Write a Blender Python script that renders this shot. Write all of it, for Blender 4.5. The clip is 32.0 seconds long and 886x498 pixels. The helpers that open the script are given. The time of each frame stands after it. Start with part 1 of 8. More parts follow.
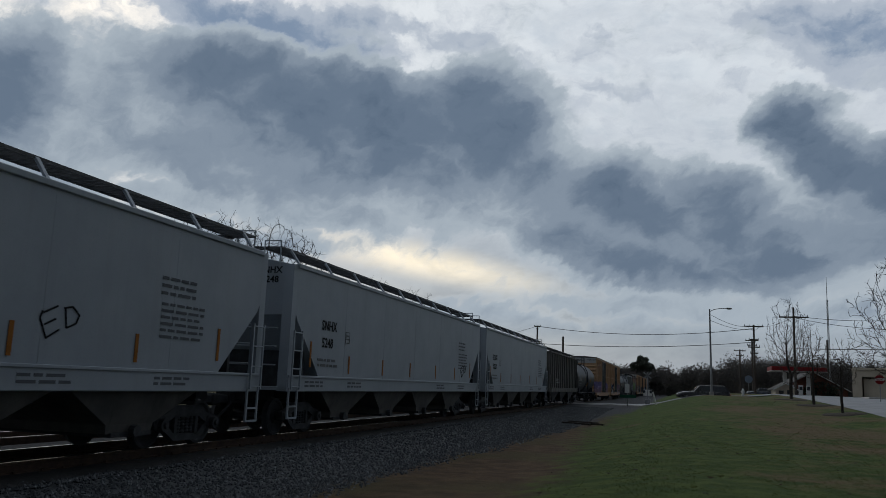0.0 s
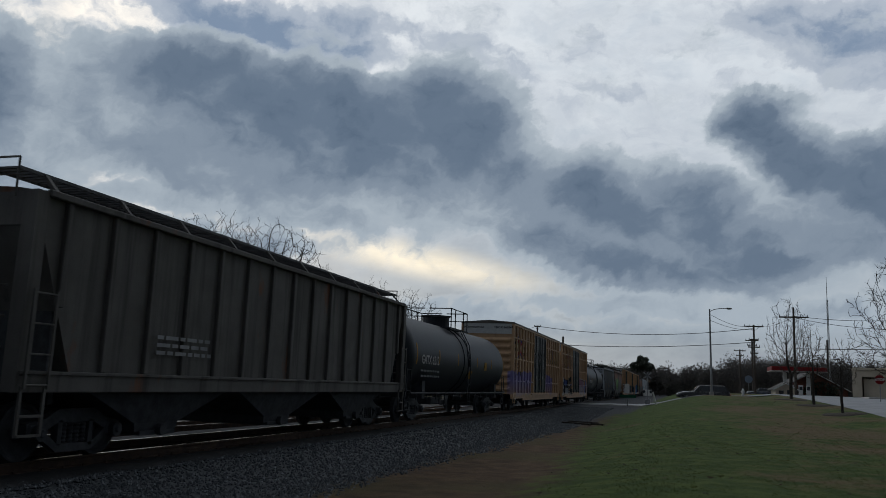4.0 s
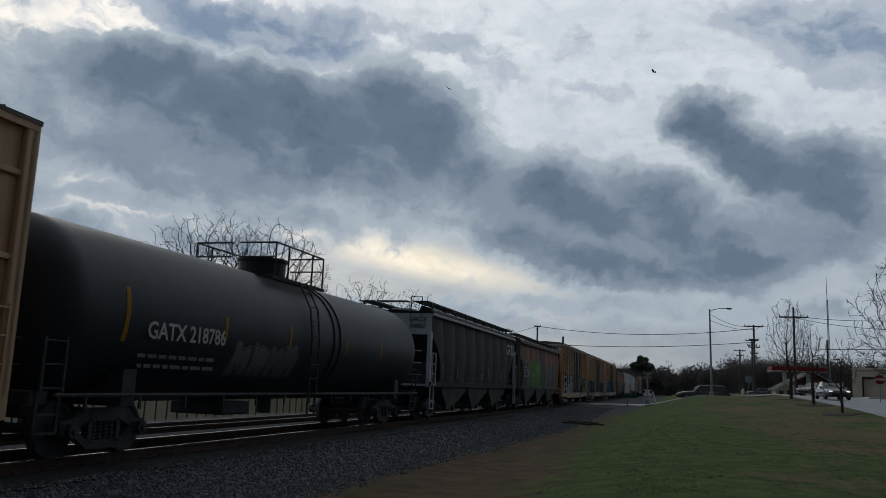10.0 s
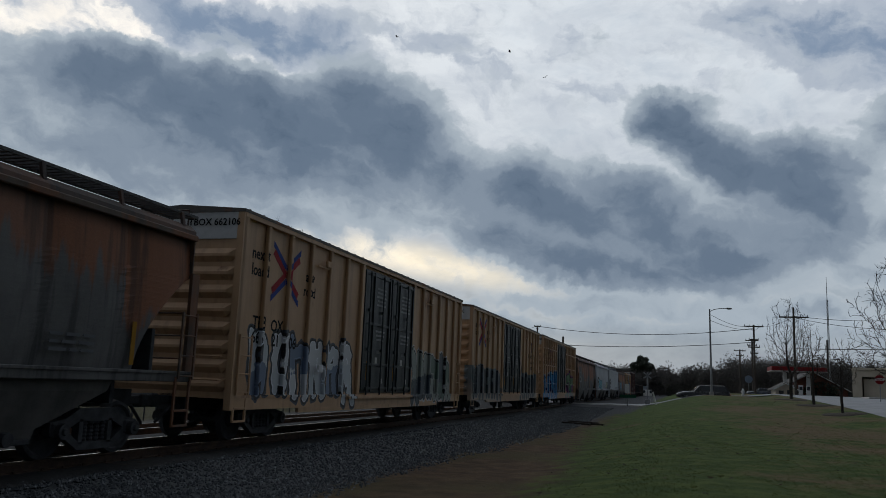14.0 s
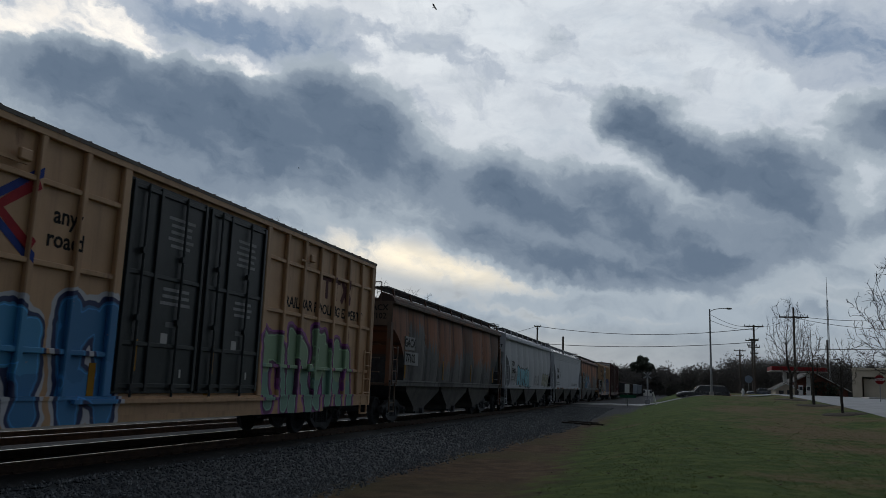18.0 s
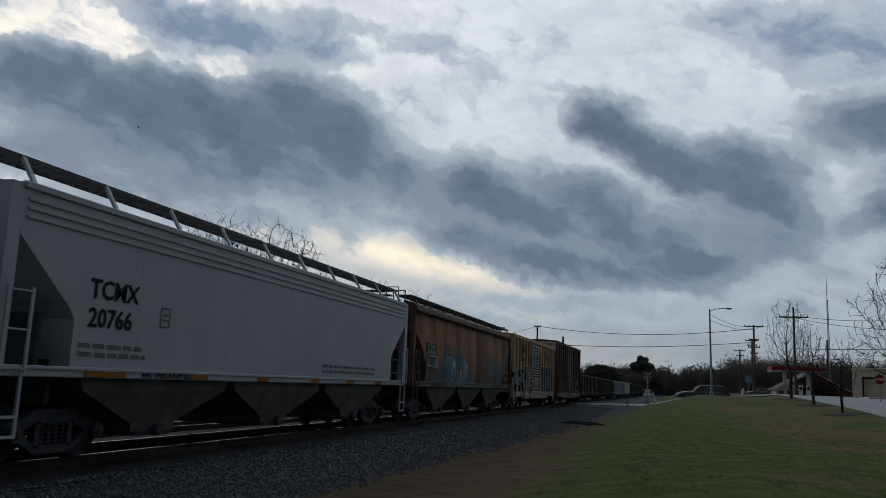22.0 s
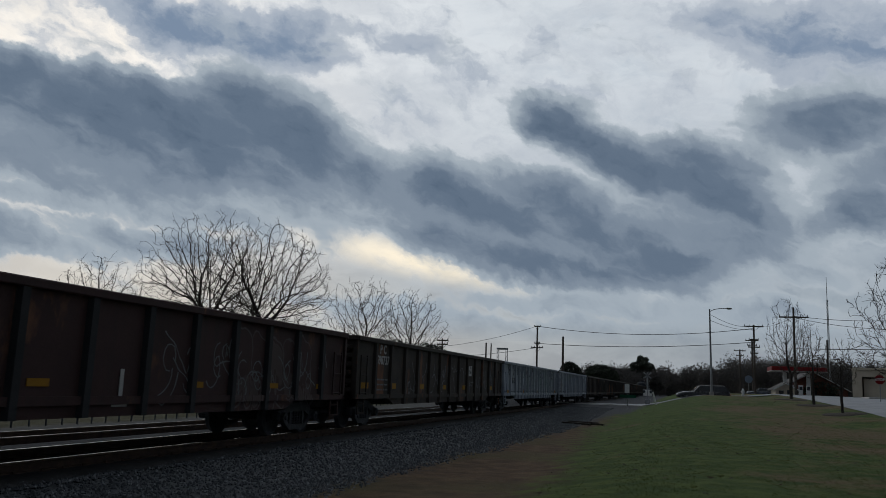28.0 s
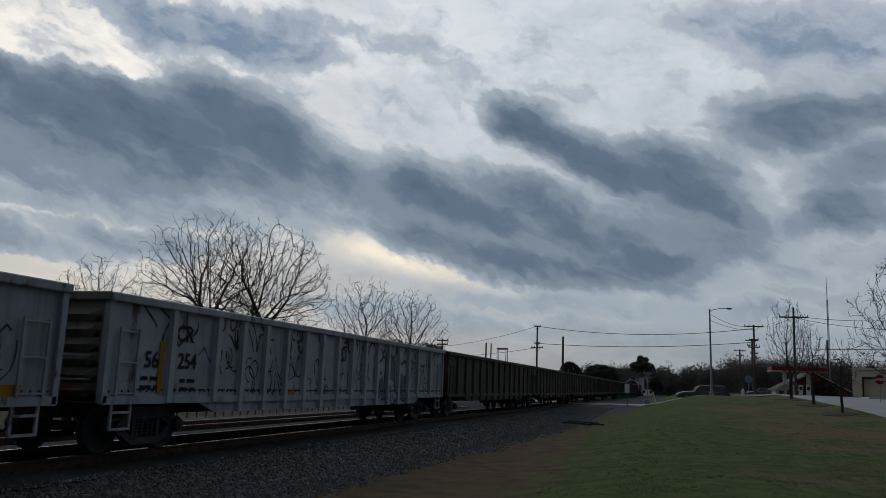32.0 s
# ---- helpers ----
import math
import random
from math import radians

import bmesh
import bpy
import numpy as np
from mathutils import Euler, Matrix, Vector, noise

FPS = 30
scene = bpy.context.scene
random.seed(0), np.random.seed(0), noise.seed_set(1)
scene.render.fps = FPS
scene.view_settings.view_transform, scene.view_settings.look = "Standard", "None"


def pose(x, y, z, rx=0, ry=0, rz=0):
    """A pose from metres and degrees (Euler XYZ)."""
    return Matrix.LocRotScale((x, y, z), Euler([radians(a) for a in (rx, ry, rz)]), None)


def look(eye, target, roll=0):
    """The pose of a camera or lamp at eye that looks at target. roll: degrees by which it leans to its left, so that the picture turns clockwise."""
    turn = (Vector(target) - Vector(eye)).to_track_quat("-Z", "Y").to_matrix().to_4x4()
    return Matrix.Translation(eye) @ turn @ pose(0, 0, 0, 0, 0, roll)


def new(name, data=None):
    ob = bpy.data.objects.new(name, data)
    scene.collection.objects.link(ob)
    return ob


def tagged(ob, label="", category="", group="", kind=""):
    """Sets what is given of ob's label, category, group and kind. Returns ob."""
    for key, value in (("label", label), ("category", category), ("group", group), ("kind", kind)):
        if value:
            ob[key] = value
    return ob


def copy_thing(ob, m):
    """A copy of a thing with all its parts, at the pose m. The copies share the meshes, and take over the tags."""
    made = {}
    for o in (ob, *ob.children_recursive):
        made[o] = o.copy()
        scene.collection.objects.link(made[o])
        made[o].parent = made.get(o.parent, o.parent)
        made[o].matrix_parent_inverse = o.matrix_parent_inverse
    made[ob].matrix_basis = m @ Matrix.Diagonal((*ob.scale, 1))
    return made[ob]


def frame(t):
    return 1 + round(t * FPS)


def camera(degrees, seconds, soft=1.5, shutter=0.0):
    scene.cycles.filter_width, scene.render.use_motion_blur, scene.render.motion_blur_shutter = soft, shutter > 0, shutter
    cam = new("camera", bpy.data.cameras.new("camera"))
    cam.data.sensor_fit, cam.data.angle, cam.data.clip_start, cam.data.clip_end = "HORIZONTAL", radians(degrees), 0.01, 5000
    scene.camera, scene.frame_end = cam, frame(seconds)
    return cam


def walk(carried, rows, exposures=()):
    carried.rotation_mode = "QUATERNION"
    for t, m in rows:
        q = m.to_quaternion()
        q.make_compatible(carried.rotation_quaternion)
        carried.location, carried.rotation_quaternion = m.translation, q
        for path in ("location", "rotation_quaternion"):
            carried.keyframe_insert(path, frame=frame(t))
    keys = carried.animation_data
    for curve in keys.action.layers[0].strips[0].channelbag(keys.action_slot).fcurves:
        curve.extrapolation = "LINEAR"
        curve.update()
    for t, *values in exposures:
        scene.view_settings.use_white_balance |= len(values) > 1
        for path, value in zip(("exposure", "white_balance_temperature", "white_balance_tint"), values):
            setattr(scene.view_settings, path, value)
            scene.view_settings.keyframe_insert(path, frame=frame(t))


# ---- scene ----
EYE = Vector((0.0, 0.0, 1.48))
YAW, PITCH, ROLL = radians(16.43), radians(9.42), 2.25
AHEAD = Vector((-math.sin(YAW) * math.cos(PITCH), math.cos(YAW) * math.cos(PITCH), math.sin(PITCH)))
cam = camera(57.67, 32.0, soft=0.75, shutter=0.06)
STAND = look(EYE, EYE + AHEAD, ROLL)
walk(cam, [(0, STAND), (32, STAND)], [(0, 0.05), (21, 0.06), (28, -0.04), (32, -0.06)])


def travelled(t):
    """Metres that the train has gone since 16 s."""
    u = (t - 16) / 16
    return 13.102 * 16 * u + 5.441 * u ** 2 - 0.424 * u ** 3 - 1.103 * u ** 4


# ---- node helpers ----
def graph(tree):
    tree.nodes.clear()

    def node(kind, ins=None, operation="", use_clamp=False, data_type="", interpolation_type="", vector_type="", gradient_type=""):
        n = tree.nodes.new("ShaderNode" + kind)
        if operation:
            n.operation = operation
        if use_clamp:
            n.use_clamp = True
        if data_type:
            n.data_type = data_type
        if interpolation_type:
            n.interpolation_type = interpolation_type
        if vector_type:
            n.vector_type = vector_type
        if gradient_type:
            n.gradient_type = gradient_type
        for k, v in (ins or {}).items():
            if isinstance(v, bpy.types.NodeSocket):
                tree.links.new(v, n.inputs[k])
            else:
                n.inputs[k].default_value = v
        return n
    return node


def math_node(node, op, a, b=0.0, clamp=False):
    return node("Math", {0: a, 1: b}, operation=op, use_clamp=clamp).outputs[0]


def mix_node(node, fac, a, b):
    return node("Mix", {0: fac, 6: a, 7: b}, data_type="RGBA").outputs[2]


def smooth(node, value, lo, hi, out0=0.0, out1=1.0):
    return node("MapRange", {0: value, 1: lo, 2: hi, 3: out0, 4: out1}, interpolation_type="SMOOTHSTEP").outputs[0]


# ---- sky, sun ----
SUN_AZ, SUN_EL = radians(-40), radians(23)
SUN_DIR = Vector((math.sin(SUN_AZ) * math.cos(SUN_EL), math.cos(SUN_AZ) * math.cos(SUN_EL), math.sin(SUN_EL)))


def make_world():
    world = bpy.data.worlds.new("overcast_sky")
    world.use_nodes = True
    node = graph(world.node_tree)
    sky = node("TexSky")
    sky.sky_type, sky.sun_disc, sky.sun_elevation, sky.sun_rotation, sky.dust_density = "NISHITA", False, SUN_EL, SUN_AZ, 2.0
    clear = node("VectorMath", {0: sky.outputs[0], 1: (0.1, 0.1, 0.1)}, operation="MULTIPLY").outputs[0]
    way = node("TexCoord").outputs["Generated"]
    height = node("SeparateXYZ", {0: way}).outputs[2]
    near_sun = node("VectorMath", {0: way, 1: SUN_DIR}, operation="DOT_PRODUCT").outputs["Value"]
    x, y, _ = node("SeparateXYZ", {0: way}).outputs
    bearing = math_node(node, "ARCTAN2", x, y)

    def around(u, v, ru, rv, slope=0.0):
        place = node("CombineXYZ", {0: math_node(node, "MULTIPLY", math_node(node, "SUBTRACT", bearing, u), 1 / ru), 1: math_node(node, "MULTIPLY", math_node(node, "ADD", math_node(node, "SUBTRACT", height, v), math_node(node, "MULTIPLY", math_node(node, "SUBTRACT", bearing, u), slope)), 1 / rv)}).outputs[0]
        return smooth(node, node("VectorMath", {0: place}, operation="LENGTH").outputs["Value"], 1.0, 0.0)
    veil = mix_node(node, smooth(node, height, 0.07, 0.40), (0.29, 0.345, 0.41, 1), (0.625, 0.68, 0.735, 1))
    veil = mix_node(node, math_node(node, "MULTIPLY", around(-0.80, 0.39, 0.34, 0.20), 0.7), veil, (0.74, 0.715, 0.66, 1))
    veil = mix_node(node, around(-0.70, 0.40, 0.09, 0.055), veil, (0.94, 0.90, 0.82, 1))
    veil = mix_node(node, math_node(node, "MULTIPLY", around(-0.31, 0.148, 0.22, 0.032, 0.16), 0.95), veil, (0.96, 0.85, 0.66, 1))
    # unseen sky away from the sun, dimmed to hold back light on near sides
    veil = mix_node(node, smooth(node, near_sun, 0.60, -0.15), veil, (0.06, 0.07, 0.088, 1))
    streaks = node("TexNoise", {"Vector": node("VectorMath", {0: way, 1: (1, 1, 3)}, operation="MULTIPLY").outputs[0], "Scale": 4.0, "Detail": 5.0, "Roughness": 0.55}).outputs[0]
    veil = mix_node(node, smooth(node, streaks, 0.35, 0.7), veil, node("VectorMath", {0: veil, 1: (1.12, 1.11, 1.09)}, operation="MULTIPLY").outputs[0])
    curds = node("TexNoise", {"Vector": node("VectorMath", {0: way, 1: (1, 1, 2.2)}, operation="MULTIPLY").outputs[0], "Scale": 11.0, "Detail": 8.0, "Roughness": 0.62, "Distortion": 0.4}).outputs[0]
    veil = mix_node(node, smooth(node, curds, 0.62, 0.36), veil, node("VectorMath", {0: veil, 1: (0.79, 0.815, 0.85)}, operation="MULTIPLY").outputs[0])
    whole = mix_node(node, 0.9, clear, veil)
    back = node("Background", {0: whole, 1: 1.0})
    node("OutputWorld", {0: back.outputs[0]})
    scene.world = world


make_world()
sun = new("sun", bpy.data.lights.new("sun", "SUN"))
sun.data.energy, sun.data.angle, sun.data.color = 0.6, radians(25), (1.0, 0.93, 0.82)
sun.matrix_basis = look(SUN_DIR * 100, (0, 0, 0))

LOW, HIGH = 250.0, 600.0


def cloud_material(name, blobs, sharp, tones, height, warp, grain, cover, fade=(0.045, 0.09), gaps=(), spread=1.3, core=0.36):
    """A glowing cloud sheet: soft masses set by bearing and steepness as seen from the ground, torn by noise."""
    m = bpy.data.materials.new(name)
    m.use_nodes = True
    m.cycles.emission_sampling = "NONE"
    node = graph(m.node_tree)
    x, y, _ = node("SeparateXYZ", {0: node("TexCoord").outputs["Object"]}).outputs
    far = math_node(node, "SQRT", math_node(node, "ADD", math_node(node, "MULTIPLY", x, x), math_node(node, "MULTIPLY", y, y)))
    bearing = math_node(node, "ARCTAN2", x, y)
    steep = math_node(node, "DIVIDE", height, far)
    spot = node("CombineXYZ", {0: bearing, 1: steep}).outputs[0]
    big = node("TexNoise", {"Vector": spot, "Scale": 9.0, "Detail": 3.0}).outputs[1]
    fine = node("TexNoise", {"Vector": spot, "Scale": 34.0, "Detail": 5.0, "Roughness": 0.6}).outputs[1]

    def shake(v, size):
        return node("VectorMath", {0: node("VectorMath", {0: v, 1: (0.5, 0.5, 0.5)}, operation="SUBTRACT").outputs[0], 1: (size, size, 0)}, operation="MULTIPLY").outputs[0]
    bent = node("VectorMath", {0: spot, 1: shake(big, warp)}, operation="ADD").outputs[0]
    bent = node("VectorMath", {0: bent, 1: shake(fine, warp * 0.6)}, operation="ADD").outputs[0]
    cores = bases = None
    for u, v, ru, rv, turn, weight in blobs:
        place = node("Mapping", {0: bent, 1: (u, v, 0), 2: (0, 0, radians(turn)), 3: (ru * spread, rv * spread, 1)}, vector_type="TEXTURE").outputs[0]
        lump = smooth(node, node("TexGradient", {0: place}, gradient_type="SPHERICAL").outputs[1], 0.0, 0.8, 0.0, abs(weight))
        if weight < 0:
            bases = lump if bases is None else node("Math", {0: bases, 1: lump, 2: 0.06}, operation="SMOOTH_MAX").outputs[0]
        else:
            cores = lump if cores is None else node("Math", {0: cores, 1: lump, 2: 0.08}, operation="SMOOTH_MAX").outputs[0]
    total = math_node(node, "ADD", bases, math_node(node, "MULTIPLY", cores, core))
    for u, v, ru, rv, turn, weight in gaps:
        place = node("Mapping", {0: bent, 1: (u, v, 0), 2: (0, 0, radians(turn)), 3: (ru, rv, 1)}, vector_type="TEXTURE").outputs[0]
        total = math_node(node, "SUBTRACT", total, smooth(node, node("TexGradient", {0: place}, gradient_type="SPHERICAL").outputs[1], 0.0, 0.7, 0.0, weight))
    # the texture runs along the slope of the banks
    along = node("Mapping", {0: bent, 2: (0, 0, radians(20))}).outputs[0]
    tex = node("TexNoise", {"Vector": node("VectorMath", {0: along, 1: (1, 1.5, 1)}, operation="MULTIPLY").outputs[0], "Scale": 15.0, "Detail": 9.0, "Roughness": 0.56}).outputs[0]
    rough = math_node(node, "MULTIPLY", math_node(node, "SUBTRACT", tex, 0.5), grain)
    wisp = node("TexNoise", {"Vector": node("VectorMath", {0: along, 1: (1, 1.8, 1)}, operation="MULTIPLY").outputs[0], "Scale": 40.0, "Detail": 7.0, "Roughness": 0.62}).outputs[0]
    rough = math_node(node, "ADD", rough, math_node(node, "MULTIPLY", math_node(node, "SUBTRACT", wisp, 0.5), grain * 0.26))
    dense = math_node(node, "ADD", math_node(node, "ADD", total, rough), cover)
    ramp = node("ValToRGB", {0: math_node(node, "MULTIPLY", dense, 0.80)})
    for i, (at, tone) in enumerate(tones):
        e = ramp.color_ramp.elements[i] if i < 2 else ramp.color_ramp.elements.new(at)
        e.position, e.color = at, (*tone, 1)
    ramp.color_ramp.interpolation = "EASE"
    alpha = math_node(node, "MULTIPLY", smooth(node, dense, *sharp), smooth(node, steep, *fade))
    # glow cut overhead and away from the sun, unseen, to lower the light below
    away_dim = smooth(node, math_node(node, "COSINE", math_node(node, "SUBTRACT", bearing, SUN_AZ)), 0.56, -0.25, 1.0, 0.16)
    overhead_dim = smooth(node, steep, 0.55, 1.6, 1.0, 0.45)
    glow = node("Emission", {0: ramp.outputs[0], 1: math_node(node, "MULTIPLY", away_dim, overhead_dim)}).outputs[0]
    node("OutputMaterial", {0: node("MixShader", {0: alpha, 1: node("BsdfTransparent").outputs[0], 2: glow}).outputs[0]})
    return m


def blob(u, v, ru, rv, turn, weight):
    return (u, v, ru, rv, turn, weight)


# broad grey bodies (negative weight) carry the darker cores
LEFT_BANK = [
    blob(-0.711, 0.332, 0.153, 0.063, -3, -0.62),
    blob(-0.552, 0.311, 0.176, 0.081, -17, -0.62),
    blob(-0.411, 0.307, 0.122, 0.082, -27, -0.6),
    blob(-0.778, 0.285, 0.126, 0.06, 0, -0.45),
    blob(-0.628, 0.265, 0.155, 0.042, -14, -0.45),
    blob(-0.491, 0.234, 0.18, 0.04, -14, -0.34),
    blob(-0.925, 0.271, 0.062, 0.079, 2, -0.6),
    blob(-0.72, 0.355, 0.073, 0.035, 3, 0.85),
    blob(-0.629, 0.34, 0.084, 0.044, -13, 0.9),
    blob(-0.519, 0.326, 0.104, 0.048, -20, 0.95),
    blob(-0.429, 0.362, 0.043, 0.037, -16, 1.0),
    blob(-0.397, 0.319, 0.08, 0.045, -35, 1.0),
    blob(-0.338, 0.286, 0.065, 0.027, -28, 0.8),
    blob(-0.677, 0.303, 0.113, 0.028, -7, 0.6),
    blob(-0.466, 0.265, 0.091, 0.029, -18, 0.75),
    blob(-0.922, 0.284, 0.053, 0.061, 2, 0.8),
    blob(-0.690, 0.240, 0.180, 0.050, -9, -0.52),
    blob(-0.600, 0.272, 0.150, 0.036, -12, 0.70),
    blob(-0.545, 0.205, 0.130, 0.030, -10, -0.40),
    blob(-0.860, 0.225, 0.110, 0.045, 2, -0.45),
]
MIDDLE_BANK = [
    blob(-0.278, 0.247, 0.101, 0.052, -27, -0.58),
    blob(-0.184, 0.221, 0.121, 0.066, -20, -0.58),
    blob(-0.079, 0.193, 0.137, 0.071, -15, -0.6),
    blob(0.021, 0.171, 0.117, 0.062, -7, -0.55),
    blob(-0.162, 0.16, 0.14, 0.032, -13, -0.5),
    blob(-0.35, 0.229, 0.086, 0.037, -23, -0.4),
    blob(-0.217, 0.257, 0.036, 0.025, -19, 0.95),
    blob(-0.163, 0.228, 0.078, 0.033, -25, 0.9),
    blob(-0.09, 0.25, 0.056, 0.029, -21, 0.85),
    blob(-0.038, 0.214, 0.062, 0.035, -32, 0.7),
    blob(-0.204, 0.169, 0.085, 0.024, -17, 0.8),
    blob(-0.12, 0.146, 0.097, 0.024, -11, 0.95),
    blob(-0.025, 0.13, 0.086, 0.019, -6, 0.85),
    blob(0.034, 0.15, 0.07, 0.027, 0, 0.9),
    blob(-0.005, 0.185, 0.073, 0.031, -11, 0.55),
]
RIGHT_BANK = [
    blob(-0.038, 0.341, 0.052, 0.035, -13, -0.62),
    blob(0.022, 0.287, 0.09, 0.045, -39, -0.62),
    blob(0.111, 0.257, 0.087, 0.051, -13, -0.62),
    blob(0.146, 0.194, 0.065, 0.05, -14, -0.55),
    blob(0.085, 0.204, 0.082, 0.047, -24, -0.5),
    blob(0.215, 0.197, 0.039, 0.026, -15, -0.4),
    blob(0.269, 0.206, 0.047, 0.034, -5, -0.55),
    blob(0.269, 0.308, 0.09, 0.039, 2, -0.5),
    blob(0.185, 0.141, 0.045, 0.019, -13, -0.35),
    blob(-0.045, 0.348, 0.036, 0.025, -3, 1.0),
    blob(-0.011, 0.31, 0.064, 0.028, -39, 1.0),
    blob(0.048, 0.268, 0.067, 0.027, -29, 0.95),
    blob(0.125, 0.287, 0.05, 0.023, -21, 0.8),
    blob(0.167, 0.277, 0.03, 0.024, -5, 0.7),
    blob(0.129, 0.236, 0.068, 0.033, -20, 0.85),
    blob(0.115, 0.169, 0.054, 0.027, -2, 0.6),
]
FAR_RIGHT_BANK = [
    blob(0.159, 0.24, 0.035, 0.04, -4, 0.5),
    blob(0.27, 0.205, 0.055, 0.036, -5, 0.55),
    blob(0.28, 0.305, 0.095, 0.045, 2, -0.62),
    blob(0.269, 0.305, 0.080, 0.030, 2, 0.5),
    blob(0.30, 0.255, 0.080, 0.030, 2, -0.4),
    blob(0.336, 0.23, 0.053, 0.042, -7, 0.8),
    blob(0.375, 0.31, 0.061, 0.036, -11, -0.5),
    blob(0.375, 0.31, 0.051, 0.024, -11, 0.7),
]
LOW_BANDS = [
    blob(-0.6, 0.16, 0.123, 0.023, -1, -0.42),
    blob(-0.739, 0.139, 0.092, 0.026, 2, -0.42),
    blob(-0.834, 0.19, 0.074, 0.031, 2, -0.45),
    blob(-0.079, 0.098, 0.160, 0.014, -3, -0.36),
    blob(-0.133, 0.060, 0.300, 0.026, 0, -0.42),
    blob(0.113, 0.09, 0.113, 0.017, 0, -0.36),
    blob(-0.286, 0.085, 0.16, 0.018, -6, -0.36),
    blob(-0.715, 0.195, 0.089, 0.017, -1, -0.36),
    blob(0.17, 0.065, 0.09, 0.019, 1, -0.34),
]
LOW_MASSES = LEFT_BANK + MIDDLE_BANK + RIGHT_BANK + FAR_RIGHT_BANK + LOW_BANDS
HIGH_MASSES = [
    blob(-0.624, 0.437, 0.073, 0.034, 0, -0.6),
    blob(-0.527, 0.435, 0.105, 0.039, -5, -0.62),
    blob(-0.447, 0.426, 0.065, 0.027, -15, -0.45),
    blob(-0.463, 0.451, 0.043, 0.031, -15, 0.7),
    blob(-0.576, 0.434, 0.102, 0.026, -3, 0.9),
    blob(-0.323, 0.444, 0.112, 0.02, -12, -0.3),
    blob(-0.262, 0.415, 0.082, 0.012, -11, -0.26),
    blob(0.186, 0.426, 0.160, 0.050, -16, -0.58),
    blob(0.251, 0.371, 0.090, 0.035, -10, -0.50),
    blob(0.183, 0.416, 0.092, 0.017, -18, 0.5),
    blob(0.104, 0.458, 0.104, 0.016, -8, 0.3),
    blob(-0.312, 0.359, 0.044, 0.02, -18, -0.22),
    blob(-0.13, 0.385, 0.051, 0.012, -10, -0.2),
    blob(0.182, 0.371, 0.036, 0.007, -13, 0.45),
]


def sheet(name, height, mat):
    bm = bmesh.new()
    bmesh.ops.create_circle(bm, cap_ends=True, segments=64, radius=4600)
    me = bpy.data.meshes.new(name)
    bm.to_mesh(me)
    bm.free()
    me.materials.append(mat)
    ob = new(name, me)
    ob.location.z = height
    return ob


low_clouds = tagged(sheet("low_clouds", LOW, cloud_material(
    "low_cloud", LOW_MASSES, (0.13, 0.40), [(0.09, (0.655, 0.70, 0.74)), (0.29, (0.365, 0.425, 0.485)), (0.55, (0.215, 0.268, 0.338)), (0.78, (0.125, 0.172, 0.240)), (1.0, (0.075, 0.115, 0.175))], LOW, 0.055, 0.66, 0.085, gaps=[blob(-0.80, 0.42, 0.20, 0.07, -4, 0.3), blob(-0.60, 0.395, 0.12, 0.022, -4, 0.25)], spread=1.62)),
    "dark blue-grey rain clouds drifting below the overcast", "cloud", kind="structure")
high_clouds = tagged(sheet("high_clouds", HIGH, cloud_material(
    "high_cloud", HIGH_MASSES, (0.02, 0.55), [(0.05, (0.76, 0.79, 0.82)), (0.40, (0.42, 0.475, 0.555)), (0.85, (0.20, 0.27, 0.38))], HIGH, 0.07, 1.05, 0.19, (0.16, 0.34), spread=1.5)),
    "pale mottled high cloud veil over the whole sky", "cloud", kind="structure")


# ---- mesh helpers ----
def link(name, bm, mat, label="", category="", group="", kind=""):
    me = bpy.data.meshes.new(name)
    bm.to_mesh(me)
    bm.free()
    me.materials.append(mat)
    return tagged(new(name, me), label, category, group, kind)


def part(name, bm, mat, parent, label=""):
    """Links a bmesh, or a mesh that several parts share, as one part."""
    if isinstance(bm, bpy.types.Mesh):
        ob = new(name, bm)
    else:
        ob = link(name, bm, mat)
    ob.parent = parent
    return tagged(ob, label)


def shared(name, bm, mat):
    me = bpy.data.meshes.new(name)
    bm.to_mesh(me)
    bm.free()
    me.materials.append(mat)
    return me


def thing(name, m, label, category, group="", kind=""):
    ob = tagged(new(name), label, category, group, kind)
    ob.matrix_basis = m
    return ob


def box(bm, x0, x1, y0, y1, z0, z1, bevel=0.0, turn=None):
    made = bmesh.ops.create_cube(bm, size=1.0)["verts"]
    m = Matrix.Translation(((x0 + x1) / 2, (y0 + y1) / 2, (z0 + z1) / 2)) @ Matrix.Diagonal((x1 - x0, y1 - y0, z1 - z0, 1))
    bmesh.ops.transform(bm, matrix=turn @ m if turn else m, verts=made)
    if bevel:
        edges = list({e for v in made for e in v.link_edges})
        bmesh.ops.bevel(bm, geom=edges, offset=bevel, segments=1, affect="EDGES")
    return bm


def rod(bm, a, b, r0, r1=None, seg=8):
    a, b = Vector(a), Vector(b)
    made = bmesh.ops.create_cone(bm, cap_ends=True, segments=seg, radius1=r0, radius2=r0 if r1 is None else r1, depth=(b - a).length)["verts"]
    m = Matrix.Translation((a + b) / 2) @ (b - a).to_track_quat("Z", "Y").to_matrix().to_4x4()
    bmesh.ops.transform(bm, matrix=m, verts=made)
    return bm


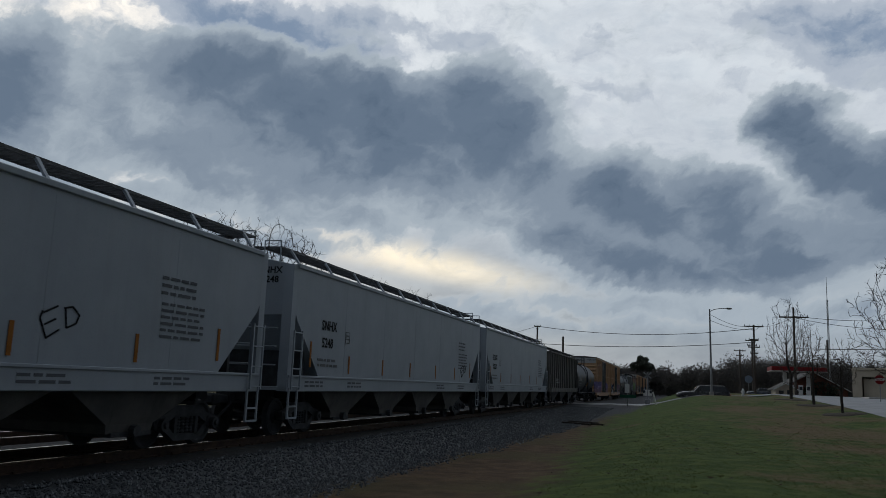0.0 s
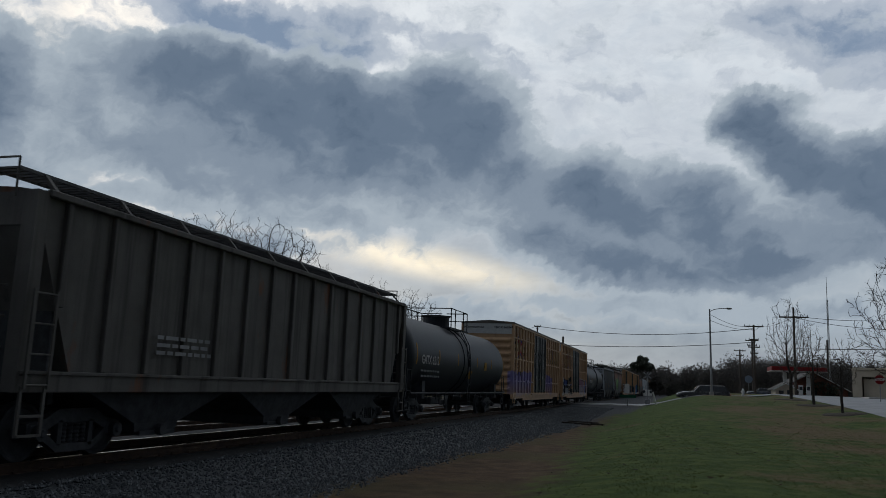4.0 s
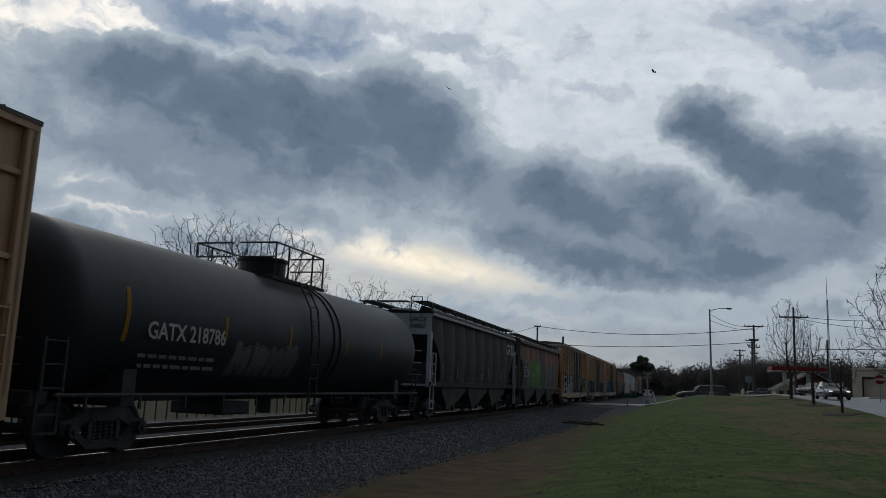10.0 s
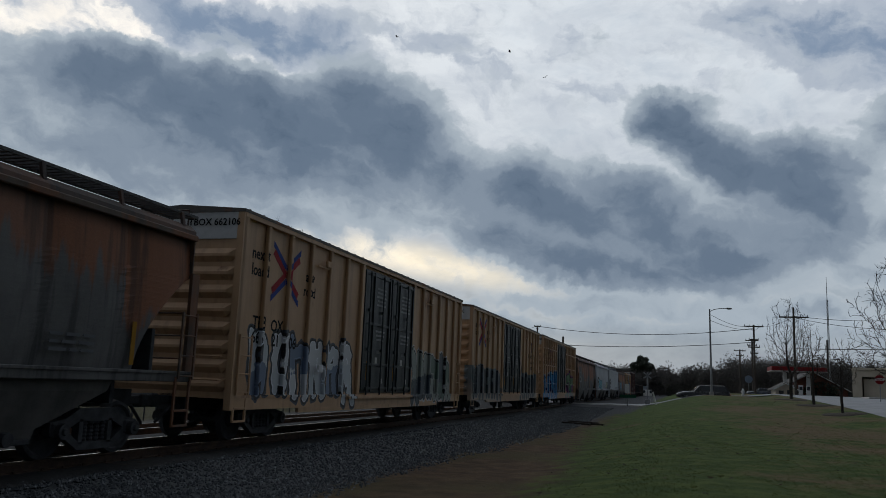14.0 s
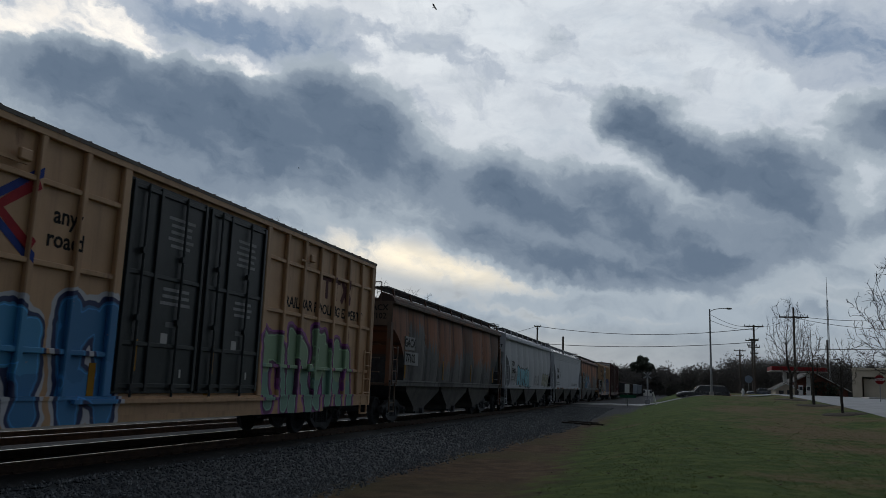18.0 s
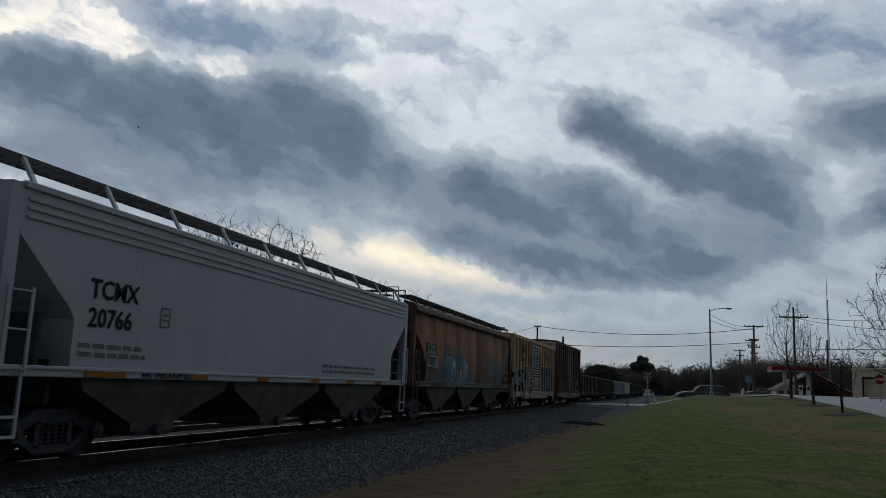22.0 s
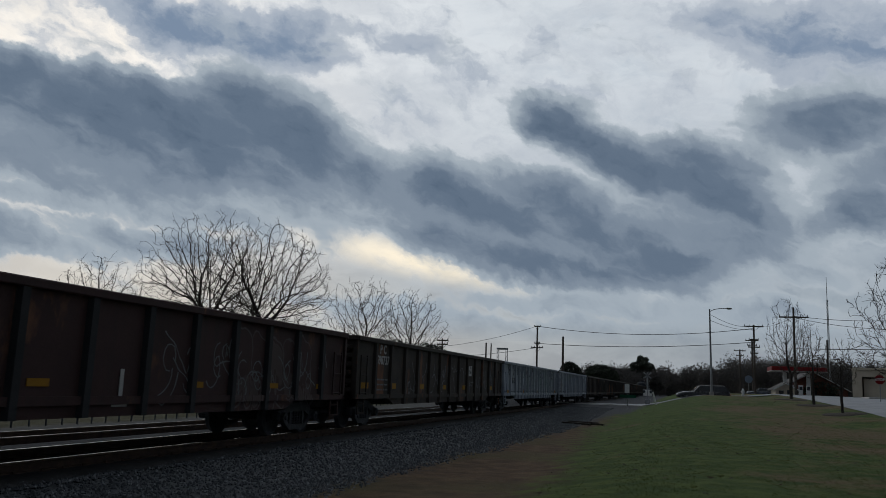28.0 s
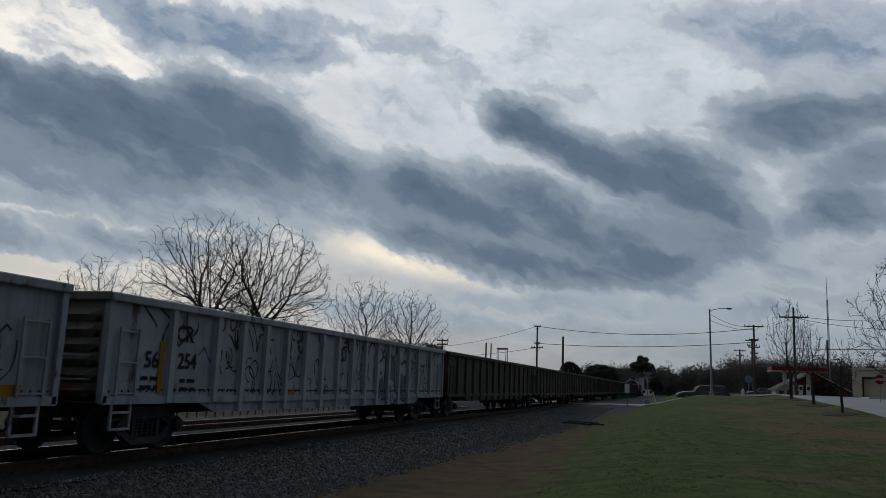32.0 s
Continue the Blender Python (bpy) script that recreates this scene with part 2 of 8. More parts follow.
def loft(bm, rings, closed=True, caps=True):
    """Skin between rings of points, each ring with the same count."""
    rows = [[bm.verts.new(p) for p in ring] for ring in rings]
    n = len(rows[0])
    for a, b in zip(rows, rows[1:]):
        for i in range(n if closed else n - 1):
            j = (i + 1) % n
            bm.faces.new((a[i], a[j], b[j], b[i]))
    if caps and closed:
        bm.faces.new(rows[0][::-1])
        bm.faces.new(rows[-1])
    bmesh.ops.recalc_face_normals(bm, faces=bm.faces)
    return bm


def fresh():
    return bmesh.new()


# ---- materials ----
def surface(name, a, b, rough=0.8, scale=3.0, bump=0.2, metal=0.0, streak=0.0, streak_tone=(0.03, 0.03, 0.03), rust=0.0, rust_tone=(0.12, 0.05, 0.025),
            rust_scale=0.8, world=False, fine=30.0, spec=0.5, vary=0.0, drips=3.2):
    """Two tones mixed by noise, fine grain in the relief, with rain streaks and rust patches where asked."""
    m = bpy.data.materials.new(name)
    m.use_nodes = True
    node = graph(m.node_tree)
    spot = node("NewGeometry").outputs["Position"] if world else node("TexCoord").outputs["Object"]
    pick = node("ObjectInfo").outputs["Random"]
    if not world:
        spot = node("VectorMath", {0: spot, 1: node("CombineXYZ", {0: math_node(node, "MULTIPLY", pick, 37.0), 1: math_node(node, "MULTIPLY", pick, 91.0), 2: 0.0}).outputs[0]}, operation="ADD").outputs[0]
    broad = node("TexNoise", {"Vector": spot, "Scale": scale, "Detail": 6.0, "Roughness": 0.6}).outputs[0]
    grain = node("TexNoise", {"Vector": spot, "Scale": fine, "Detail": 4.0, "Roughness": 0.65}).outputs[0]
    tone = mix_node(node, smooth(node, broad, 0.3, 0.7), (*a, 1), (*b, 1))
    if vary:
        tone = mix_node(node, math_node(node, "MULTIPLY", pick, vary), tone, (*[c * 0.35 for c in b], 1))
    if rust:
        patch = node("TexNoise", {"Vector": node("VectorMath", {0: spot, 1: (1, 1, 0.45)}, operation="MULTIPLY").outputs[0], "Scale": rust_scale, "Detail": 7.0, "Roughness": 0.62}).outputs[0]
        tone = mix_node(node, smooth(node, patch, 0.66 - 0.3 * rust, 0.74 - 0.22 * rust), tone, mix_node(node, grain, (*rust_tone, 1), (*[c * 1.9 for c in rust_tone], 1)))
    if streak:
        drip = node("TexNoise", {"Vector": node("VectorMath", {0: spot, 1: (drips, drips, 0.05 * drips)}, operation="MULTIPLY").outputs[0], "Scale": 1.3, "Detail": 5.0, "Roughness": 0.6}).outputs[0]
        tone = mix_node(node, math_node(node, "MULTIPLY", smooth(node, drip, 0.45, 0.75 if drips > 3 else 0.60), streak), tone, (*streak_tone, 1))
    tone = mix_node(node, math_node(node, "MULTIPLY", smooth(node, grain, 0.55, 0.8), 0.35), tone, (*[c * 0.6 for c in a], 1))
    relief = node("Bump", {"Strength": bump, "Distance": 0.02, "Height": math_node(node, "ADD", grain, broad)}).outputs[0]
    shine = node("BsdfPrincipled", {"Base Color": tone, "Roughness": math_node(node, "ADD", math_node(node, "MULTIPLY", grain, 0.25), rough - 0.12, clamp=True), "Metallic": metal,
                 "Specular IOR Level": spec, "Normal": relief})
    node("OutputMaterial", {0: shine.outputs[0]})
    return m


def hopper_paint(name, lower, upper, sooty, rusted, line, panels=9, half=8.5, pale=(0.12, 0.12, 0.125)):
    """Old hopper sides: each dished panel rusts down from the roof to its own ragged line, with soot running down the seams."""
    m = bpy.data.materials.new(name)
    m.use_nodes = True
    node = graph(m.node_tree)
    spot = node("TexCoord").outputs["Object"]
    pick = math_node(node, "MULTIPLY", node("ObjectInfo").outputs["Random"], 60.0)
    x, y, z = node("SeparateXYZ", {0: spot}).outputs
    shifted = node("CombineXYZ", {0: pick, 1: y, 2: z}).outputs[0]
    grain = node("TexNoise", {"Vector": shifted, "Scale": 26.0, "Detail": 4.0, "Roughness": 0.65}).outputs[0]
    broad = node("TexNoise", {"Vector": shifted, "Scale": 0.9, "Detail": 6.0, "Roughness": 0.62}).outputs[0]
    runs = node("TexNoise", {"Vector": node("VectorMath", {0: shifted, 1: (1, 3.4, 0.30)}, operation="MULTIPLY").outputs[0], "Scale": 1.2, "Detail": 6.0, "Roughness": 0.62}).outputs[0]
    slot = math_node(node, "MULTIPLY", math_node(node, "ADD", y, half), panels / (2 * half))
    panel = math_node(node, "FLOOR", slot)
    dice = node("TexWhiteNoise", {"Vector": node("CombineXYZ", {0: panel, 1: pick}).outputs[0]}).outputs["Color"]
    d1, d2, d3 = node("SeparateColor", {0: dice}).outputs
    seam = math_node(node, "ABSOLUTE", math_node(node, "SUBTRACT", math_node(node, "FRACT", slot), 0.5))
    tone = mix_node(node, smooth(node, broad, 0.3, 0.7), (*lower, 1), (*[c * 0.62 for c in lower], 1))
    tone = mix_node(node, smooth(node, runs, 0.54, 0.72, 0.0, 0.8), tone, (*pale, 1))
    # rust above each panel's own line
    edge = math_node(node, "ADD", math_node(node, "ADD", z, math_node(node, "MULTIPLY", math_node(node, "SUBTRACT", runs, 0.5), 2.2)), math_node(node, "MULTIPLY", math_node(node, "SUBTRACT", broad, 0.5), 1.3))
    edge = math_node(node, "SUBTRACT", edge, math_node(node, "MULTIPLY", d1, 1.5))
    rust = mix_node(node, grain, (*[c * 0.7 for c in upper], 1), (*[c * 1.35 for c in upper], 1))
    tone = mix_node(node, math_node(node, "MULTIPLY", smooth(node, edge, line - 0.12, line + 0.22), math_node(node, "ADD", rusted, math_node(node, "MULTIPLY", d2, 1 - rusted))), tone, rust)
    soot = smooth(node, math_node(node, "ADD", runs, math_node(node, "MULTIPLY", seam, 0.22)), 0.54, 0.70)
    tone = mix_node(node, math_node(node, "MULTIPLY", soot, 0.6), tone, (*sooty, 1))
    tone = mix_node(node, smooth(node, d3, 0.84, 0.88, 0.0, 0.6), tone, (*sooty, 1))
    tone = mix_node(node, smooth(node, z, 3.75, 4.05, 0.0, 0.7), tone, (*sooty, 1))
    relief = node("Bump", {"Strength": 0.2, "Distance": 0.02, "Height": math_node(node, "ADD", grain, broad)}).outputs[0]
    node("OutputMaterial", {0: node("BsdfPrincipled", {"Base Color": tone, "Roughness": math_node(node, "ADD", math_node(node, "MULTIPLY", grain, 0.25), 0.6), "Specular IOR Level": 0.35, "Normal": relief}).outputs[0]})
    return m


def ground_material():
    """Lawn, bare clay by the ballast, gravel lane and field, zoned by place with ragged edges."""
    m = bpy.data.materials.new("lawn_and_clay")
    m.use_nodes = True
    node = graph(m.node_tree)
    spot = node("NewGeometry").outputs["Position"]
    x, y, z = node("SeparateXYZ", {0: spot}).outputs
    wide = node("TexNoise", {"Vector": spot, "Scale": 0.16, "Detail": 5.0, "Roughness": 0.6}).outputs[0]
    mid = node("TexNoise", {"Vector": spot, "Scale": 1.6, "Detail": 6.0, "Roughness": 0.65}).outputs[0]
    grain = node("TexNoise", {"Vector": spot, "Scale": 26.0, "Detail": 5.0, "Roughness": 0.7}).outputs[0]
    grass = mix_node(node, smooth(node, mid, 0.35, 0.65), (0.039, 0.068, 0.014, 1), (0.075, 0.106, 0.024, 1))
    straw = mix_node(node, grain, (0.088, 0.066, 0.034, 1), (0.150, 0.112, 0.060, 1))
    thin = math_node(node, "ADD", math_node(node, "MULTIPLY", wide, 0.7), math_node(node, "MULTIPLY", mid, 0.3))
    # the worn straw grass lies mostly on the side towards the street
    thin = math_node(node, "ADD", thin, smooth(node, x, 0.0, 5.0, -0.085, 0.05))
    grass = mix_node(node, smooth(node, thin, 0.46, 0.60), grass, straw)
    clay = mix_node(node, smooth(node, mid, 0.3, 0.7), (0.062, 0.040, 0.026, 1), (0.135, 0.088, 0.050, 1))
    clay = mix_node(node, smooth(node, wide, 0.46, 0.62, 0.0, 0.75), clay, mix_node(node, grain, (0.060, 0.055, 0.026, 1), (0.105, 0.090, 0.042, 1)))
    clay = mix_node(node, math_node(node, "MULTIPLY", smooth(node, grain, 0.5, 0.75), 0.5), clay, (0.035, 0.024, 0.018, 1))
    # the clay strip lies between the ballast and x = -2.3 or so, further out near the camera
    edge = math_node(node, "ADD", x, math_node(node, "MULTIPLY", math_node(node, "SUBTRACT", mid, 0.5), 3.2))
    edge = math_node(node, "ADD", edge, math_node(node, "MULTIPLY", math_node(node, "SUBTRACT", wide, 0.5), 2.5))
    edge = math_node(node, "ADD", edge, math_node(node, "MULTIPLY", math_node(node, "SUBTRACT", grain, 0.5), 1.2))
    drift = math_node(node, "ADD", edge, smooth(node, y, 10.0, 48.0, 0.0, 1.8))
    tone = mix_node(node, smooth(node, drift, -3.3, -1.9), clay, grass)
    # dark gravel spreads from the ballast towards the crossing
    toe = math_node(node, "ADD", smooth(node, y, 18.0, 46.0, -6.5, -5.5), smooth(node, y, 44.0, 74.0, 0.0, 2.2))
    gravel = mix_node(node, grain, (0.035, 0.037, 0.042, 1), (0.085, 0.088, 0.095, 1))
    tone = mix_node(node, smooth(node, math_node(node, "SUBTRACT", edge, toe), -0.5, 0.6), gravel, tone)
    lane = mix_node(node, grain, (0.018, 0.020, 0.024, 1), (0.045, 0.048, 0.053, 1))
    lane = mix_node(node, smooth(node, edge, -17.4, -16.6), mix_node(node, grain, (0.055, 0.055, 0.055, 1), (0.11, 0.108, 0.105, 1)), lane)
    field = mix_node(node, smooth(node, mid, 0.3, 0.7), (0.038, 0.037, 0.018, 1), (0.070, 0.064, 0.030, 1))
    far_side = mix_node(node, smooth(node, edge, -20.5, -19.3), field, lane)
    tone = mix_node(node, smooth(node, x, -13.2, -12.8), far_side, tone)
    relief = node("Bump", {"Strength": 0.7, "Distance": 0.05, "Height": math_node(node, "ADD", grain, mid)}).outputs[0]
    node("OutputMaterial", {0: node("BsdfPrincipled", {"Base Color": tone, "Roughness": 0.95, "Specular IOR Level": 0.15, "Normal": relief}).outputs[0]})
    return m


GROUND = ground_material()
BALLAST = surface("ballast_stone", (0.030, 0.035, 0.041), (0.068, 0.076, 0.085), 0.75, 4.0, 0.8, world=True, fine=22.0, spec=0.4)
# near-black tone carries the shade under the train in its colour
SHADE_BALLAST = surface("shade_darkened_ballast", (0.010, 0.011, 0.012), (0.024, 0.025, 0.027), 0.8, 3.0, 0.8, world=True, fine=22.0, spec=0.3)
STONE = surface("loose_ballast_stone", (0.05, 0.055, 0.065), (0.15, 0.155, 0.165), 0.6, 6.0, 0.5, vary=0.6)
RAIL_SIDE = surface("rusty_rail_steel", (0.035, 0.02, 0.014), (0.07, 0.04, 0.025), 0.8, 6.0, 0.3, metal=0.3)
RAIL_TOP = surface("polished_rail_head", (0.55, 0.55, 0.56), (0.65, 0.65, 0.66), 0.22, 4.0, 0.03, metal=1.0)
TIE = surface("creosoted_sleeper_wood", (0.018, 0.014, 0.011), (0.045, 0.036, 0.029), 0.9, 5.0, 0.6)
ASPHALT = surface("worn_road_asphalt", (0.16, 0.165, 0.178), (0.235, 0.24, 0.252), 0.6, 0.7, 0.3, world=True, fine=60.0)
CONCRETE = surface("pale_kerb_concrete", (0.30, 0.29, 0.27), (0.42, 0.41, 0.39), 0.85, 3.0, 0.3)
BARK = surface("dark_tree_bark", (0.022, 0.018, 0.015), (0.055, 0.046, 0.038), 0.95, 8.0, 0.7)
TWIG = surface("bare_twig_bark", (0.022, 0.017, 0.014), (0.045, 0.035, 0.028), 0.95, 8.0, 0.2)
LEAF = surface("dark_evergreen_leaf", (0.012, 0.022, 0.012), (0.03, 0.05, 0.022), 0.7, 3.0, 0.3)
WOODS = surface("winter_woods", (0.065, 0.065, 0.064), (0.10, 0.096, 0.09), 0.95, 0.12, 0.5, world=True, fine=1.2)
POLE_WOOD = surface("weathered_pole_wood", (0.045, 0.036, 0.030), (0.10, 0.082, 0.068), 0.9, 5.0, 0.5)
GALV = surface("galvanised_steel", (0.22, 0.23, 0.24), (0.34, 0.35, 0.36), 0.45, 4.0, 0.1, metal=0.7)
DARK_STEEL = surface("dark_grimy_steel", (0.024, 0.028, 0.034), (0.052, 0.057, 0.065), 0.75, 5.0, 0.3)
GREY_PAINT = surface("light_grey_car_paint", (0.285, 0.330, 0.385), (0.33, 0.375, 0.43), 0.5, 0.9, 0.06, streak=0.10, streak_tone=(0.16, 0.15, 0.14))
TAN_PAINT = surface("yellow_tan_boxcar_paint", (0.44, 0.274, 0.154), (0.53, 0.334, 0.192), 0.55, 0.8, 0.1, streak=0.35, streak_tone=(0.12, 0.07, 0.04), rust=0.1)
BLACK_PAINT = surface("black_tank_paint", (0.013, 0.017, 0.025), (0.021, 0.026, 0.035), 0.5, 0.6, 0.06, streak=0.3, streak_tone=(0.034, 0.036, 0.041), spec=0.25)
RUSTY_GREY = hopper_paint("rust_stained_grey_paint", (0.140, 0.142, 0.145), (0.250, 0.098, 0.048), (0.026, 0.026, 0.028), 0.75, 1.95)
POST_BLACK = surface("sooty_black_post_paint", (0.008, 0.010, 0.013), (0.017, 0.019, 0.023), 0.8, 2.0, 0.2)
RED_GON = surface("oxide_red_gondola_paint", (0.034, 0.013, 0.013), (0.050, 0.020, 0.020), 0.8, 1.2, 0.2, streak=0.5, streak_tone=(0.02, 0.014, 0.012), rust=0.2)
DARK_GON = surface("sooty_brown_gondola_paint", (0.028, 0.022, 0.018), (0.05, 0.038, 0.03), 0.8, 1.2, 0.2, streak=0.5, streak_tone=(0.012, 0.011, 0.010), rust=0.3)
PALE_GON = surface("scuffed_pale_grey_gondola_paint", (0.235, 0.275, 0.335), (0.33, 0.375, 0.44), 0.65, 1.3, 0.2, streak=0.55, streak_tone=(0.075, 0.068, 0.062), rust=0.22, rust_tone=(0.045, 0.030, 0.024), rust_scale=2.2)
PALE_POST = surface("pale_grey_post_paint", (0.27, 0.31, 0.365), (0.35, 0.39, 0.45), 0.6, 1.3, 0.15, streak=0.4, streak_tone=(0.09, 0.075, 0.06), rust=0.1)
RUSTY_END = surface("rust_streaked_end_paint", (0.12, 0.115, 0.10), (0.17, 0.16, 0.14), 0.75, 1.5, 0.2, streak=0.8, streak_tone=(0.05, 0.035, 0.024), rust=0.4)
ROOF_METAL = surface("weathered_roof_metal", (0.075, 0.068, 0.062), (0.125, 0.115, 0.105), 0.7, 1.2, 0.2, rust=0.3)
BROWN_BOX = surface("oxide_brown_boxcar_paint", (0.072, 0.030, 0.027), (0.100, 0.043, 0.038), 0.65, 0.9, 0.15, streak=0.4, streak_tone=(0.03, 0.016, 0.014))


# ---- ground ----
def ease(v, lo, hi):
    u = min(1.0, max(0.0, (v - lo) / (hi - lo)))
    return u * u * (3 - 2 * u)


def lawn_level(y):
    return -0.15 + 0.16 * ease(y, 10, 34) + 1.26 * ease(y, 26, 74)


def road_level(y):
    return 0.0 + 0.75 * ease(y, 15, 58) + 0.85 * ease(y, 35, 98)


def low_level(y):
    return -0.62 + 0.55 * ease(y, 40, 80)


def ground_z(x, y):
    z = low_level(y) + (lawn_level(y) - low_level(y)) * ease(x, -4.2, 0.6 + 2.6 * ease(y, 40, 70))
    if x < -5:
        z = low_level(y) + 0.22 * ease(-x, 13.0, 14.5)
    z += 1.0 * ease(-x, 24, 60)
    if x > 6:
        z += (road_level(y) - z) * ease(x, 7.6, 10.0)
    return z + (0.022 * noise.noise((x * 0.35, y * 0.35, 0)) if abs(x) < 30 and y < 130 else 0)


def make_ground():
    xs = [-2500, -1200, -500, -200, -120, -80, -60, -48, -40, -32, -26, -22, -20, -18, -16, -15, -14.5, -14, -13.5, -13, -12, -9, -7] + [-6 + 0.4 * i for i in range(60)] + [18.2, 19.5, 21, 26, 34, 50, 90, 180, 400, 1200, 2500]
    ys = [-2500, -800, -200, -60, -20, -8, 0] + [4 + 0.6 * i for i in range(60)] + [41 + 1.5 * i for i in range(50)] + [120, 130, 145, 170, 210, 280, 400, 700, 1300, 2400, 4500]
    bm = fresh()
    rows = [[bm.verts.new((x, y, ground_z(x, y))) for x in xs] for y in ys]
    for a, b in zip(rows, rows[1:]):
        for i in range(len(xs) - 1):
            bm.faces.new((a[i], a[i + 1], b[i + 1], b[i]))
    for f in bm.faces:
        f.smooth = True
    return link("ground", bm, GROUND, "green winter lawn with worn straw patches and red clay", "ground", kind="structure")


make_ground()
TRACK = -10.72


# ---- the train ----
# Cars stand on y along the track, x towards the near side, z from the rail head.
def graffiti_material(name, base, y0, y1, z0, z1, fills, edge=(0.01, 0.01, 0.012), rim=(0.5, 0.5, 0.52), letter=1.1, seed=0.0, cover=1.0, thick=0.25):
    """A painted surface with a block of sprayed bubble shapes on it: fills inside dark outlines, with a pale ragged rim."""
    m = base.copy()
    m.name = name
    tree = m.node_tree
    shine = next(n for n in tree.nodes if n.type == "BSDF_PRINCIPLED")
    under = shine.inputs["Base Color"].links[0].from_socket

    def node(kind, ins=None, operation="", data_type="", interpolation_type="", use_clamp=False):
        n = tree.nodes.new("ShaderNode" + kind)
        if operation:
            n.operation = operation
        if use_clamp:
            n.use_clamp = True
        if data_type:
            n.data_type = data_type
        if interpolation_type:
            n.interpolation_type = interpolation_type
        for k, v in (ins or {}).items():
            if isinstance(v, bpy.types.NodeSocket):
                tree.links.new(v, n.inputs[k])
            else:
                n.inputs[k].default_value = v
        return n

    def calc(op, a, b=0.0):
        return node("Math", {0: a, 1: b}, operation=op).outputs[0]

    def step(v, lo, hi):
        return node("MapRange", {0: v, 1: lo, 2: hi}, interpolation_type="SMOOTHSTEP").outputs[0]
    spot = node("TexCoord").outputs["Object"]
    x, y, z = node("SeparateXYZ", {0: spot}).outputs
    flat = node("CombineXYZ", {0: y, 1: z, 2: seed}).outputs[0]
    wob = node("TexNoise", {"Vector": flat, "Scale": 1.7, "Detail": 2.0}).outputs[1]
    wob = node("VectorMath", {0: wob, 1: (0.5, 0.5, 0.5)}, operation="SUBTRACT").outputs[0]
    bent = node("VectorMath", {0: flat, 1: node("VectorMath", {0: wob, 1: (0.34, 0.34, 0.0)}, operation="MULTIPLY").outputs[0]}, operation="ADD").outputs[0]
    by, bz, _ = node("SeparateXYZ", {0: bent}).outputs
    if letter >= 3:
        # a loose sprayed haze with a ragged upper edge
        inside = calc("MINIMUM", calc("MINIMUM", calc("SUBTRACT", by, y0), calc("SUBTRACT", y1, by)), calc("MINIMUM", calc("SUBTRACT", bz, z0 - 0.3), calc("SUBTRACT", z1, bz)))
        lump = node("TexNoise", {"Vector": flat, "Scale": 1.3, "Detail": 3.0}).outputs[0]
        inside = calc("ADD", inside, calc("MULTIPLY", calc("SUBTRACT", lump, 0.55), 0.9))
        tint = node("Mix", {0: lump, 6: (*fills[0], 1), 7: (*fills[1], 1)}, data_type="RGBA").outputs[2]
        thin = node("MapRange", {0: bz, 1: z0 - 0.3, 2: z1 - 0.5, 3: 0.25, 4: 1.0}).outputs[0]
        shape = calc("MULTIPLY", step(inside, 0.0, 0.03), thin)
    else:
        # a row of fat rounded letters that lean on one another
        count = max(1, round((y1 - y0) / letter))
        w, zc, hh = (y1 - y0) / count, (z0 + z1) / 2, (z1 - z0) / 2
        q = calc("DIVIDE", calc("SUBTRACT", calc("ADD", by, calc("MULTIPLY", bz, 0.12)), y0 + 0.12 * zc), w)
        k = calc("FLOOR", calc("MINIMUM", calc("MAXIMUM", q, 0.0), count - 0.01))
        dice = node("TexWhiteNoise", {"Vector": node("CombineXYZ", {0: k, 1: seed}).outputs[0]}).outputs["Color"]
        r1, r2, r3 = node("SeparateColor", {0: dice}).outputs
        u = calc("MULTIPLY", calc("SUBTRACT", calc("SUBTRACT", q, k), 0.5), 2.0)
        v = calc("DIVIDE", calc("SUBTRACT", bz, zc), hh)
        v = calc("ADD", calc("MULTIPLY", v, calc("ADD", calc("MULTIPLY", r1, 0.25), 0.85)), calc("MULTIPLY", calc("SUBTRACT", r3, 0.5), 0.2))
        lump = node("TexNoise", {"Vector": flat, "Scale": 2.4 / letter, "Detail": 2.0}).outputs[0]
        wide = w / 2 / hh
        here = node("CombineXYZ", {0: calc("MULTIPLY", u, wide), 1: v}).outputs[0]

        def roll(r, lo, hi):
            return calc("ADD", calc("MULTIPLY", r, hi - lo), lo)

        def stroke(ax, ay, bx, by2):
            a = node("CombineXYZ", {0: calc("MULTIPLY", ax, wide), 1: ay}).outputs[0]
            b = node("CombineXYZ", {0: calc("MULTIPLY", bx, wide), 1: by2}).outputs[0]
            run = node("VectorMath", {0: b, 1: a}, operation="SUBTRACT").outputs[0]
            away = node("VectorMath", {0: here, 1: a}, operation="SUBTRACT").outputs[0]
            k1 = node("VectorMath", {0: away, 1: run}, operation="DOT_PRODUCT").outputs["Value"]
            k2 = node("VectorMath", {0: run, 1: run}, operation="DOT_PRODUCT").outputs["Value"]
            h = node("Math", {0: k1, 1: k2}, operation="DIVIDE", use_clamp=True).outputs[0]
            foot = node("VectorMath", {0: run, 3: h}, operation="SCALE").outputs[0]
            return node("VectorMath", {0: node("VectorMath", {0: away, 1: foot}, operation="SUBTRACT").outputs[0]}, operation="LENGTH").outputs["Value"]
